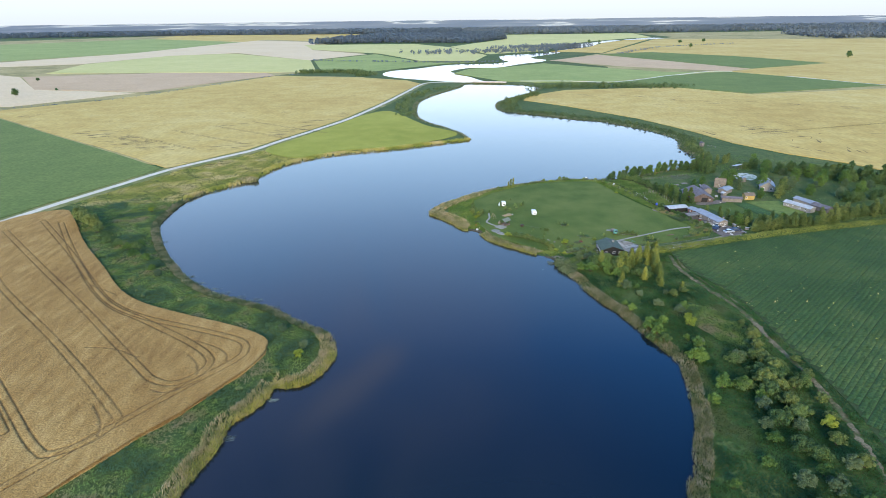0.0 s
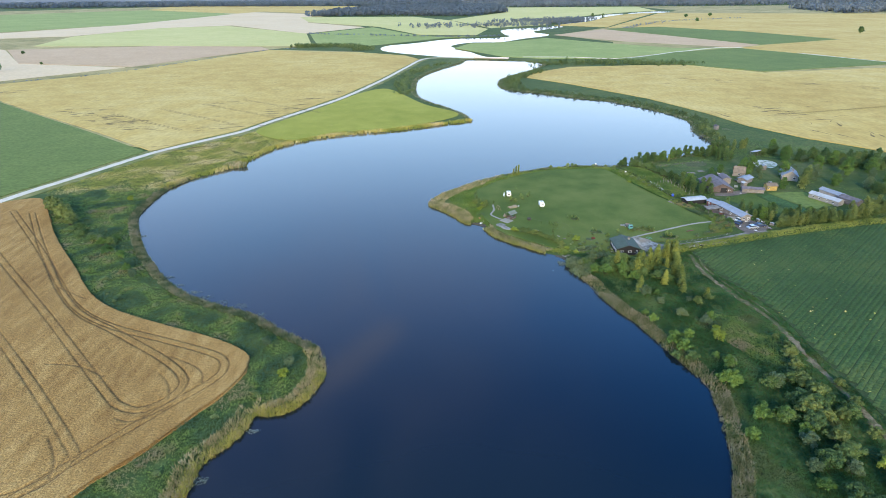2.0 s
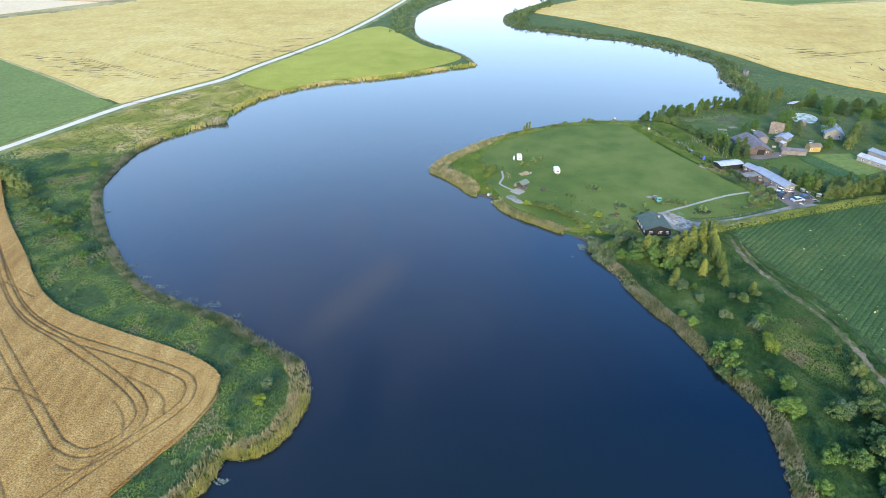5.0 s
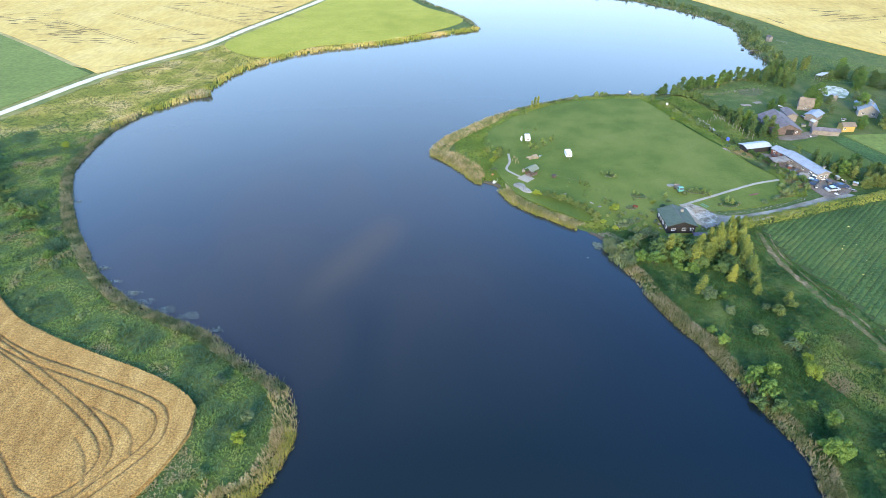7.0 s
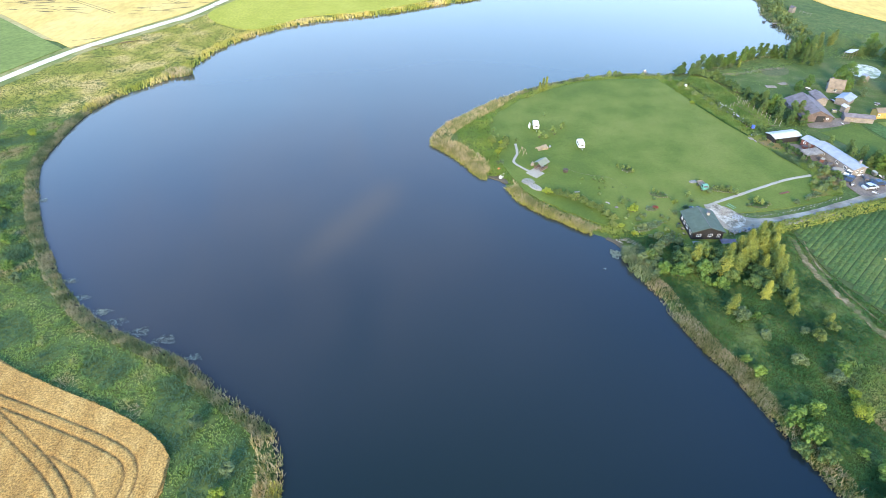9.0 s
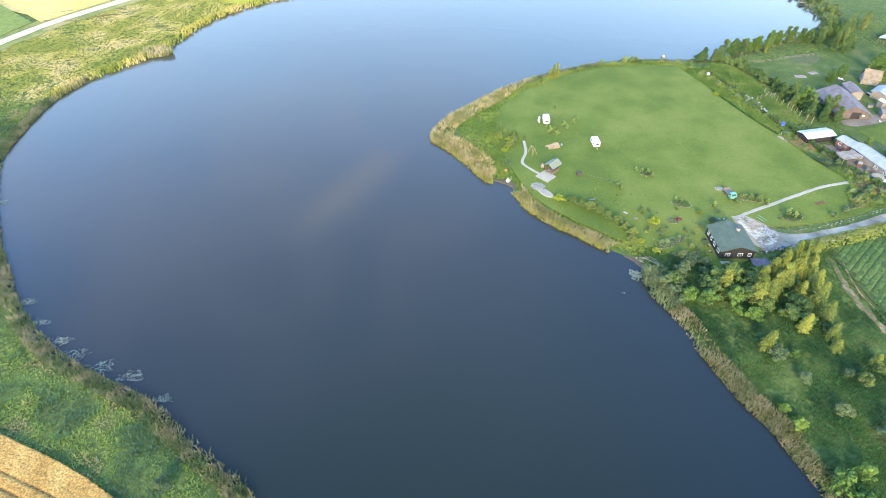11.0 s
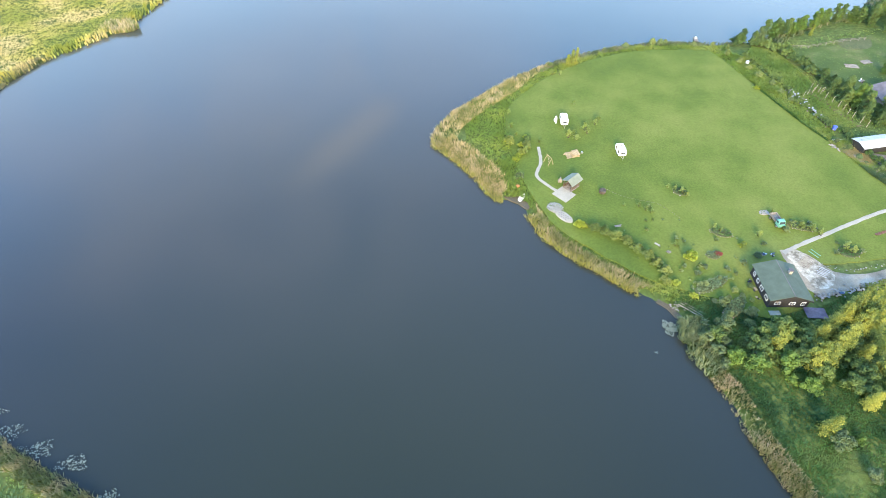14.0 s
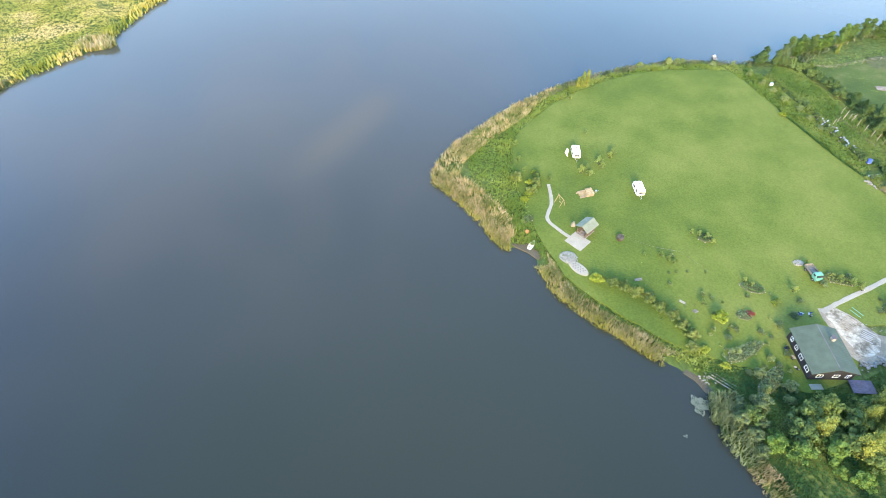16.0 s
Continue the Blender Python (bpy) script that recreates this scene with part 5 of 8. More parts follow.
plant(make_bush("wild_shrub", "low wild shrub in the rough edge of the lawn", M_GREYLEAF, 1.8, 1.3, 500, 0.11, 49), [(x + hr.uniform(-0.7, 0.7), y + hr.uniform(-0.7, 0.7), hr.uniform(0.5, 1.1)) for x, y in
      ((98.5, 198), (100, 195.5), (101.5, 193), (102, 190), (103.5, 187.5), (103.6, 184.5), (105.4, 182.5), (105.6, 179.5), (107, 177), (106, 174.5), (107.6, 172), (104.8, 172), (102.5, 169.8), (105.5, 168.2), (101.8, 167.4), (99.6, 166.6), (108, 169.8), (103.4, 167),
       (96, 164), (93, 163), (85.5, 162), (82.6, 164), (80.9, 161.4), (79, 170.6), (74.8, 171), (72.6, 168.4), (67.2, 164.4), (63.4, 161.2), (60.4, 158.6), (58, 156.2), (56.4, 158), (53, 157.4), (50.4, 156.6), (57.6, 150.6), (59.3, 152.6), (51, 149.8), (54, 150.8), (56, 147.5))], "wild shrubs", 25)
lr = np.random.RandomState(91)
lx, ly = lr.uniform(-140, -26, 900), lr.uniform(58, 215, 900)
lg = shore_gap(lx, ly)
ok = (lg > 4) & (lg < 22) & ~inside(WHEAT, lx, ly) & (lr.uniform(0, 1, 900) < 0.5 + 0.6 * rough2(lx, ly, 0.1, 4))
ok &= near(WHEAT, lx, ly, True) > 2.0
plant(make_bush("bank_shrub", "low rounded green shrub among the bank herbs", M_SHORELEAF, 1.7, 1.2, 450, 0.11, 50), [(a, b, hr.uniform(0.5, 1.2)) for a, b in list(zip(lx[ok].tolist(), ly[ok].tolist()))[:75]], "bank shrubs", 26)
lx, ly = lr.uniform(36, 62, 400), lr.uniform(148, 178, 400)
ok = inside(np.array([(38, 163), (45, 151), (56, 146), (59, 148), (59.5, 157), (62, 166), (52, 173), (44, 178), (40, 174)], float), lx, ly)
plant(make_bush("garden_herb", "small tuft of pale green garden herbs", M_SHORELEAF, 0.8, 0.6, 160, 0.08, 51), [(a, b, hr.uniform(0.6, 1.5)) for a, b in list(zip(lx[ok].tolist(), ly[ok].tolist()))[:34]], "garden herbs", 27)
BALL = make_bush("ball_shrub", "bright yellow-green round garden shrub", M_YELLEAF, 2.2, 1.7, 800, 0.11, 42)
plant(BALL, [(21.2, 196.8, 0.9), (20.2, 193.4, 0.8), (22.6, 200.8, 0.6), (30.2, 169.4, 1.3), (50.4, 160.4, 1.4), (45.6, 154.1, 0.9), (47.9, 150.9, 0.75), (19.4, 191.6, 0.8), (18.2, 198.8, 0.8), (61.8, 163.9, 0.55), (62.6, 164.4, 0.5), (89, 223.2, 0.85)], "garden shrubs", 14)
SMALL = make_bush("sapling", "small green sapling standing on the lawn", M_SAPLEAF, 1.7, 2.3, 700, 0.09, 43)
plant(SMALL, [(19.5, 210.6, 0.8), (19.6, 204.9, 0.9), (20.5, 201.5, 0.7), (37.2, 215.4, 0.7), (33.1, 200.5, 1.1), (34.6, 201.8, 1.0), (35, 199.8, 1.0), (37.7, 203.7, 1.2), (38.2, 202.2, 1.0), (41.8, 207.3, 1.0), (40.8, 206.2, 0.9),
              (22.8, 198.6, 0.9), (21.7, 194.3, 1.1), (25.8, 198.4, 0.7), (48.3, 163.9, 0.9), (59.2, 168.1, 0.6), (58.2, 169.2, 0.6), (66.5, 166.6, 0.9), (54.7, 180.2, 0.9), (53.6, 181.3, 0.7), (55.6, 179, 0.7), (45.2, 174.5, 0.7),
              (44, 175.6, 0.7), (46.3, 173.6, 0.7), (41, 176, 0.5), (62, 163.7, 0.7), (33.7, 230.5, 0.8), (36, 230.5, 0.8), (82.5, 163, 1.0), (83.5, 161.8, 1.0), (76.5, 169.5, 1.0), (78, 168, 1.0), (79.5, 167.4, 0.9),
              (92, 222, 0.4), (94, 214, 0.4), (52, 181.6, 0.6)], "lawn saplings", 15)
REDSHRUB = make_bush("red_shrub", "dark red-leaved garden shrub", M_REDLEAF, 1.6, 1.2, 260, 0.14, 44)
plant(REDSHRUB, [(56.3, 161.4, 1.0)], "garden shrubs", 16)
EDGE = make_bush("shore_shrub", "green shrub at the edge of the reeds", M_SHORELEAF, 2.6, 1.9, 1100, 0.13, 45)
plant(EDGE, [(x + hr.uniform(-1.1, 1.1), y + hr.uniform(-0.6, 0.4), s * (hr.choice((0.3, 0.4, 0.5, 0.95)) if y > 240 else 1)) for x, y, s in [(46, 241.8, 0.6), (50, 244.4, 0.8), (54.5, 246, 0.9), (58.3, 247, 1.1), (63, 248, 1.2), (69.5, 248, 1.2), (74.5, 248.3, 1.0), (79.5, 248, 0.9), (86, 248, 0.8), (44, 243.6, 0.9), (47.5, 245.3, 1.0), (52.1, 247, 1.2), (56, 248, 0.8), (60, 249, 0.9), (66.7, 249.2, 1.1), (72, 249.8, 0.9), (77, 249.6, 0.8), (87, 246, 1.0), (91, 247, 1.2), (88.5, 242, 0.9), (90, 238, 0.9),
             (91.5, 234, 0.9), (93, 229.5, 0.9), (93.5, 226, 0.8), (30, 233, 0.6), (34, 235.5, 0.7), (94.6, 221, 0.7), (95.5, 217, 0.7), (100, 196, 0.8), (101.8, 192.4, 0.8), (103.3, 188.5, 0.8), (105.2, 184, 0.8), (106.6, 180, 0.8), (108, 176.5, 0.9), (109, 172.8, 0.9), (107, 171, 1.0), (105, 169.5, 1.0), (103, 168.6, 0.9), (108.8, 169.5, 0.9), (102.2, 172, 0.8),
             (55, 152, 0.7), (52, 146.8, 0.7), (55.8, 144.5, 0.9), (49, 153.5, 0.6), (51.5, 154.4, 0.6), (54, 155, 0.5)]], "garden shrubs", 17)


# ---- reeds, herbs and grass ----
def along_shore(line, lo, hi, density, seed, keep=None):
    """Points scattered in a band on the land side of a shoreline."""
    rs = np.random.RandomState(seed)
    seg = np.diff(line, axis=0)
    ln = np.linalg.norm(seg, axis=1)
    n = int(ln.sum() * (hi - lo) * density)
    i = rs.choice(len(seg), n, p=ln / ln.sum())
    t = rs.uniform(0, 1, n)[:, None]
    nrm = np.stack([-seg[:, 1], seg[:, 0]], -1)[i] / ln[i][:, None]
    p = line[i] + seg[i] * t + nrm * rs.uniform(lo, hi, n)[:, None]
    g = shore_gap(p[:, 0], p[:, 1])
    ok = (g > -0.9) & (g < hi * 1.05)
    if keep is not None:
        ok &= keep(p[:, 0], p[:, 1])
    ok &= rs.uniform(0, 1, n) < 0.72 + 0.55 * rough2(p[:, 0], p[:, 1], 0.45, 3)
    p, g = p[ok], g[ok]
    z = np.interp(g, [-8, -2, 0, 2.5, 7], [-1.8, -0.7, -0.02, 0.42, TOP - 0.15])
    return np.column_stack([p, np.maximum(z, -0.5)]), rs


LEFT = spline(SHORE_LEFT, 1.0)
RIGHT = spline(SHORE_RIGHT, 1.0)
CAPE = spline(SHORE_CAPE, 3.0)
wide = lambda x, y: np.random.RandomState(5).uniform(0, 1, x.shape) < 0.5 + 0.7 * rough2(x, y, 0.16)
gap_beach = lambda x, y: ~(((x > 15) & (x < 22) & (y > 173.5) & (y < 181)) | ((x > 38) & (x < 47) & (y > 143.5) & (y < 153.5)))
p, rs = along_shore(LEFT[(LEFT[:, 1] > 20) & (LEFT[:, 1] < 101)], -0.8, 3.2, 11, 51)
tagged(new("reed_bed", quads_mesh("reed_bed", blades(p, 1.15, 0.08, rs, 0.5, 4), M_REED, 5)), "tan and yellow reeds fringing the wheat field's point", "reeds", "reed beds", "stuff")
p, rs = along_shore(LEFT[(LEFT[:, 1] > 99) & (LEFT[:, 1] < 240)], -0.8, 2.3, 13, 59)
tagged(new("reed_bed", quads_mesh("reed_bed", blades(p, 1.0, 0.08, rs, 0.55, 4), M_REEDGREY, 5)), "grey-green reeds round the western bay", "reeds", "reed beds", "stuff")
p, rs = along_shore(LEFT[LEFT[:, 1] > 225], -0.8, 3.5, 2.6, 52)
tagged(new("reed_bed", quads_mesh("reed_bed", blades(p, 1.5, 0.22, rs, 0.2, 3), M_REEDGREEN, 5)), "sunlit yellowish reeds along the far shore", "reeds", "reed beds", "stuff")
p, rs = along_shore(LEFT[(LEFT[:, 1] > 20) & (LEFT[:, 1] < 92)], -1.1, 0.9, 11, 151)
tagged(new("reed_margin", quads_mesh("reed_margin", blades(p, 1.15, 0.1, rs, 0.6, 4), M_REEDLIT, 5)), "reeds at the water's edge, sunlit yellow put into their colour", "reeds", "reed beds", "stuff")
near_bank = RIGHT[(RIGHT[:, 1] < 134.5) & (RIGHT[:, 1] > 20)]
p, rs = along_shore(near_bank, -0.6, 3.0, 19, 53, gap_beach)
tagged(new("reed_bed", quads_mesh("reed_bed", blades(p, 0.95, 0.055, rs, 0.45, 4), M_REED, 5)), "greyish tan reeds along the near bank", "reeds", "reed beds", "stuff")
p, rs = along_shore(RIGHT[(RIGHT[:, 1] >= 149) & (RIGHT[:, 0] < 46) & (RIGHT[:, 1] < 200)], -0.4, 2.6, 12, 54, gap_beach)
tagged(new("reed_bed", quads_mesh("reed_bed", blades(p, 1.1, 0.08, rs, 0.5, 4), M_REED, 5)), "golden reeds round the tip of the peninsula", "reeds", "reed beds", "stuff")
p, rs = along_shore(RIGHT[(RIGHT[:, 1] > 134) & (RIGHT[:, 1] < 147) & (RIGHT[:, 0] < 49)], -0.7, 3.6, 13, 153)
tagged(new("reed_bed", quads_mesh("reed_bed", blades(p, 1.35, 0.12, rs, 0.6, 4), M_REEDSAGE, 5)), "tall grey-green reeds below the garden beach", "reeds", "reed beds", "stuff")
tip = lambda x, y: (x < 16 + np.maximum(0, y - 213) * 0.75) & (y > 178)
p, rs = along_shore(RIGHT[(RIGHT[:, 0] < 95) & (RIGHT[:, 1] > 176)], -0.4, 5.8, 10, 55, lambda x, y: tip(x, y) & gap_beach(x, y))
tagged(new("reed_bed", quads_mesh("reed_bed", blades(p, 1.1, 0.08, rs, 0.5, 4), M_REED, 5)), "broad stand of tan reeds on the peninsula's point", "reeds", "reed beds", "stuff")
p, rs = along_shore(RIGHT[(RIGHT[:, 1] >= 152) & (RIGHT[:, 0] < 42) & (RIGHT[:, 1] < 201)], -0.8, 0.7, 8, 152, gap_beach)
tagged(new("reed_margin", quads_mesh("reed_margin", blades(p, 1.0, 0.1, rs, 0.6, 4), M_REEDLIT, 5)), "reeds at the peninsula's edge, sunlit gold put into their colour", "reeds", "reed beds", "stuff")
p, rs = along_shore(RIGHT[(RIGHT[:, 1] > 228) & (RIGHT[:, 0] < 94)], -0.6, 2.6, 8, 56)
tagged(new("reed_bed", quads_mesh("reed_bed", blades(p, 0.85, 0.09, rs, 0.4, 4), M_REEDGREY, 5)), "green reeds along the back of the peninsula", "reeds", "reed beds", "stuff")
p, rs = along_shore(CAPE, -0.8, 4.0, 2.2, 57)
tagged(new("reed_bed", quads_mesh("reed_bed", blades(p, 0.9, 0.16, rs, 0.6, 3), M_REEDGREY, 5)), "reeds along the distant shore", "reeds", "reed beds", "stuff")
a_ = np.random.RandomState(58)
r_, q_ = np.sqrt(a_.uniform(0, 1, 260)), a_.uniform(0, 6.28, 260)
isle = np.column_stack([-97 + 5.5 * r_ * np.cos(q_), 259 + 3.4 * r_ * np.sin(q_), np.full(260, -0.1)])
tagged(new("reed_island", quads_mesh("reed_island", blades(isle, 2.1, 0.4, a_, 0.2, 4), M_REED, 5)), "small clump of reeds jutting into the lake", "reeds", kind="stuff")


def scatter(box_, count, seed, masks, shore=(1.0, 80)):
    rs = np.random.RandomState(seed)
    x, y = rs.uniform(box_[0], box_[1], count), rs.uniform(box_[2], box_[3], count)
    g = shore_gap(x, y)
    ok = (g > shore[0]) & (g < shore[1])
    for poly, want in masks:
        ok &= inside(poly, x, y) == want
    x, y, g = x[ok], y[ok], g[ok]
    return np.column_stack([x, y, np.interp(g, [-8, -2, 0, 2.5, 7], [-1.8, -0.7, -0.02, 0.42, TOP - 0.15])]), rs


BANK_RIGHT = np.array([(40, 20), (77, 20), (84, 50), (86.8, 70), (87.2, 82), (87.1, 90), (87.7, 100), (87.6, 107), (86.2, 114), (84.3, 121), (82.6, 131), (82, 138), (83, 150), (78, 152), (70, 148), (58, 146), (48, 153), (40, 148)], float)
p, rs = scatter((40, 100, 20, 154), 110000, 61, [(BANK_RIGHT, True)], (1.5, 80))
tagged(new("bank_herbs", quads_mesh("bank_herbs", blades(p, 0.28, 0.1, rs, 1.5, 4, 201), M_HERB, 5)), "rank green herbs and tall grass on the bank", "herbs", kind="stuff")
p, rs = scatter((70, 88, 84, 114), 6000, 60, [(np.array([(73, 112), (81, 110), (86, 98), (86, 88), (80, 86), (75, 92), (72, 100)], float), True)])
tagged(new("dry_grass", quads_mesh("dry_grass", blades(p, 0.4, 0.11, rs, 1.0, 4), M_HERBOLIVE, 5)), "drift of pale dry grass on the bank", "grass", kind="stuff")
p, rs = scatter((78, 96, 28, 152), 26000, 74, [(BANK_RIGHT, False), (CROP, False)])
p = p[near(TRACK_LINE, p[:, 0], p[:, 1]) > 0.45 + 0.5 * vnoise(p[:, 0], p[:, 1], 1.7, 31)]
tagged(new("headland_herbs", quads_mesh("headland_herbs", blades(p, 0.3, 0.13, rs, 1.1, 4, 221), M_HERB, 5)), "weedy green headland beside the crop field", "herbs", kind="stuff")
SCRUBBY = np.array([(97.5, 199), (103, 200), (105, 188), (108, 179), (110, 172), (107, 166), (100, 165.5), (101, 171), (104, 174.5), (104.3, 178), (101, 186)], float)
p, rs = scatter((96, 112, 164, 201), 14000, 73, [(SCRUBBY, True)])
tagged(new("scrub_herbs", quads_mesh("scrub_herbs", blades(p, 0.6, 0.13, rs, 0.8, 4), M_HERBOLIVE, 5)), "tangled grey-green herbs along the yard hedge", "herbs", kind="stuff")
p, rs = scatter((-160, -24, 20, 240), 170000, 62, [(WHEAT, False)], (2.5, 48))
p = p[(p[:, 0] + 0.4 * p[:, 1] > -80) & (p[:, 1] < 222 + 9 * rough2(p[:, 0], p[:, 1], 0.3) + rs.uniform(-7, 7, len(p)))]
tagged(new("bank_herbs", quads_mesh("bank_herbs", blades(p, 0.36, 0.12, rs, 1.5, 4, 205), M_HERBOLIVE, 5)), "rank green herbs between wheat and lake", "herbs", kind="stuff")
BANK_NORTH = np.array([(-171, 221), (-159.5, 249), (-144.5, 285), (-124, 315), (-111, 334), (-99.5, 366), (-84, 400), (-60, 345), (-20, 345), (14, 356), (29, 359), (14, 350), (-20, 332), (-51, 321), (-71.5, 309),
                       (-86, 290), (-91.6, 274), (-102, 248), (-115, 225), (-115, 204), (-150, 200)], float)
p, rs = scatter((-175, 30, 205, 400), 210000, 63, [(BANK_NORTH, True)], (2.5, 80))
p = p[p[:, 1] > 224 + 9 * rough2(p[:, 0], p[:, 1], 0.3) + rs.uniform(-8, 8, len(p))]
tagged(new("bank_grass", quads_mesh("bank_grass", blades(p, 0.2, 0.16, rs, 2.4, 4), M_REEDGREEN, 5)), "sunlit yellowish tall grass below the road", "grass", kind="stuff")
p, rs = scatter((8, 90, 150, 256), 90000, 64, [(LAWN, False)], (1.2, 24))
tagged(new("bank_herbs", quads_mesh("bank_herbs", blades(p, 0.5, 0.12, rs, 0.9, 4, 213), M_HERBLIGHT, 5)), "green herbs behind the reeds", "herbs", kind="stuff")
GARDEN = np.array([(88, 246), (92.5, 241), (95.3, 230), (97, 223.7), (98.6, 212.6), (100.6, 202.3), (97.8, 199.6), (95.2, 206), (92.6, 215), (90.5, 222.5), (88.5, 232)], float)
p, rs = scatter((86, 110, 190, 250), 30000, 65, [(GARDEN, True)])
tagged(new("garden_herbs", quads_mesh("garden_herbs", blades(p, 0.5, 0.15, rs, 0.9, 4, 217), M_HERBLIGHT, 5)), "strip of unmown green herbs beside the lawn", "herbs", kind="stuff")
BEHIND = np.array([(94, 243), (96.5, 230), (98.2, 223.7), (100, 212.6), (102, 203), (108.6, 206), (108.6, 216), (106.8, 224), (104, 244), (98, 248)], float)
p, rs = scatter((90, 112, 200, 250), 20000, 69, [(BEHIND, True)])
tagged(new("garden_grass", quads_mesh("garden_grass", blades(p, 0.36, 0.14, rs, 1.1, 3), M_HERBLIGHT, 5)), "rough green grass in the old garden", "grass", kind="stuff")
lw = np.column_stack([spline([(89.9, 222.4), (92, 215), (94.6, 206.2), (97.2, 199.5)], 0.2), np.full(len(spline([(89.9, 222.4), (92, 215), (94.6, 206.2), (97.2, 199.5)], 0.2)), TOP)])
tagged(new("weed_line", quads_mesh("weed_line", blades(lw, 0.5, 0.2, np.random.RandomState(70), 0.5, 4), M_HERB, 5)), "dark line of weeds along the lawn's edge", "weeds", kind="stuff")
p, rs = scatter((100, 250, 160, 300), 26000, 66, [(np.array([(104, 190), (128, 169), (200, 183), (250, 200), (250, 250), (180, 300), (150, 262), (108, 250), (98, 246)], float), True)])
tagged(new("farm_grass", quads_mesh("farm_grass", blades(p, 0.22, 0.16, rs, 1.5, 3), M_HERBLIGHT, 5)), "rough grass round the farm buildings", "grass", kind="stuff")

# leaves on the crop rows
rs = np.random.RandomState(67)
cp = np.repeat(ROW_PLANTS, 11, 0) + (rs.uniform(0, 2, (len(ROW_PLANTS) * 11, 1)) * along) + rs.uniform(-0.55, 0.55, (len(ROW_PLANTS) * 11, 1)) * across
cp = np.column_stack([cp, TOP + 0.1 + rs.uniform(0, 0.12, len(cp))])
tagged(new("crop_leaves", quads_mesh("crop_leaves", cards(cp, np.tile([0, 0, 1.0], (len(cp), 1)), 0.19, rs), M_CROPLEAF)), "leafy green tops of the row crop", "crop", kind="stuff")

rs = np.random.RandomState(72)
wp = ROW_PLANTS[rs.randint(0, len(ROW_PLANTS), 900)]
wp = wp[rs.uniform(0, 1, 900) < 0.25 + 0.5 * rough2(wp[:, 0], wp[:, 1], 0.06, 1)]
wp = np.column_stack([wp + rs.normal(0, 0.5, wp.shape), np.full(len(wp), TOP + 0.45)])
tagged(new("crop_weeds", quads_mesh("crop_weeds", cards(wp, np.tile([0, 0, 1.0], (len(wp), 1)), 0.28, rs), M_REEDGREEN)), "pale flowering weeds scattered in the row crop", "weeds", kind="stuff")

# the tall hedge along the drive
hl_ = spline([(81, 151.4), (91, 154), (109, 159.4), (132, 165.6), (156, 171.2), (188, 177.6), (215, 184)], 1.0)
rs = np.random.RandomState(68)
hi_ = rs.randint(0, len(hl_), 14000)
ht = rs.uniform(0, math.pi, 14000)
hp = np.column_stack([hl_[hi_] + rs.uniform(-0.5, 0.5, (14000, 2)), np.zeros(14000)])
hp[:, 1] += 1.5 * np.cos(ht)
hp[:, 2] = TOP + 1.55 * np.sin(ht) * (1 + 0.15 * rough2(hp[:, 0], hp[:, 1], 0.9))
hedge = thing("hedge", "long golden-green hedge between the drive and the crop", "hedge")
mesh_part("foliage", quads_mesh("foliage", cards(hp, np.column_stack([np.zeros(14000), np.cos(ht), np.sin(ht)]), 0.19, rs), M_HEDGE), hedge)
bm = bmesh.new()
for q0 in hl_[::3]:
    rod((q0[0], q0[1], TOP - 0.3), (q0[0], q0[1], TOP + 1.2), 0.05, 0.02, 5, bm)
part("stems", bm, M_BARK, hedge)

# floating weed on the water
def weed(name, x, y, rx, ry, n, seed, label):
    rs = np.random.RandomState(seed)
    r, a = np.sqrt(rs.uniform(0, 1, n)), rs.uniform(0, 6.28, n)
    edge = 1 + 0.25 * np.sin(3 * a + seed) + 0.15 * np.sin(7 * a)
    p = np.column_stack([x + rx * r * edge * np.cos(a), y + ry * r * edge * np.sin(a), np.full(n, 0.03) + rs.uniform(0, 0.1, n)])
    tagged(new(name, quads_mesh(name, cards(p, np.tile([0, 0, 3.0], (n, 1)), 0.11, rs), M_WEED)), label, "water plants", "floating weed", "stuff")


weed("lily_pads", 41.9, 144.6, 1.3, 1.5, 700, 1, "patch of pale green lily pads on the water")
weed("water_weed", 38, 139.5, 0.5, 0.4, 12, 2, "few leaves floating on the lake")
for k, (x, y, s) in enumerate([(-53, 121.5, 2.2), (-59, 123.7, 2.2), (-65, 126.3, 2.6), (-69, 129.5, 2.0), (-75, 134, 1.8), (-80, 139.5, 1.6), (-46, 116.8, 1.5), (-103, 172, 1.5), (-41.5, 60, 1.6), (-35.5, 72, 1.2)]):
    weed("water_weed", x, y, s, s * 0.55, int(70 * s), 10 + k, "thin pale water weed reaching the surface")


# ---- distant trees ----
def far_trees(name, spots, label, seed, group="", size=(5, 9), k=22, card=0.19, material=None):
    """Many small distant crowns, each a heap of leaf clumps."""
    rs = np.random.RandomState(seed)
    n = len(spots)
    h = rs.uniform(size[0], size[1], n)
    u = rs.normal(0, 1, (n, k, 3))
    u /= np.linalg.norm(u, axis=2)[:, :, None]
    c = np.column_stack([spots, h * 0.55 + 0.3])[:, None, :] + u * np.stack([h * 0.36, h * 0.36, h * 0.46], -1)[:, None, :]
    q = cards(c.reshape(-1, 3), u.reshape(-1, 3), 1.0, rs, 0.8).reshape(-1, 4, 3)
    mid = q.mean(1, keepdims=True)
    q = mid + (q - mid) * np.repeat(h * card, k)[:, None, None]
    return tagged(new(name, quads_mesh(name, q.reshape(-1, 3), material or M_HAZYLEAF)), label, "trees", group, "stuff")


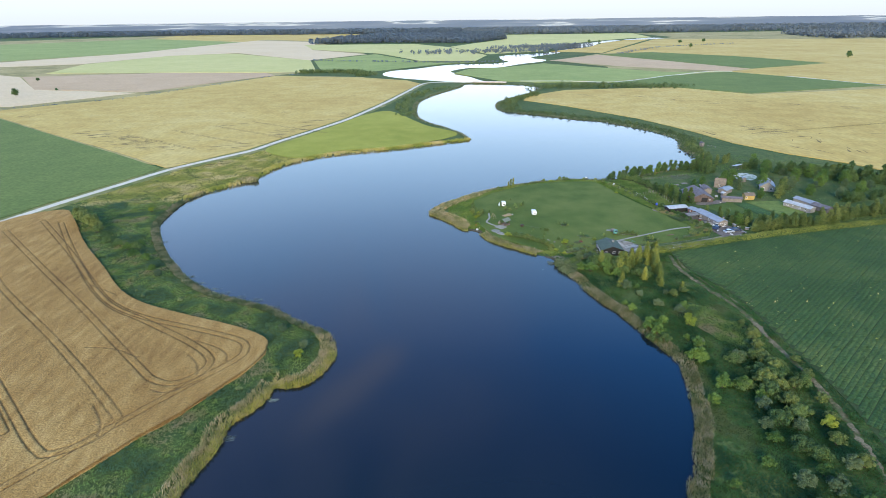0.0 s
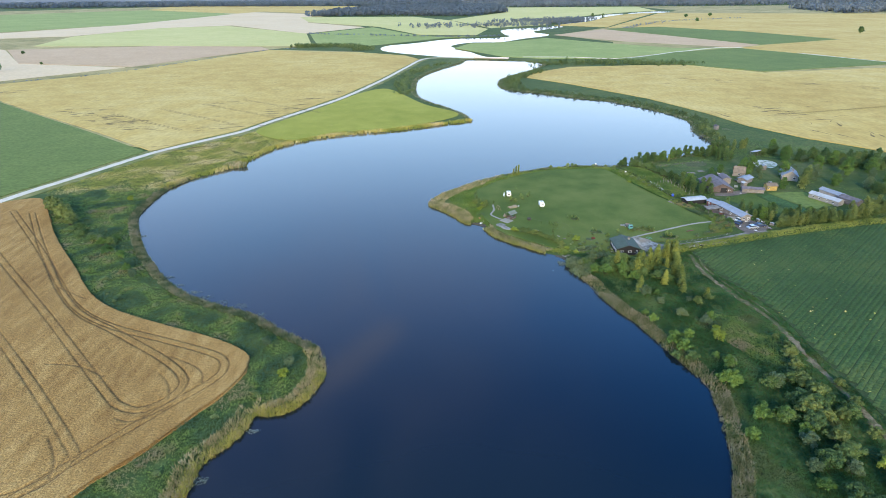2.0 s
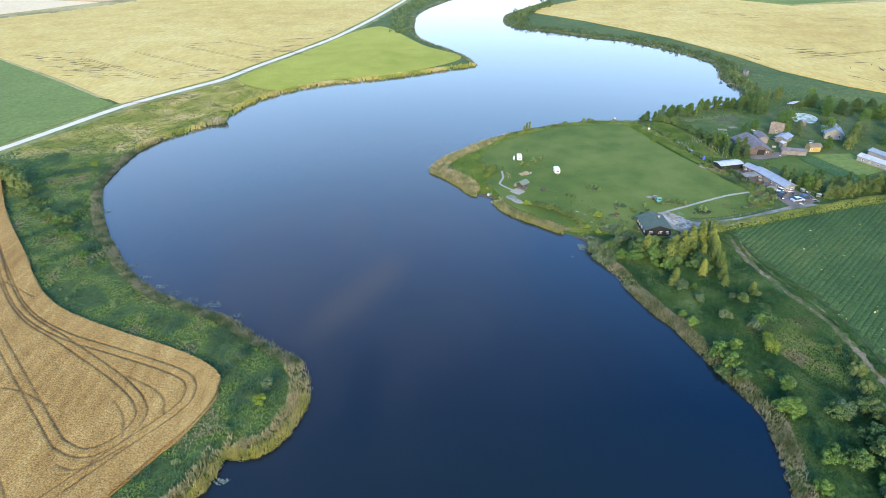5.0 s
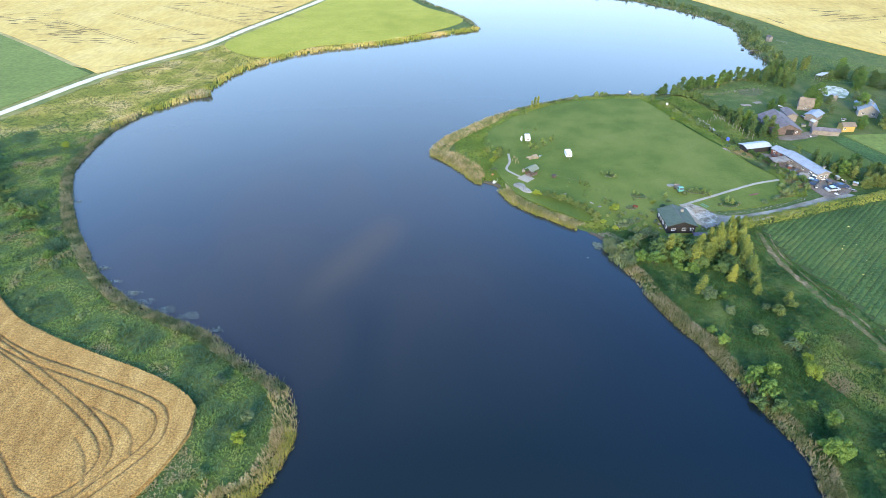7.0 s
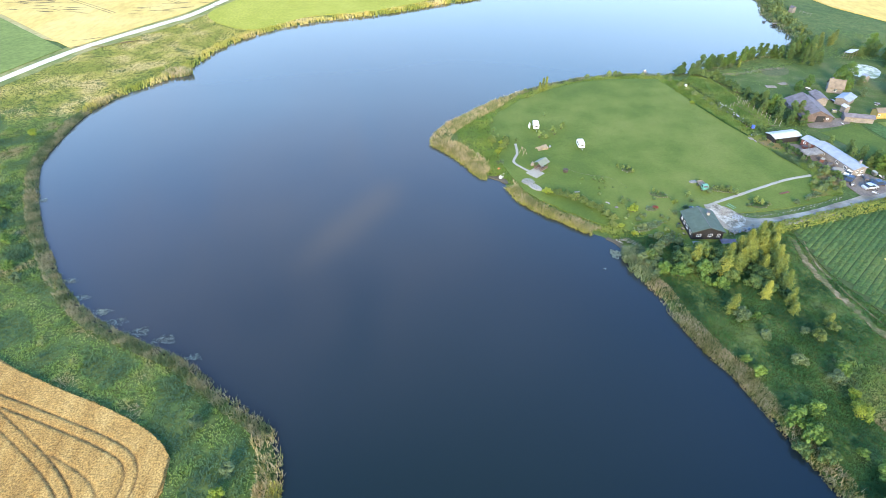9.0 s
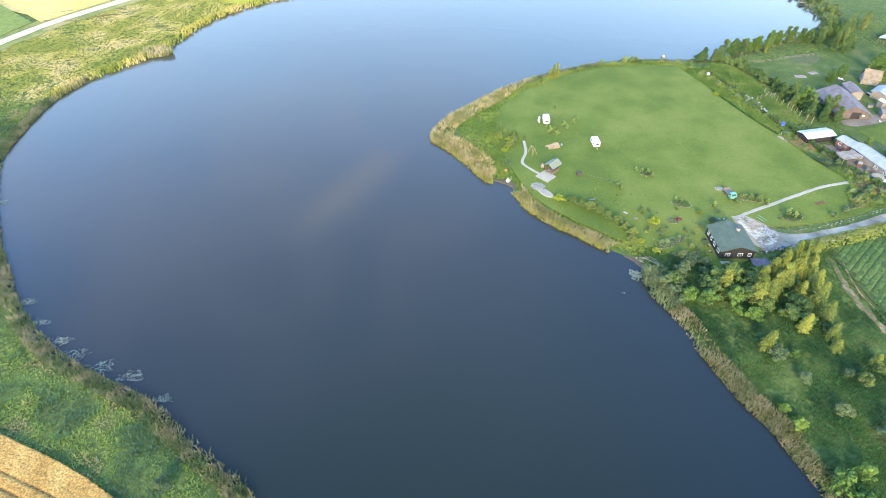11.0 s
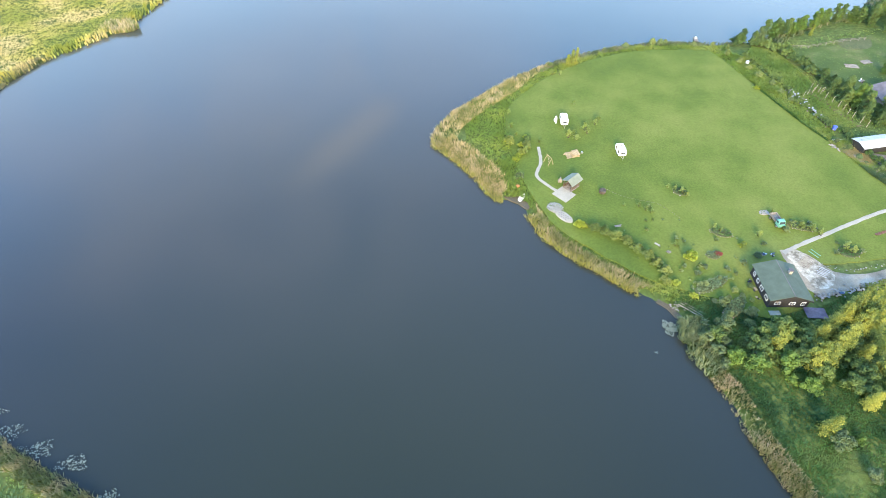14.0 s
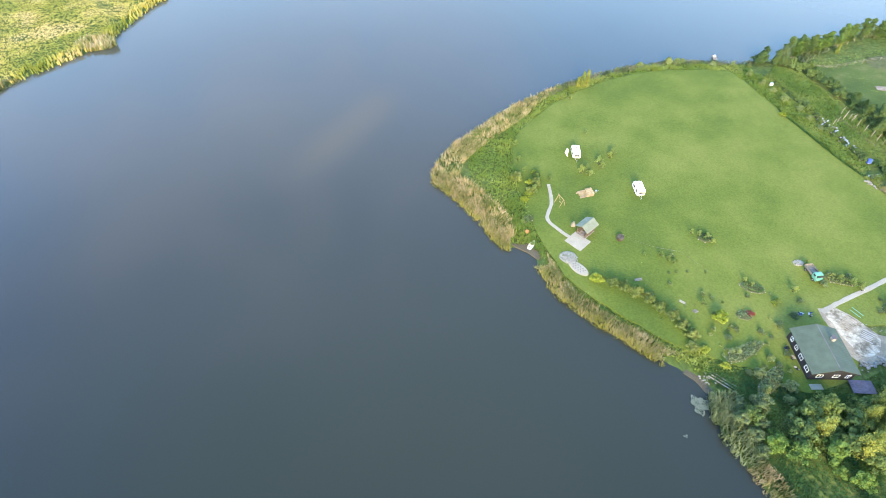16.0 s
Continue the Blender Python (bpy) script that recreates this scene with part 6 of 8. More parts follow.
def strip_spots(line, width, n, seed):
    rs = np.random.RandomState(seed)
    l_ = spline(line, 5.0)
    return l_[rs.randint(0, len(l_), n)] + rs.normal(0, width / 2, (n, 2))


def area_spots(poly, n, seed):
    rs = np.random.RandomState(seed)
    poly = np.array(poly, float)
    x, y = rs.uniform(poly[:, 0].min(), poly[:, 0].max(), n * 3), rs.uniform(poly[:, 1].min(), poly[:, 1].max(), n * 3)
    ok = inside(poly, x, y)
    return np.column_stack([x[ok], y[ok]])[:n]


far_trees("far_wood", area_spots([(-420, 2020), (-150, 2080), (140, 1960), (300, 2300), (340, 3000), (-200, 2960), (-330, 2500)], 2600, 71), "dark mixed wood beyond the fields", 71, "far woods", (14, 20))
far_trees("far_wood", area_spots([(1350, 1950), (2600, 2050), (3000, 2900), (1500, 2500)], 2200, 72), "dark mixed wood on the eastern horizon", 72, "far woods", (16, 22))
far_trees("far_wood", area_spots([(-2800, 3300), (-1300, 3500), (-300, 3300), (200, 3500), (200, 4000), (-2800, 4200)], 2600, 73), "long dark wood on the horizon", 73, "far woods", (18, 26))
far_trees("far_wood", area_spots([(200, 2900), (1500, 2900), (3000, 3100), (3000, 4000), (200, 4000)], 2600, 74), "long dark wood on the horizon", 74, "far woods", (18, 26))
far_trees("far_thicket", strip_spots([(-21, 470), (-25, 520), (-21, 580), (-5, 630), (18, 675)], 9, 240, 75), "scrub along the western shore of the narrows", 75, "shore scrub", (1.2, 3.2), 44, 0.13, M_SCRUB)
far_trees("far_thicket", strip_spots([(77, 494), (77, 522), (86, 552), (118, 598)], 7, 200, 76), "bushes round the point of the east shore", 76, "shore scrub", (1.8, 4.2), 44, 0.13, M_SCRUB)
far_trees("far_thicket", strip_spots([(72, 490), (84, 477), (105, 463), (124, 446), (146, 428), (160, 405), (172, 380), (178, 352), (174, 334)], 6, 330, 77), "bushes lining the east shore", 77, "shore scrub", (1.1, 2.7), 44, 0.13, M_SCRUB)
far_trees("far_thicket", strip_spots([(140, 665), (180, 668), (225, 662), (262, 655), (290, 655)], 22, 330, 78), "belt of scrub beside the bridge", 78, "shore scrub", (2, 4.5), 44, 0.13, M_SCRUB)
far_trees("far_thicket", strip_spots([(-205, 905), (-145, 905), (-108, 888), (-96, 848)], 15, 240, 79), "scrub at the west end of the upper lake", 79, "shore scrub", (3, 6), 44, 0.13, M_SCRUB)
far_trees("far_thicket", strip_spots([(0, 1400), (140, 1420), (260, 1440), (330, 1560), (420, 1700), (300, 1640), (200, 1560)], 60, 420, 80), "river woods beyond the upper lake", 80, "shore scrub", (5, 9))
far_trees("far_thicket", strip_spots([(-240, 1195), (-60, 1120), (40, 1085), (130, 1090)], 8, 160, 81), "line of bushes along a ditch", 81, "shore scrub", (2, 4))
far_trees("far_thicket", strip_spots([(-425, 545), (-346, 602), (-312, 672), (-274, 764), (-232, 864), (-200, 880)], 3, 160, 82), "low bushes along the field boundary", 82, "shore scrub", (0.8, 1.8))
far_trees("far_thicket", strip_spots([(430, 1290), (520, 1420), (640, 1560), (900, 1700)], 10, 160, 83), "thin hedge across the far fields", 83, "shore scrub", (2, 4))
far_trees("shore_thicket", strip_spots([(172, 332), (166, 318), (166, 300), (162, 290)], 4, 70, 84), "bushes at the end of the bay", 84, "shore scrub", (1.5, 3.5), 44, 0.13, M_SCRUB)
OAK = make_tree("field_tree", "lone dark tree standing in the open field", M_DARKLEAF, 9, 10, 700, 0.8, 36)
plant(OAK, [(-475.7, 641.7, 0.9), (-569.5, 827.5, 0.6), (795, 1070, 1.2), (760, 1760, 1.2), (680, 1500, 1.0), (850, 1800, 1.2), (520, 1900, 1.0), (560, 1920, 1.0), (-465, 700, 0.4)], "field trees", 18)


# ---- buildings ----
SIDES = {"-x": (Vector((0, -1, 0)), Vector((-1, 0, 0))), "+x": (Vector((0, 1, 0)), Vector((1, 0, 0))), "-y": (Vector((1, 0, 0)), Vector((0, -1, 0))), "+y": (Vector((-1, 0, 0)), Vector((0, 1, 0)))}


def window_on(parent, side, c, w, h, frame_mat=None, bar=0.045):
    """A framed window with a pane, set on a wall's face at its centre c."""
    u, n = SIDES[side]
    c = Vector(c)
    bm = bmesh.new()
    rot = Matrix((u, n, Vector((0, 0, 1)))).transposed().to_4x4()
    for sx, sz, x, z in ((w + bar, bar, 0, -h / 2), (w + bar, bar, 0, h / 2), (bar, h, -w / 2, 0), (bar, h, w / 2, 0), (bar * 0.6, h, 0, 0)):
        bmesh.ops.create_cube(bm, size=1, matrix=Matrix.Translation(c + n * 0.03) @ rot @ Matrix.Translation((x, 0, z)) @ Matrix.Diagonal((sx, 0.1, sz, 1)))
    fr = part("window", bm, frame_mat or M_WHITE, parent, "white-framed window")
    bm = bmesh.new()
    bmesh.ops.create_cube(bm, size=1, matrix=Matrix.Translation(c + n * 0.015) @ rot @ Matrix.Diagonal((w, 0.04, h, 1)))
    part("pane", bm, M_GLASS, fr)
    return fr


def door_on(parent, side, c, w, h, material):
    u, n = SIDES[side]
    rot = Matrix((u, n, Vector((0, 0, 1)))).transposed().to_4x4()
    bm = bmesh.new()
    bmesh.ops.create_cube(bm, size=1, matrix=Matrix.Translation(Vector(c) + n * 0.03) @ rot @ Matrix.Diagonal((w, 0.09, h, 1)))
    dr = part("door", bm, material, parent)
    bm = bmesh.new()
    bmesh.ops.create_cube(bm, size=1, matrix=Matrix.Translation(Vector(c) + n * 0.11) @ rot @ Matrix.Translation((w * 0.38, 0, 0)) @ Matrix.Diagonal((0.04, 0.06, 0.14, 1)))
    part("door_handle", bm, M_STEEL, dr)
    return dr


def gable_house(name, label, category, x, y, turn, w, l, eave, ridge, wall_mat, roof_mat, over=0.35, gable_mat=None, group="", chimney=None, windows=(), doors=(), trim=None):
    """A house whose ridge runs along its own y; w across, l along."""
    ob = thing(name, label, category, pose(x, y, TOP, 0, 0, turn), group)
    hw, hl = w / 2 - over, l / 2 - over
    rise = (ridge - eave) * hw / (w / 2)
    peak = eave + rise
    gm = gable_mat or wall_mat
    part("wall", plate([(-hw, -hl, -0.2), (hw, -hl, -0.2), (hw, -hl, eave), (0, -hl, peak), (-hw, -hl, eave)], 0.2), gm, ob)
    part("wall", plate([(hw, hl, -0.2), (-hw, hl, -0.2), (-hw, hl, eave), (0, hl, peak), (hw, hl, eave)], 0.2), gm, ob)
    part("wall", plate([(-hw, hl - 0.2, -0.2), (-hw, -hl + 0.2, -0.2), (-hw, -hl + 0.2, eave), (-hw, hl - 0.2, eave)], 0.2), wall_mat, ob)
    part("wall", plate([(hw, -hl + 0.2, -0.2), (hw, hl - 0.2, -0.2), (hw, hl - 0.2, eave), (hw, -hl + 0.2, eave)], 0.2), wall_mat, ob)
    slope = (peak - eave) / hw
    lowz = peak + 0.12 - slope * (w / 2)
    topz = peak + 0.12
    for s in (-1, 1):
        pts = [(s * w / 2, -l / 2, lowz), (s * 0.02, -l / 2, topz), (s * 0.02, l / 2, topz), (s * w / 2, l / 2, lowz)]
        part("roof", plate(pts if s > 0 else pts[::-1], 0.1), roof_mat, ob)
    bm = rod((0, -l / 2 - 0.02, topz + 0.02), (0, l / 2 + 0.02, topz + 0.02), 0.11, 0.11, 6)
    part("ridge_cap", bm, M_DARKROOF if roof_mat == M_ROOFGREEN else roof_mat, ob)
    if trim:
        for yy in (-l / 2 - 0.03, l / 2 + 0.03):
            for s in (-1, 1):
                part("gable_board", plate([(0, yy, topz), (s * w / 2, yy, lowz), (s * w / 2, yy, lowz - 0.2), (0, yy, topz - 0.2)], 0.04), trim, ob)
    if chimney:
        cx, cy, cs = chimney
        ch = part("chimney", box(cs, cs, 1.5, cx, cy, topz - slope * abs(cx) - 0.6, 0.02), M_CREAM, ob, "pale rendered chimney")
        part("cap", box(cs + 0.16, cs + 0.16, 0.1, cx, cy, topz - slope * abs(cx) + 0.9, 0.02), M_DARKROOF, ch)
    for side, at_, z, ww, hh in windows:
        c = (-hw, at_, z) if side == "-x" else (hw, at_, z) if side == "+x" else (at_, -hl, z) if side == "-y" else (at_, hl, z)
        window_on(ob, side, c, ww, hh)
    for side, at_, ww, hh, dm in doors:
        c = (-hw, at_, hh / 2) if side == "-x" else (hw, at_, hh / 2) if side == "+x" else (at_, -hl, hh / 2) if side == "-y" else (at_, hl, hh / 2)
        door_on(ob, side, c, ww, hh, dm)
    return ob


cabin = gable_house("cabin", "black timber cabin with a grey-green sheet roof and white windows", "cabin", 64.3, 152.5, -1.5, 7.9, 8.9, 2.15, 3.5, M_DARKWOOD, M_ROOFGREEN, 0.35, chimney=(1.6, 1.6, 0.6),
                    windows=[("-x", 2.9, 1.2, 0.7, 0.75), ("-x", 1.2, 1.2, 0.7, 0.75), ("-x", -0.6, 1.2, 1.0, 0.75), ("-x", -2.8, 1.2, 1.0, 0.75), ("-y", -2.1, 1.2, 0.95, 0.75), ("-y", 0.6, 1.2, 0.95, 0.75), ("-y", 2.6, 1.15, 0.7, 0.85), ("+y", -1.5, 1.5, 1.0, 0.8)],
                    doors=[("+x", 1.0, 0.9, 1.95, M_DARKWOOD)], trim=M_DARKWOOD)
deck = thing("deck", "purple-brown boarded terrace beside the cabin", "deck", pose(68.9, 146.9, TOP, 0, 0, -4))
for k in range(14):
    part("board", box(0.24, 2.4, 0.06, -1.75 + k * 0.27, 0, 0.24, 0.008), M_DECK, deck)
for sx in (-1.6, 1.6):
    for sy in (-1.0, 1.0):
        part("post", box(0.12, 0.12, 0.44, sx, sy, -0.2, 0.01), M_GREYWOOD, deck)
steps_ = thing("doorstep", "pale concrete step at the cabin wall", "step", pose(61.5, 147.1, TOP))
part("slab", box(2.0, 1.0, 0.18, 0, 0, -0.04, 0.03), M_PALE, steps_)

SHEDS = "farm sheds"
# tool shed: black walls stand in for the shade inside an open front
gable_house("tool_shed", "long shed with a white sheet roof, black walls for its shaded open front", "shed", 106.7, 196.8, 101, 4.5, 9.3, 1.5, 2.0, M_DARKWOOD, M_ROOFWHITE, 0.3, group=SHEDS, doors=[("+x", 1.5, 1.6, 1.35, M_GREYWOOD)], windows=[("+x", -2, 0.9, 0.6, 0.5)])
gable_house("red_shed", "small red-brown shed with a blue-grey sheet roof", "shed", 112.6, 191.9, 20, 4.0, 4.6, 1.9, 2.6, M_REDPAINT, M_ROOFBLUE, 0.3, group=SHEDS, windows=[("-x", 0.8, 1.15, 0.7, 0.7)], doors=[("-x", -0.9, 0.85, 1.75, M_GREYWOOD)])
gable_house("long_workshop", "long grey boarded workshop with a blue-grey sheet roof", "workshop", 115.3, 182.3, 11.5, 4.9, 15.2, 2.1, 3.0, M_GREYWOOD, M_ROOFBLUE, 0.35, group=SHEDS, chimney=(1.2, -5.4, 0.45),
            windows=[("-x", -1.5, 1.25, 0.9, 0.7), ("-x", 3.5, 1.25, 0.9, 0.7), ("-x", -4.5, 1.25, 0.9, 0.7), ("-y", -0.9, 1.25, 0.8, 0.7), ("-y", 0.9, 1.25, 0.8, 0.7)], doors=[("-x", 1.2, 1.8, 1.9, M_GREYWOOD), ("-x", 5.5, 1.6, 2.0, M_DARKWOOD)])
gable_house("barn", "large old barn with a grey fibre-cement roof and brick gable", "barn", 124.0, 214.6, -7, 10.6, 14.8, 1.6, 4.0, M_GREYWOOD, M_ROOFGREY, 0.5, M_BRICK, windows=[("-y", 3.2, 1.1, 0.6, 0.5), ("-x", 3, 1.0, 0.6, 0.5)],
            doors=[("-y", 1.0, 2.6, 2.0, M_DARKWOOD), ("-x", -3, 2.0, 1.5, M_GREYWOOD)])
gable_house("cart_shed", "low lean shed with a pale roof behind the barn", "shed", 131.5, 222.5, -7, 4.0, 7.0, 2.2, 3.0, M_GREYWOOD, M_ROOFGREY, 0.3, group=SHEDS)
gable_house("cottage", "small cottage with a steep tan shingle roof", "house", 142.6, 231.4, 66, 5.0, 5.2, 1.9, 4.4, M_GREYWOOD, M_ROOFTAN, 0.35, chimney=(0.8, 1.5, 0.5), windows=[("-y", -1.1, 1.15, 0.8, 0.8), ("-y", 1.1, 1.15, 0.8, 0.8), ("-x", 0, 1.15, 0.8, 0.8)],
            doors=[("-x", 2.2, 0.9, 2.0, M_GREYWOOD)])
gable_house("metal_roof_shed", "open-sided shed with a bright metal roof", "shed", 140.4, 221.5, -52, 4.6, 7.0, 1.9, 2.7, M_GREYWOOD, M_ROOFBLUE, 0.4, group=SHEDS)
gable_house("white_house", "white house with a pale blue-grey roof among trees", "house", 163.0, 226.5, -25, 7.0, 10.5, 2.2, 4.6, M_CREAM, M_ROOFBLUE, 0.4, chimney=(1.0, -1.5, 0.6), windows=[("-y", -1.6, 1.3, 0.9, 0.9), ("-y", 1.6, 1.3, 0.9, 0.9), ("-x", 1.8, 1.3, 0.9, 0.9), ("-x", -1.8, 1.3, 0.9, 0.9)],
            doors=[("-x", 0, 0.9, 2.0, M_GREYWOOD)])
gable_house("yellow_shed", "yellow boarded shed with a brown roof", "shed", 145.8, 210.8, 90, 3.6, 4.8, 2.0, 3.0, M_YELWALL, M_ROOFTAN, 0.3, windows=[("-x", 1.5, 1.15, 0.7, 0.7)], doors=[("-x", -1.2, 0.9, 1.9, M_YELWALL)])
gable_house("low_store", "long low store with a worn grey roof", "shed", 136.6, 208.0, 74, 3.4, 9.0, 1.6, 2.2, M_GREYWOOD, M_ROOFGREY, 0.3, group=SHEDS)
gable_house("poultry_shed", "long low shed with a white sheet roof", "shed", 160.0, 195.6, 24, 4.2, 12.6, 1.8, 2.6, M_CREAM, M_ROOFWHITE, 0.3, group=SHEDS, windows=[("-x", k, 1.0, 0.7, 0.6) for k in (-4, -1.5, 1.5, 4)])
gable_house("poultry_shed", "long low shed with a blue-white sheet roof", "shed", 166.3, 200.8, 18, 4.0, 10.6, 1.9, 2.7, M_CREAM, M_ROOFBLUE, 0.3, group=SHEDS)
gable_house("store_shed", "grey fibre-cement roofed store", "shed", 168.0, 192.6, 20, 4.4, 8.0, 1.9, 2.8, M_GREYWOOD, M_ROOFGREY, 0.3, group=SHEDS)
gable_house("garden_hut", "tiny hut with a white sheet roof", "hut", 136.3, 214.6, 10, 2.0, 2.2, 1.9, 2.4, M_GREYWOOD, M_ROOFWHITE, 0.15, group=SHEDS)
gable_house("garden_hut", "tiny hut with a blue-grey roof by the pond", "hut", 158.5, 239.5, 10, 2.2, 2.2, 1.9, 2.4, M_GREYWOOD, M_ROOFBLUE, 0.15, group=SHEDS)
gable_house("bath_hut", "small brown hut on the bay shore", "hut", 176.0, 324.5, 20, 2.4, 2.6, 1.9, 2.6, M_GREYWOOD, M_DARKROOF, 0.2, group=SHEDS)


def lean_canopy(name, label, x, y, turn, w, l, h, roof_mat, group=SHEDS):
    """An open roof on posts, sloping a little."""
    ob = thing(name, label, "canopy", pose(x, y, TOP, 0, 0, turn), group)
    part("roof", plate([(-w / 2, -l / 2, h), (w / 2, -l / 2, h + 0.4), (w / 2, l / 2, h + 0.4), (-w / 2, l / 2, h)], 0.08), roof_mat, ob)
    for sx in (-1, 1):
        for sy in (-1, 0, 1):
            part("post", box(0.12, 0.12, h + 0.2 + 0.18 * sx, sx * (w / 2 - 0.2), sy * (l / 2 - 0.2), -0.1, 0.01), M_GREYWOOD, ob)
    part("beam", box(0.1, l, 0.14, -w / 2 + 0.2, 0, h - 0.16, 0.01), M_GREYWOOD, ob)
    part("beam", box(0.1, l, 0.14, w / 2 - 0.2, 0, h + 0.16, 0.01), M_GREYWOOD, ob)
    return ob


lean_canopy("log_canopy", "open timber canopy with a weathered brown roof", 108.6, 184.8, 4, 5.0, 3.6, 2.1, M_GREYWOOD)
lean_canopy("hay_canopy", "long open canopy with a pale sheet roof", 167.5, 263.5, -55, 2.6, 6.4, 2.4, M_ROOFWHITE)

# gazebo on the peninsula
gz_ = thing("gazebo", "small timber gazebo with a grey-green roof", "gazebo", pose(30.6, 182.2, TOP, 0, 0, -48) @ Matrix.Scale(0.95, 4))
for sx in (-1, 1):
    for sy in (-1, 1):
        part("post", box(0.14, 0.14, 2.2, sx * 1.1, sy * 1.55, -0.05, 0.015), M_OLDTIMBER, gz_)
part("floor", box(2.5, 3.4, 0.14, 0, 0, 0.0, 0.02), M_GREYWOOD, gz_)
for s in (-1, 1):
    pts = [(s * 1.6, -2.0, 2.05), (s * 0.01, -2.0, 2.95), (s * 0.01, 2.0, 2.95), (s * 1.6, 2.0, 2.05)]
    part("roof", plate(pts if s > 0 else pts[::-1], 0.07), M_ROOFPALE, gz_)
    part("railing", box(0.06, 3.0, 0.08, s * 1.1, 0, 0.9, 0.01), M_OLDTIMBER, gz_)
    part("panel", box(0.04, 2.9, 0.55, s * 1.1, 0, 0.2, 0.01), M_OLDTIMBER, gz_)
    part("bench", box(0.4, 2.8, 0.08, s * 0.8, 0, 0.48, 0.01), M_OLDTIMBER, gz_)
part("ridge_cap", rod((0, -2.0, 2.97), (0, 2.0, 2.97), 0.07, 0.07, 6), M_ROOFPALE, gz_)
part("table", box(0.7, 1.6, 0.06, 0, 0, 0.74, 0.01), M_OLDTIMBER, gz_)

# caravans
def caravan(x, y, turn, label):
    ob = thing("caravan", label, "caravan", pose(x, y, TOP + 0.04, 0, 0, turn) @ Matrix.Scale(0.8, 4), "caravans on the lawn")
    bm = bmesh.new()
    prof = [(-2.2, 0.75), (-2.3, 1.2), (-2.05, 2.15), (-1.75, 2.42), (1.7, 2.45), (2.05, 2.2), (2.35, 1.35), (2.2, 0.75), (1.6, 0.5), (-1.7, 0.5)]
    plate([(-1.05, b, z) for b, z in prof], 2.1, bm)
    bmesh.ops.translate(bm, verts=bm.verts, vec=(-sum(v.co.x for v in bm.verts) / len(bm.verts), 0, 0))
    bmesh.ops.bevel(bm, geom=list(bm.edges), offset=0.09, segments=2, affect="EDGES")
    part("body", bm, M_WHITE, ob)
    for s, sd in ((-1, "-x"), (1, "+x")):
        for yy, ww in ((-1.2, 0.9), (0.9, 1.1)):
            window_on(ob, sd, (s * 1.05, yy, 1.6), ww, 0.55, M_GREYWOOD, 0.05)
        wh = part("wheel", rod((s * 0.78, 0, 0.3), (s * 1.0, 0, 0.3), 0.32, 0.32, 14), M_RUBBER, ob)
        part("rim", rod((s * 0.99, 0, 0.3), (s * 1.02, 0, 0.3), 0.17, 0.15, 10), M_STEEL, wh)
    part("roof_hatch", box(0.6, 0.6, 0.09, 0, 0.5, 2.43, 0.03), M_CREAM, ob, "cream roof hatch")
    window_on(ob, "-y", (0, -2.21, 1.62), 1.2, 0.5, M_GREYWOOD, 0.05)
    bm = rod((-0.45, -2.0, 0.5), (0, -3.3, 0.5), 0.05, 0.05, 6)
    rod((0.45, -2.0, 0.5), (0, -3.3, 0.5), 0.05, 0.05, 6, bm)
    part("drawbar", bm, M_STEEL, ob)
    part("jockey_wheel", rod((0, -3.1, -0.04), (0, -3.1, 0.6), 0.05, 0.05, 6), M_STEEL, ob)
    return ob


caravan(33.0, 206.9, -2, "white touring caravan parked on the lawn by saplings")
caravan(44.4, 194.2, 2, "white touring caravan alone on the open lawn")
awn = thing("folded_awning", "white folded awning panel leaning beside a caravan", "awning", pose(31.0, 207.3, TOP, 0, 0, 10))
part("panel", plate([(0, -0.9, 0), (0, 0.9, 0), (0.25, 0.55, 1.5), (0.25, -0.3, 1.5)], 0.05), M_WHITE, awn)
part("pole", rod((0.25, 0.1, 0), (0.25, 0.1, 1.6), 0.03, 0.03, 6), M_STEEL, awn)


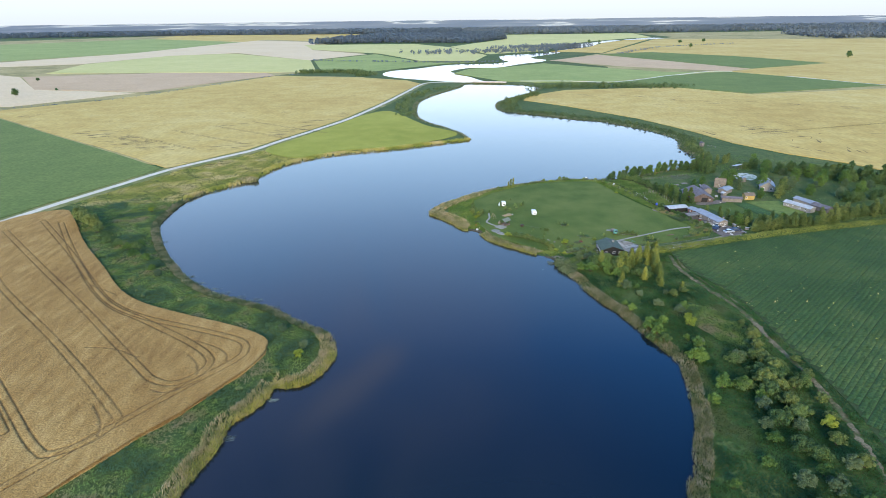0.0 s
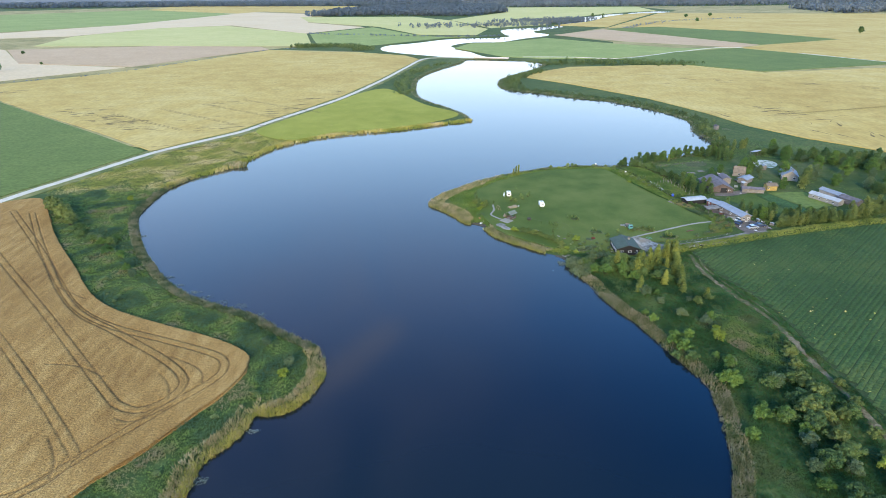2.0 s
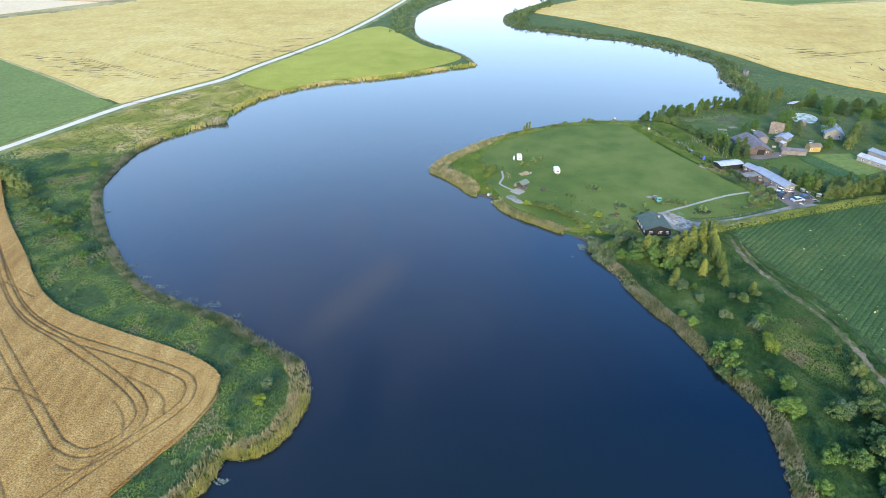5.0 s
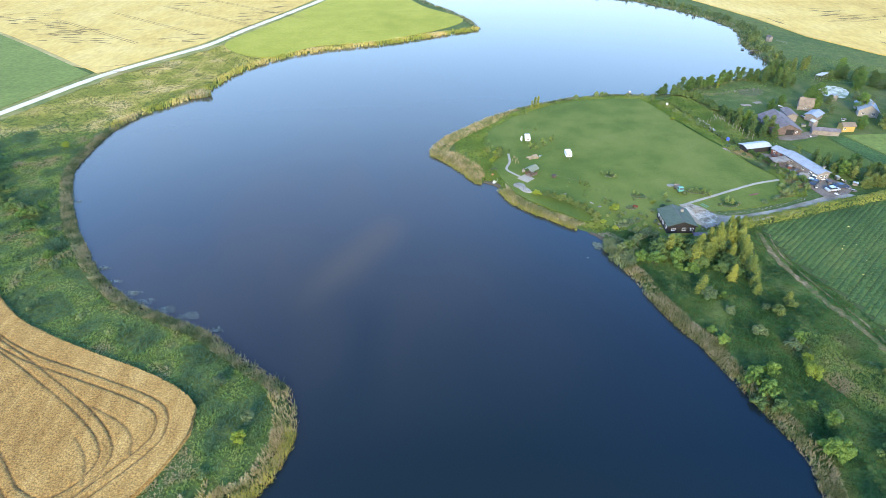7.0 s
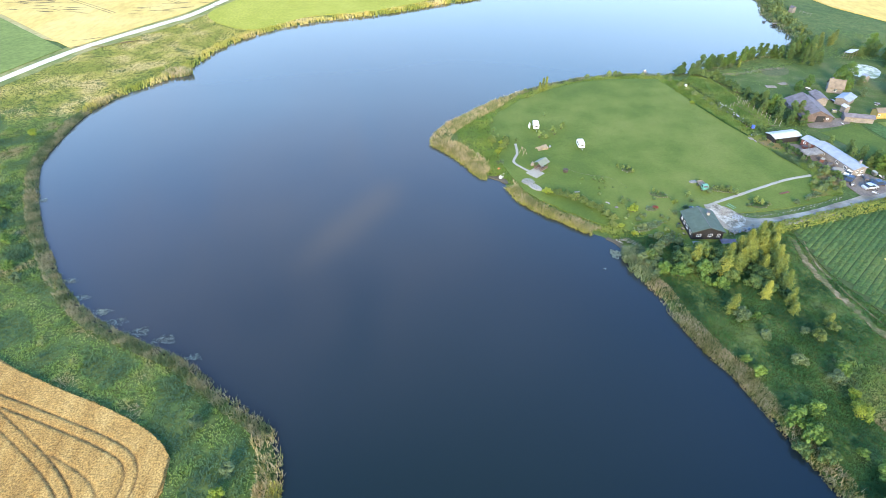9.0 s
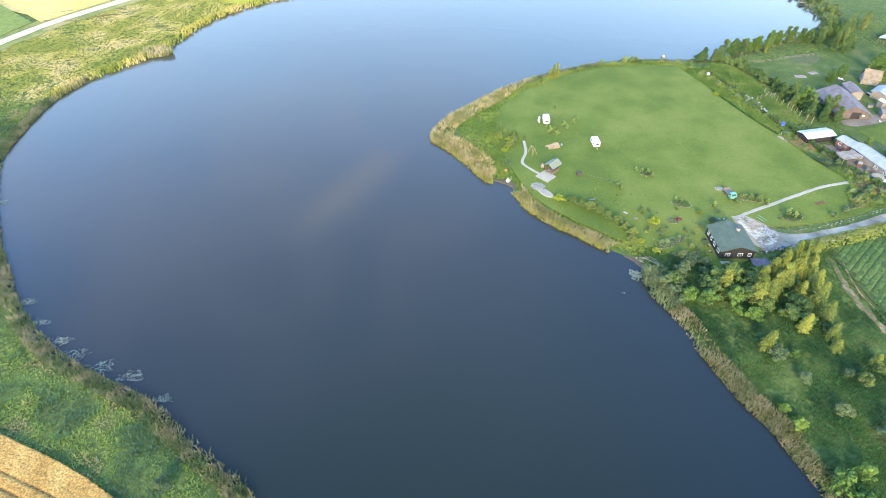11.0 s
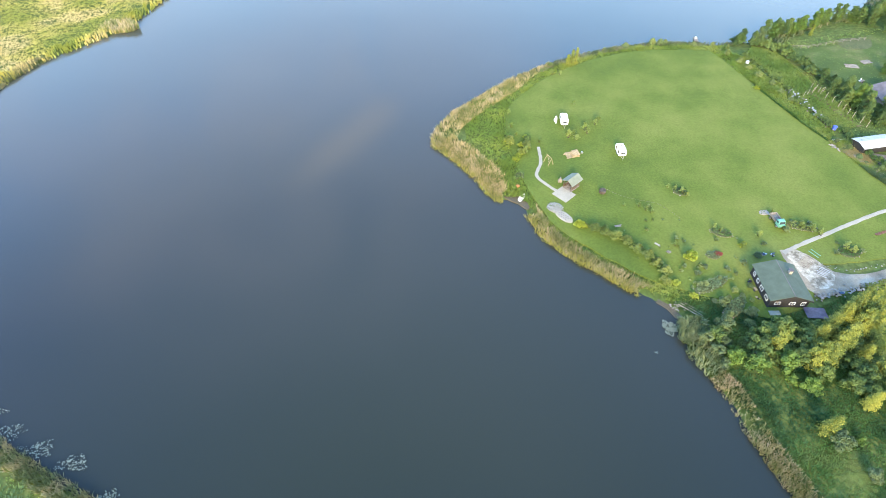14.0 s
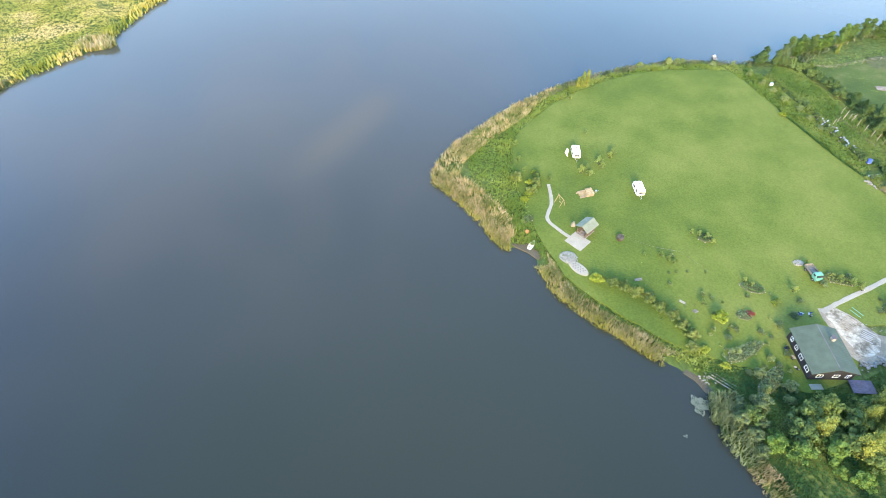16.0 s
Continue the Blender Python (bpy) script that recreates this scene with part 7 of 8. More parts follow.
# vehicles
def car(x, y, turn, paint, label, l=4.2, w=1.7):
    ob = thing("car", label, "car", pose(x, y, TOP + 0.08, 0, 0, turn), "parked cars")
    bm = plate([(-w / 2, b, z) for b, z in ((-l / 2, 0.3), (-l / 2, 0.72), (-l * 0.28, 0.88), (l * 0.36, 0.9), (l / 2, 0.78), (l / 2, 0.3))], w)
    bmesh.ops.translate(bm, verts=bm.verts, vec=(-sum(v.co.x for v in bm.verts) / len(bm.verts), 0, 0))
    bmesh.ops.bevel(bm, geom=list(bm.edges), offset=0.08, segments=2, affect="EDGES")
    part("body", bm, paint, ob)
    bm = bmesh.new()
    lo = [(-w * 0.46, -l * 0.24, 0.88), (w * 0.46, -l * 0.24, 0.88), (w * 0.46, l * 0.36, 0.88), (-w * 0.46, l * 0.36, 0.88)]
    hi = [(-w * 0.38, -l * 0.09, 1.36), (w * 0.38, -l * 0.09, 1.36), (w * 0.38, l * 0.26, 1.36), (-w * 0.38, l * 0.26, 1.36)]
    vs = [bm.verts.new(p) for p in lo + hi]
    for a, b in ((0, 1), (1, 2), (2, 3), (3, 0)):
        bm.faces.new((vs[a], vs[b], vs[b + 4], vs[a + 4]))
    part("windows", bm, M_GLASS, ob, "dark glazed windows")
    part("roof", box(w * 0.78, l * 0.36, 0.06, 0, l * 0.085, 1.34, 0.025), paint, ob)
    for s in (-1, 1):
        for yy in (-l * 0.31, l * 0.3):
            wh = part("wheel", rod((s * (w / 2 - 0.2), yy, 0.3), (s * (w / 2 + 0.01), yy, 0.3), 0.31, 0.31, 14), M_RUBBER, ob)
            part("rim", rod((s * (w / 2), yy, 0.3), (s * (w / 2 + 0.03), yy, 0.3), 0.18, 0.16, 10), M_STEEL, wh)
        part("headlight", box(0.32, 0.08, 0.14, s * w * 0.34, -l / 2 - 0.01, 0.55, 0.02), M_GLASS, ob)
    return ob


car(113.2, 172.9, 130, M_CARDARK, "dark blue car parked in the farm yard")
car(115.9, 168.6, 100, M_CARSILVER, "silver car parked in the farm yard")
car(119.3, 170.2, 95, M_CARDARK, "dark blue car parked by the hedge")
car(114.8, 175.8, 125, M_WHITE, "white car parked by the workshop")

truck = thing("flatbed_truck", "old teal flatbed truck with a grey wooden bed", "truck", pose(71.8, 170.6, TOP + 0.04, 0, 0, 6) @ Matrix.Scale(0.86, 4))
bm = plate([(-0.85, b, z) for b, z in ((-2.3, 0.5), (-2.35, 1.1), (-2.0, 1.25), (-1.75, 1.95), (-0.75, 1.98), (-0.7, 0.5))], 1.7)
bmesh.ops.translate(bm, verts=bm.verts, vec=(-sum(v.co.x for v in bm.verts) / len(bm.verts), 0, 0))
bmesh.ops.bevel(bm, geom=list(bm.edges), offset=0.07, segments=2, affect="EDGES")
part("cab", bm, M_TEAL, truck, "teal painted cab")
part("windscreen", plate([(-0.7, -2.05, 1.28), (0.7, -2.05, 1.28), (0.66, -1.83, 1.86), (-0.66, -1.83, 1.86)], 0.04), M_GLASS, truck)
for s in (-1, 1):
    part("side_window", box(0.03, 0.6, 0.45, s * 0.86, -1.3, 1.35, 0.01), M_GLASS, truck)
    part("headlight", rod((s * 0.6, -2.3, 0.8), (s * 0.6, -2.38, 0.8), 0.11, 0.1, 10), M_GLASS, truck)
    part("side_board", box(0.05, 2.7, 0.4, s * 0.9, 0.75, 0.95, 0.01), M_GREYWOOD, truck)
    for yy in (-1.5, 1.3):
        wh = part("wheel", rod((s * 0.62, yy, 0.33), (s * 0.86, yy, 0.33), 0.35, 0.35, 14), M_RUBBER, truck)
        part("rim", rod((s * 0.85, yy, 0.33), (s * 0.88, yy, 0.33), 0.18, 0.16, 10), M_STEEL, wh)
part("bed", box(1.8, 2.75, 0.12, 0, 0.75, 0.85, 0.01), M_GREYWOOD, truck)
part("tailboard", box(1.8, 0.05, 0.4, 0, 2.12, 0.95, 0.01), M_GREYWOOD, truck)
part("chassis", box(0.9, 4.2, 0.2, 0, 0, 0.55, 0.02), M_RUBBER, truck)

# things on the peninsula
boat = thing("rowing_boat", "small white rowing boat pulled up on the landing", "boat", pose(19.3, 179.0, 0.3, 0, 4, -30) @ Matrix.Scale(0.8, 4))
bm = bmesh.new()
secs = [(-1.5, 0.5, 0.3), (-0.9, 0.62, 0.34), (0.0, 0.66, 0.36), (0.9, 0.5, 0.4), (1.5, 0.2, 0.46), (1.75, 0.02, 0.5)]
rows = []
for yy, hw, zt in secs:
    rows.append([bm.verts.new(p) for p in ((-hw, yy, zt), (-hw * 0.8, yy, 0.08), (0, yy, -0.02), (hw * 0.8, yy, 0.08), (hw, yy, zt), (hw * 0.88, yy, zt - 0.02), (hw * 0.66, yy, 0.13), (0, yy, 0.06), (-hw * 0.66, yy, 0.13), (-hw * 0.88, yy, zt - 0.02))])
for a, b in zip(rows, rows[1:]):
    for k in range(10):
        bm.faces.new((a[k], a[(k + 1) % 10], b[(k + 1) % 10], b[k]))
bm.faces.new(rows[0])
bmesh.ops.recalc_face_normals(bm, faces=bm.faces)
part("hull", bm, M_WHITE, boat)
for yy, ww in ((-0.8, 1.1), (0.3, 1.1)):
    part("thwart", box(ww, 0.22, 0.04, 0, yy, 0.24, 0.008), M_GREYWOOD, boat)

swing = thing("swing_frame", "timber swing frame standing on the lawn", "swing", pose(26.8, 190.6, TOP, 0, 0, 25))
for yy in (-0.9, 0.9):
    for s in (-1, 1):
        part("leg", rod((s * 0.75, yy, -0.05), (0, yy, 1.9), 0.06, 0.05, 7), M_WOOD, swing)
part("beam", rod((0, -1.1, 1.9), (0, 1.1, 1.9), 0.06, 0.06, 7), M_WOOD, swing)
seat = part("seat", box(0.2, 0.5, 0.04, 0, 0, 0.5, 0.01), M_WOOD, swing)
for yy in (-0.22, 0.22):
    part("rope", rod((0, yy, 0.52), (0, yy, 1.88), 0.012, 0.012, 5), M_GREYWOOD, swing)

pile = thing("timber_stack", "stack of fresh sawn timber on the lawn", "timber", pose(33.2, 193.8, TOP, 0, 0, 15) @ Matrix.Scale(1.25, 4))
rs = random.Random(5)
for k in range(9):
    part("plank", box(2.6 - 0.15 * (k % 3), 0.16, 0.12, -0.4 + rs.uniform(-0.2, 0.2), -0.8 + k * 0.2, 0.0 + 0.02, 0.01), M_WOOD, pile)
for k in range(6):
    part("plank", box(1.5, 0.2, 0.16, 0.35, -0.6 + k * 0.24, 0.15, 0.01), M_WOOD, pile)
part("sheet", plate([(-0.1, -0.7, 0.33), (1.1, -0.7, 0.36), (1.1, 0.8, 0.5), (-0.1, 0.8, 0.47)], 0.03), M_WOOD, pile)
can = thing("watering_can", "small grey metal container on the grass", "container", pose(35.3, 194.3, TOP))
part("body", rod((0, 0, 0), (0, 0, 0.5), 0.25, 0.22, 12), M_STEEL, can)
part("spout", rod((0.2, 0, 0.15), (0.5, 0, 0.45), 0.05, 0.03, 6), M_STEEL, can)

well = thing("log_well", "round timber well with a brown lid on the lawn", "well", pose(37.2, 180.2, TOP))
for k in range(12):
    a = k * math.pi / 6
    part("stave", rod((math.cos(a) * 0.55, math.sin(a) * 0.55, -0.05), (math.cos(a) * 0.55, math.sin(a) * 0.55, 0.7), 0.15, 0.14, 6), M_BARK, well)
part("lid", rod((0, 0, 0.68), (0, 0, 0.76), 0.75, 0.72, 16), M_BARK, well, "weathered board lid")
pl_ = thing("barbecue", "small grey timber barbecue beside the gazebo", "barbecue", pose(28.4, 183.9, TOP))
part("base", box(0.8, 0.6, 0.7, 0, 0, -0.02, 0.03), M_GREYWOOD, pl_)
part("hood", rod((0, 0, 0.68), (0, 0, 1.3), 0.35, 0.12, 10), M_GREYWOOD, pl_)
tub = thing("plastic_tub", "orange plastic tub on the grass by the landing", "tub", pose(18.8, 182.3, TOP - 0.2))
part("body", rod((0, 0, 0), (0, 0, 0.4), 0.3, 0.4, 12), M_ORANGE, tub)
part("rim", rod((0, 0, 0.4), (0, 0, 0.44), 0.43, 0.43, 12), M_ORANGE, tub)


def stone_mesh(seed):
    rs = random.Random(seed)
    bm = bmesh.new()
    bmesh.ops.create_icosphere(bm, subdivisions=1, radius=0.5)
    for v in bm.verts:
        v.co *= rs.uniform(0.75, 1.1)
        v.co.z *= 0.6
    me = bpy.data.meshes.new("stone")
    bm.to_mesh(me)
    bm.free()
    me.materials.append(M_STONE)
    return me


STONES = [stone_mesh(k) for k in range(4)]


def stones_on(parent, spots, seed, lo=0.25, hi=0.5):
    rs = random.Random(seed)
    for x, y, z in spots:
        ob = new("stone", STONES[rs.randrange(4)])
        ob.parent = parent
        s = rs.uniform(lo, hi)
        ob.matrix_basis = pose(x, y, z + s * 0.15, 0, 0, rs.uniform(0, 360)) @ Matrix.Diagonal((s, s * rs.uniform(0.7, 1.2), s, 1))


def ring(n, rx, ry, z=0.0):
    rs = random.Random(n * 7 + int(rx * 10))
    out = []
    for k in range(n):
        if rs.random() < 0.75:
            a, s = 6.283 * (k + rs.uniform(-0.4, 0.4)) / n, rs.uniform(0.82, 1.08)
            out.append((rx * s * math.cos(a), ry * s * math.sin(a), z))
    return out


def bed(name, label, x, y, turn, rx, ry, n, fill, plants_mat, plants, seed):
    """A stone-edged planting bed."""
    ob = thing(name, label, "flower bed", pose(x, y, TOP + 0.02, 0, 0, turn), "garden beds")
    bm = bmesh.new()
    bmesh.ops.create_cone(bm, cap_ends=True, segments=20, radius1=1, radius2=0.9, depth=0.2, matrix=Matrix.Translation((0, 0, 0.05)) @ Matrix.Diagonal((rx, ry, 1, 1)))
    part("bed", bm, fill, ob)
    stones_on(ob, ring(n, rx, ry, 0.03), seed, 0.14, 0.34)
    if plants:
        rs = np.random.RandomState(seed)
        r, a = np.sqrt(rs.uniform(0, 0.85, plants)), rs.uniform(0, 6.28, plants)
        p = np.column_stack([rx * r * np.cos(a), ry * r * np.sin(a), 0.2 + rs.uniform(0, 0.45, plants)])
        tagged(mesh_part("foliage", quads_mesh("foliage", cards(p, np.tile([0, 0, 1.0], (plants, 1)), 0.16, rs), plants_mat), ob), kind="stuff")
    return ob


bed("flower_bed", "round flower bed edged with stones", 26.0, 175.4, 0, 1.8, 1.6, 26, M_STONE, M_GREYLEAF, 45, 1)
pale = bed("gravel_bed", "pale gravel bed with dark round stepping stones", 27.5, 172.5, -50, 2.3, 1.2, 24, M_PALE, M_LEAF, 0, 2)
rs = random.Random(3)
for k in range(14):
    part("stepping_stone", rod((-1.4 + 0.2 * k, 0.55 * math.sin(k * 2.1), 0.1), (-1.4 + 0.2 * k, 0.55 * math.sin(k * 2.1), 0.19), 0.15, 0.13, 8), M_DARKROOF, pale)
bed("flower_bed", "oval planting bed edged with stones", 59.2, 167.6, -20, 2.2, 1.4, 26, M_BED, M_HERB, 160, 4)
bed("flower_bed", "greyish planting bed with low herbs", 55.2, 161.3, 0, 1.5, 1.1, 20, M_BED, M_GREYLEAF, 60, 5)
bed("flower_bed", "planting bed with tall herbs beside the truck", 76.8, 169.3, -15, 3.2, 1.3, 34, M_BED, M_OLIVELEAF, 260, 6)
bed("flower_bed", "round rockery overgrown with herbs", 83.2, 162.2, 10, 2.4, 1.8, 30, M_BED, M_HERB, 240, 7)
bed("flower_bed", "small pale rockery by the truck", 70.6, 173.6, 10, 1.1, 0.8, 16, M_STONE, M_LEAF, 10, 8)
bed("flower_bed", "grey rockery at the edge of the lawn", 99.6, 165.8, 15, 2.6, 0.9, 30, M_BED, M_GREYLEAF, 120, 9)
bed("flower_bed", "terraced stone planting bed above the shore", 52.3, 153.8, 25, 4.2, 1.2, 44, M_BED, M_GREYLEAF, 420, 10)
bed("flower_bed", "terraced stone planting bed below the cabin", 54.5, 148.2, 40, 3.6, 1.3, 40, M_BED, M_GREYLEAF, 380, 11)
bed("brush_heap", "grey-brown heap of old brush by the reeds", 19.4, 186.0, 40, 1.5, 1.0, 8, M_BED, M_OLIVELEAF, 60, 12)
bed("flower_bed", "low herb patch in the lawn", 54.6, 180.4, 0, 1.6, 1.3, 14, M_BED, M_HERB, 120, 13)

# stone edging of the drive and the farm side of the lawn
edging = thing("stone_edging", "row of pale field stones edging the drive", "stones", pose(0, 0, TOP))
line = spline([(74, 160), (77.5, 158.2), (81, 157.2), (92, 159.6), (100, 162.3), (106, 164.5)], 0.6)
stones_on(edging, [(p[0], p[1] + 0.3 * math.sin(p[0] * 5.3), 0.02) for p in line], 20, 0.15, 0.45)
edging2 = thing("stone_edging", "row of whitish stones at the end of the lawn", "stones", pose(0, 0, TOP))
line = spline([(97.2, 197.5), (98.6, 195.2), (100.5, 192.8), (102.2, 189.6), (103.4, 186)], 0.45)
rs = random.Random(21)
stones_on(edging2, [(p[0] + rs.uniform(-0.6, 0.6), p[1] + rs.uniform(-0.4, 0.4), 0.03) for p in line for _ in range(2)], 21, 0.35, 0.8)
rubble = thing("rubble_heap", "heap of grey building rubble beside the drive", "rubble", pose(0, 0, TOP))
rs = random.Random(22)
stones_on(rubble, [(rs.uniform(70.5, 101), 0, 0.05) for _ in range(260)], 22, 0.2, 0.7)
for ob in rubble.children:
    x = ob.matrix_basis.translation.x
    ob.matrix_basis.translation.y = 150.6 + (x - 70.5) * 0.22 + rs.gauss(0, 0.55)
shingle = thing("shore_stones", "pale stones scattered on the small beach", "stones", pose(0, 0, 0.35))
rs = random.Random(23)
stones_on(shingle, [(44.2 + rs.gauss(0, 0.6), 149.2 + rs.gauss(0, 0.9), 0.1) for _ in range(22)], 23, 0.15, 0.4)

# planks and boards lying about
def boards(name, label, x, y, turn, n, l, w, z=TOP, material=None, gap=0.05, group=""):
    ob = thing(name, label, "boards", pose(x, y, z, 0, 0, turn), group)
    rs = random.Random(int(x * 7 + y))
    for k in range(n):
        part("board", box(l * rs.uniform(0.85, 1.0), w, 0.07, rs.uniform(-0.15, 0.15), (k - n / 2) * (w + gap), 0.04 + 0.02 * (k % 2), 0.008), material or M_GREYWOOD, ob)
    return ob


boards("plank_rack", "pale planks laid out on the yard", 73.4, 159.6, -50, 9, 2.6, 0.14, TOP + 0.1, M_CREAM, 0.3)
boards("plank_rack", "white boards stacked on the yard", 75.2, 156.8, -40, 6, 2.0, 0.14, TOP + 0.1, M_POLY, 0.3)
boards("shore_steps", "two long pale timber rails down to the beach", 47.0, 148.6, -42, 3, 5.2, 0.2, 0.45, M_PALE, 0.35)
boards("garden_bench", "low white bench by the shrubs", 45.0, 164.5, -40, 2, 1.2, 0.2, TOP, M_CREAM)
boards("garden_bench", "white slatted seat by the shrub row", 46.6, 162.4, 30, 3, 0.9, 0.2, TOP, M_GREYWOOD)
boards("old_planks", "loose weathered planks on the lawn", 38.3, 169.8, 10, 3, 1.6, 0.14)
boards("old_planks", "white-painted board pile at the lawn's end", 100.2, 199.4, 4, 4, 3.6, 0.25, TOP, M_WHITE, 0.1)
boards("frame_lumber", "green-painted timber frame lying on grass", 76.2, 161.9, -60, 2, 2.4, 0.1, TOP, M_TEAL, 0.7)
boards("yard_timber", "stack of grey timber in the farm yard", 121.0, 172.5, -30, 6, 4.0, 0.25)
boards("yard_timber", "stack of grey timber behind the barn", 122.5, 236.0, -10, 6, 4.0, 0.3)
boards("yard_timber", "weathered boards beside the pasture", 128.0, 238.5, 15, 5, 3.2, 0.35)
boards("jetty_far", "narrow timber jetty in the bay", 161.2, 309.0, 10, 4, 6.0, 0.3, 0.35)
for k, (x, y, tn) in enumerate([(158.2, 305.5, 20), (156.5, 312, 60), (150, 275.5, 40)]):
    boards("landing_stage", "small dark timber landing stage", x, y, tn, 4, 2.6, 0.3, 0.25, M_DARKWOOD, group="landing stages")
jet = thing("jetty", "short timber jetty with a white locker", "jetty", pose(82.3, 252.8, 0.1, 0, 0, 80))
for k in range(8):
    part("board", box(0.3, 1.2, 0.06, -1.3 + k * 0.36, 0, 0.3, 0.01), M_GREYWOOD, jet)
for s in (-0.5, 0.5):
    part("pile", rod((1.2, s, -0.9), (1.2, s, 0.5), 0.07, 0.07, 7), M_GREYWOOD, jet)
part("locker", box(0.6, 0.5, 0.35, 0.7, 0, 0.36, 0.03), M_WHITE, jet, "white locker")

# pond by the cottage
slab("pond", [(157.5, 248), (159.8, 243.2), (164.5, 242), (169, 246), (171, 252), (167, 255.8), (161.5, 253)], 0.09, M_POND, "weedy pond by the cottage with whitish sky reflection in its colour", "pond", 1.0, 0.12)

# fences
def fence(label, line, gap, h, rails=True):
    ob = thing("fence", label, "fence", pose(0, 0, TOP))
    p = spline(line, gap)
    for i, q0 in enumerate(p):
        part("post", rod((q0[0], q0[1], -0.3), (q0[0] + 0.05, q0[1], h), 0.07, 0.06, 6), M_PALE if not rails else M_GREYWOOD, ob)
        if rails and i:
            for z in (h * 0.5, h * 0.9):
                part("rail", rod((*p[i - 1], z), (*q0, z), 0.035, 0.035, 5), M_GREYWOOD, ob)
    return ob


fence("row of tall pale posts along the garden plot", [(100.5, 219.5), (104, 221.5), (106.9, 221.6)], 1.4, 1.6, False)
fence("row of leaning pale posts beside the hedge", [(104.8, 224), (106.2, 218.7), (107.4, 214.3), (108.7, 209.4), (110.2, 205.3)], 1.6, 1.9, False)
fence("weathered post fence round the pasture", [(107.5, 246.2), (114.7, 246.6), (121, 248.6), (127.1, 250.3), (135, 252)], 2.4, 1.1)
fence("pale field fence near the bay", [(179.4, 323.5), (182.3, 318.8)], 1.4, 0.9)

# junk row in the overgrown garden
rs = random.Random(31)
for k in range(64):
    t = k / 63
    x, y = 97.6 + 3.8 * t + rs.gauss(0, 0.8), 223 - 18.5 * t + rs.uniform(-0.6, 0.6)
    kind = k % 4
    if kind == 0:
        ob = thing("crate", "grey weathered crate among the herbs", "crate", pose(x, y, TOP, 0, 0, rs.uniform(0, 90)) @ Matrix.Scale(0.42, 4), "garden junk")
        part("body", box(0.9, 0.7, 0.5, 0, 0, 0, 0.02), M_GREYWOOD, ob)
        part("lid", box(0.95, 0.75, 0.05, 0, 0, 0.5, 0.01), M_GREYWOOD, ob)
    elif kind == 1:
        ob = thing("plastic_sheet", "crumpled white plastic sheet among the herbs", "sheet", pose(x, y, TOP + 0.3, rs.uniform(-20, 20), rs.uniform(-20, 20), rs.uniform(0, 90)) @ Matrix.Scale(0.5, 4), "garden junk")
        part("sheet", plate([(-0.6, -0.4, 0), (0.5, -0.5, 0.2), (0.7, 0.4, 0), (-0.4, 0.5, 0.25)], 0.02), M_POLY, ob)
    elif kind == 2:
        ob = thing("bucket", "pale metal bucket among the herbs", "bucket", pose(x, y, TOP) @ Matrix.Scale(0.7, 4), "garden junk")
        part("body", rod((0, 0, 0), (0, 0, 0.55), 0.22, 0.3, 10), M_STEEL, ob)
        part("rim", rod((0, 0, 0.55), (0, 0, 0.58), 0.33, 0.33, 10), M_STEEL, ob)
    else:
        ob = thing("cold_frame", "low white garden frame among the herbs", "garden frame", pose(x, y, TOP, 0, 0, rs.uniform(0, 90)) @ Matrix.Scale(0.42, 4), "garden junk")
        part("box", box(1.1, 0.7, 0.35, 0, 0, 0, 0.02), M_GREYWOOD, ob)
        part("cover", plate([(-0.58, -0.38, 0.37), (0.58, -0.38, 0.37), (0.58, 0.38, 0.5), (-0.58, 0.38, 0.5)], 0.03), M_POLY, ob)
barrel = thing("barrel", "bright blue plastic barrel in the garden", "barrel", pose(101.2, 204.2, TOP))
part("body", rod((0, 0, 0), (0, 0, 0.95), 0.5, 0.5, 14), M_BLUE, barrel)
part("lid", rod((0, 0, 0.95), (0, 0, 1.0), 0.46, 0.4, 14), M_BLUE, barrel)
hut = thing("beehive", "white box hive among the shrubs", "hive", pose(92.0, 237.2, TOP) @ Matrix.Scale(0.7, 4))
part("body", box(0.9, 0.8, 1.2, 0, 0, 0, 0.02), M_WHITE, hut)
part("roof", box(1.05, 0.95, 0.1, 0, 0, 1.2, 0.02), M_STEEL, hut)
for k, (x, y) in enumerate([(115.5, 179.0), (112.0, 180.5), (111.2, 183.0), (117.5, 172.6), (121.5, 175.5), (110.2, 190.5), (124.5, 171.5), (133, 214.5)]):
    ob = thing("yard_crate", "weathered box of scrap standing in the farm yard", "crate", pose(x, y, TOP + 0.05, 0, 0, 23 * k), "yard clutter")
    part("body", box(1.3, 0.9, 0.6 + 0.1 * (k % 3), 0, 0, 0, 0.03), (M_GREYWOOD, M_STEEL, M_REDPAINT)[k % 3], ob)
    part("cover", plate([(-0.7, -0.5, 0.92), (0.7, -0.5, 0.9), (0.7, 0.5, 0.95), (-0.7, 0.5, 0.93)], 0.04), M_DARKROOF if k % 2 else M_POLY, ob)

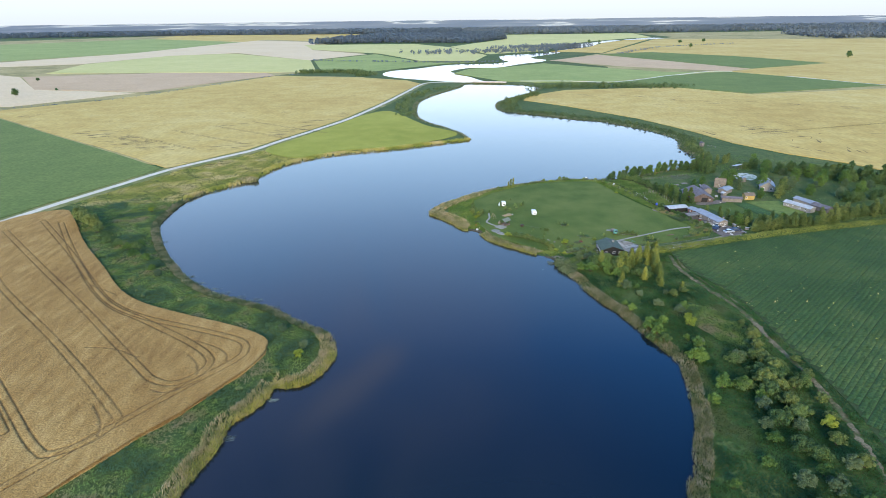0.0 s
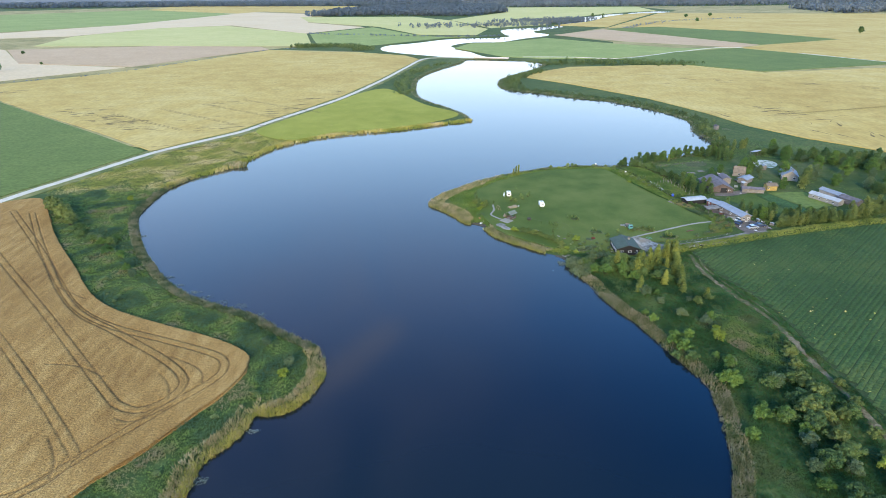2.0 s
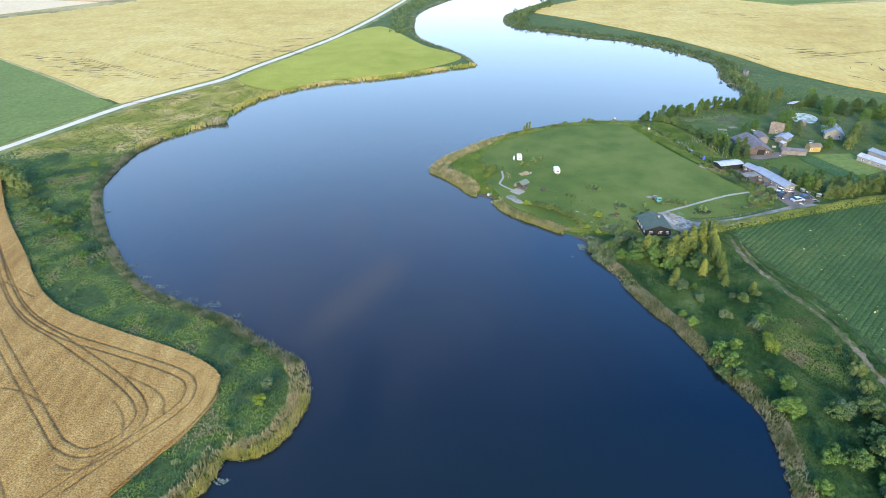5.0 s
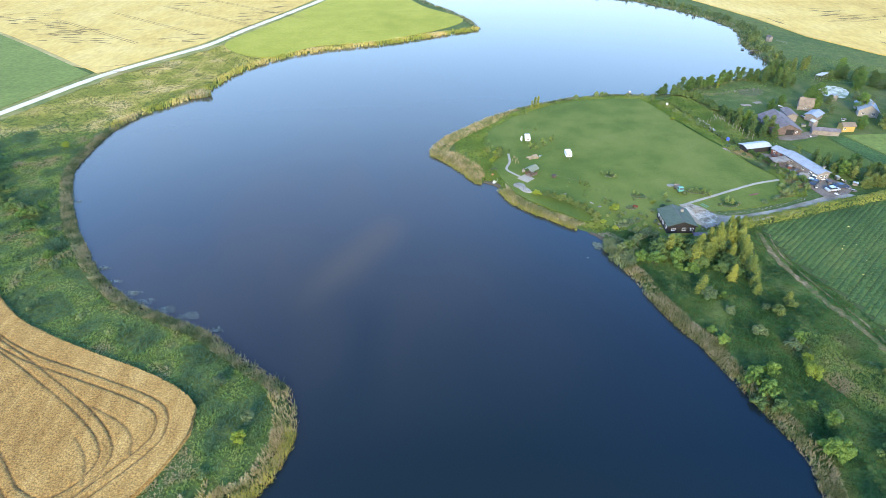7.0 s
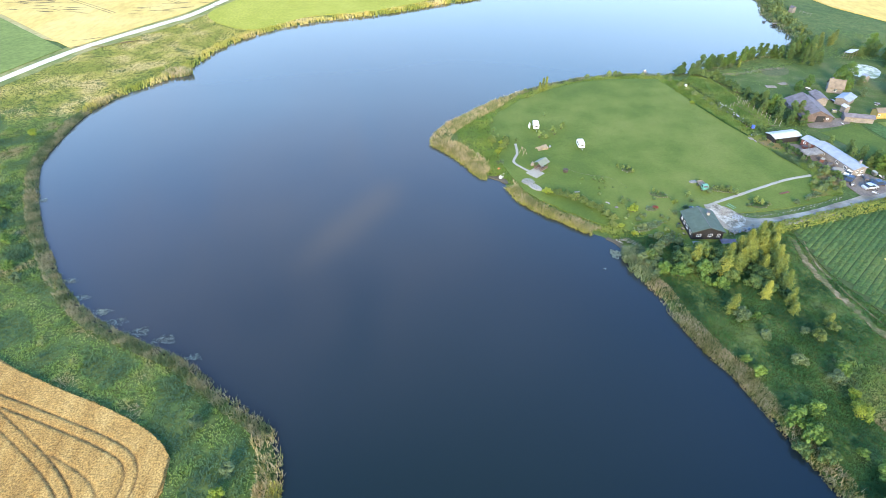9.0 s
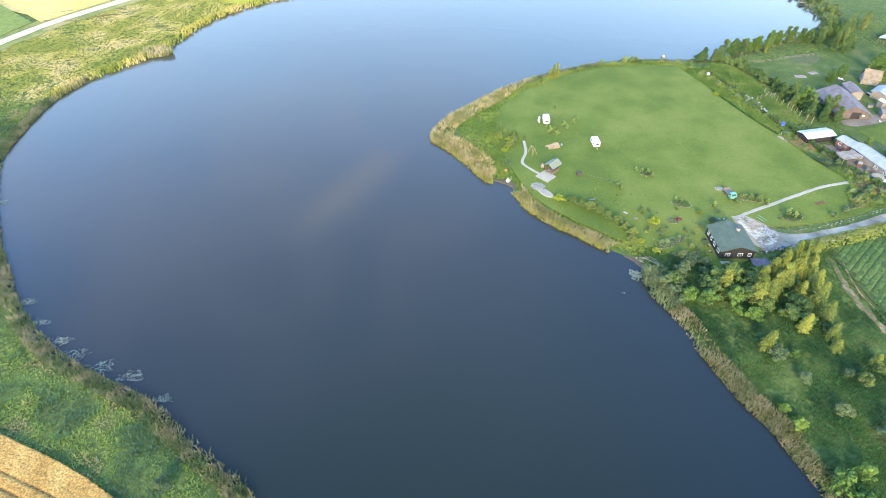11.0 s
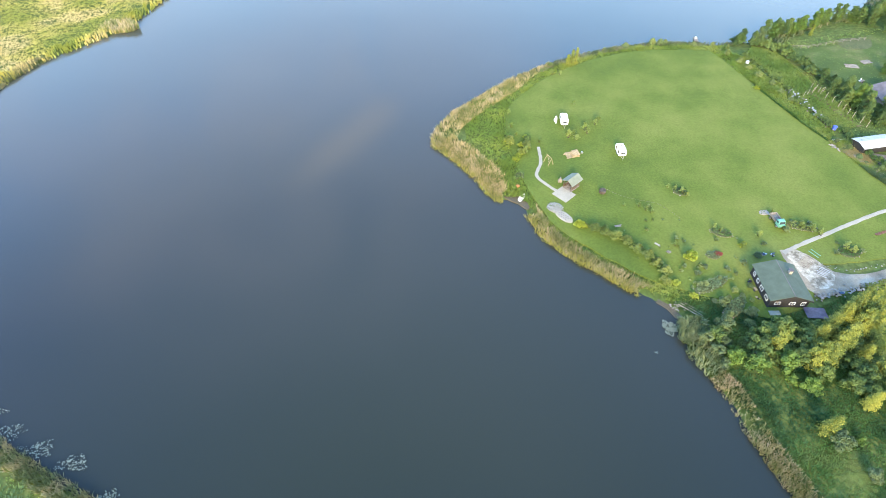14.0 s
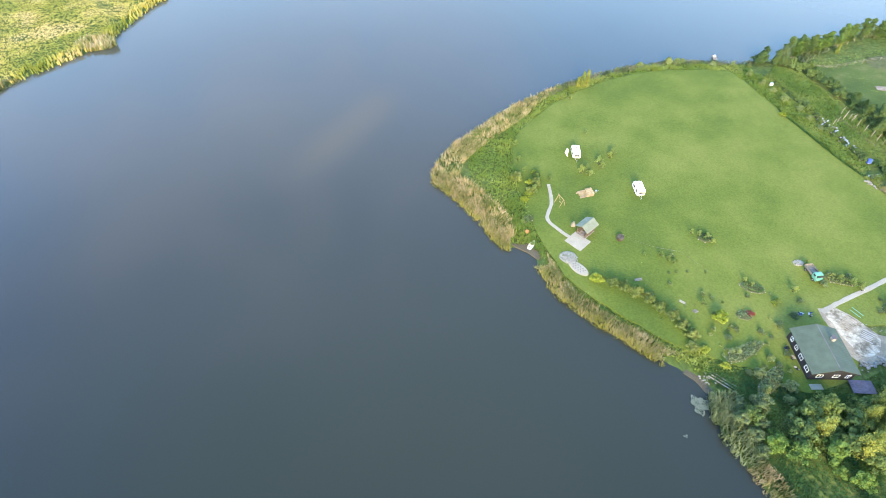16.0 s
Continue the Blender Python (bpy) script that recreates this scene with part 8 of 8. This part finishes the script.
cover = thing("round_tank", "round water tank with a cream cover by the workshop", "tank", pose(112.4, 177.2, TOP + 0.05))
part("wall", rod((0, 0, 0), (0, 0, 0.75), 1.5, 1.5, 24), M_STEEL, cover)
part("cover", rod((0, 0, 0.75), (0, 0, 0.9), 1.55, 1.2, 24), M_CREAM, cover, "cream plastic cover")
rs = random.Random(41)
for k, (x, y) in enumerate([(114.9, 173.2), (112.1, 171.2), (116.5, 166.4), (121.1, 171.6), (121.8, 168), (113.2, 183.4), (112.9, 187.2), (110.5, 178.5), (118.3, 174.8), (117.2, 171.2), (111.5, 175.2), (109.8, 181.2), (122.6, 173.9), (131, 206.2), (128.8, 224.5), (133.5, 228.2), (137.5, 223), (150.5, 219.5), (134, 232.6), (121, 227)]):
    ob = thing("scrap_pile", "pile of old boards and sheet metal in the yard", "scrap", pose(x + rs.uniform(-0.4, 0.4), y + rs.uniform(-0.4, 0.4), TOP + 0.05, 0, 0, rs.uniform(0, 180)), "yard clutter")
    for j in range(6):
        m = (M_GREYWOOD, M_DARKWOOD, M_STEEL, M_ROOFGREY, M_GREYWOOD, M_WHITE)[(j + k) % 6]
        bm = box(rs.uniform(0.7, 1.9), rs.uniform(0.15, 0.6), 0.07, rs.uniform(-0.6, 0.6), rs.uniform(-0.6, 0.6), 0.0 + 0.075 * j, 0.008)
        bmesh.ops.rotate(bm, verts=bm.verts, cent=(0, 0, 0), matrix=Matrix.Rotation(rs.uniform(-0.5, 0.5), 3, "Z"))
        part("sheet" if j % 2 else "board", bm, m, ob)

for k, (x, y, w) in enumerate([(65.5, 161.6, 0.8), (67.0, 161.2, 0.8), (59.9, 154.4, 0.7), (59.9, 152.6, 0.7), (59.8, 150.4, 0.6), (75.3, 151.5, 1.0), (80.6, 151.9, 0.9), (88.1, 154.2, 1.0), (91.0, 154.6, 1.0), (96.5, 156.2, 0.8), (79.6, 166.9, 0.6)]):
    ob = thing("junk_heap", "small heap of boards and white sheets beside the cabin and drive", "scrap", pose(x, y, TOP + 0.06, 0, 0, 37 * k) @ Matrix.Scale(w, 4), "cabin clutter")
    for j in range(5):
        m = (M_POLY, M_DARKWOOD, M_CREAM, M_GREYWOOD, M_CARDARK)[(j + k) % 5]
        bm = box(rs.uniform(0.4, 1.1), rs.uniform(0.2, 0.6), 0.1, rs.uniform(-0.5, 0.5), rs.uniform(-0.5, 0.5), 0.1 * j, 0.01)
        bmesh.ops.rotate(bm, verts=bm.verts, cent=(0, 0, 0), matrix=Matrix.Rotation(rs.uniform(-0.6, 0.6), 3, "Z"))
        part("sheet" if j % 2 else "board", bm, m, ob)
boards("red_planks", "few reddish planks lying on the grass", 92.5, 167.4, 18, 3, 3.2, 0.12, TOP + 0.04, M_REDPAINT, 0.1)

# a hose across the lawn
hose = thing("garden_hose", "thin pale garden hose lying across the lawn", "hose", pose(0, 0, TOP + 0.06))
bm = bmesh.new()
hpts = spline([(38.1,181.5), (40.7,179.4), (43.9,177.9), (46.4,177.2), (48.9,176.1), (52.2,171.7)], 0.7)
for a, b in zip(hpts, hpts[1:]):
    rod((a[0], a[1], 0.03), (b[0], b[1], 0.03), 0.014, 0.014, 5, bm)
part("tube", bm, M_GREYWOOD, hose)

# the low bridge between the lakes
bridge = thing("bridge", "low road bridge over the narrows", "bridge", pose(78, 722, TOP, 0, 0, -14))
part("deck", box(44, 5.5, 0.5, 0, 0, 0.2, 0.05), M_GRAVEL, bridge)
for s in (-1, 1):
    part("parapet", box(44, 0.2, 0.8, 0, s * 2.7, 0.7, 0.03), M_STEEL, bridge)
for k in range(4):
    part("pier", box(0.8, 5, 2.6, -16 + k * 10.5, 0, -2.3, 0.05), M_STONE, bridge)
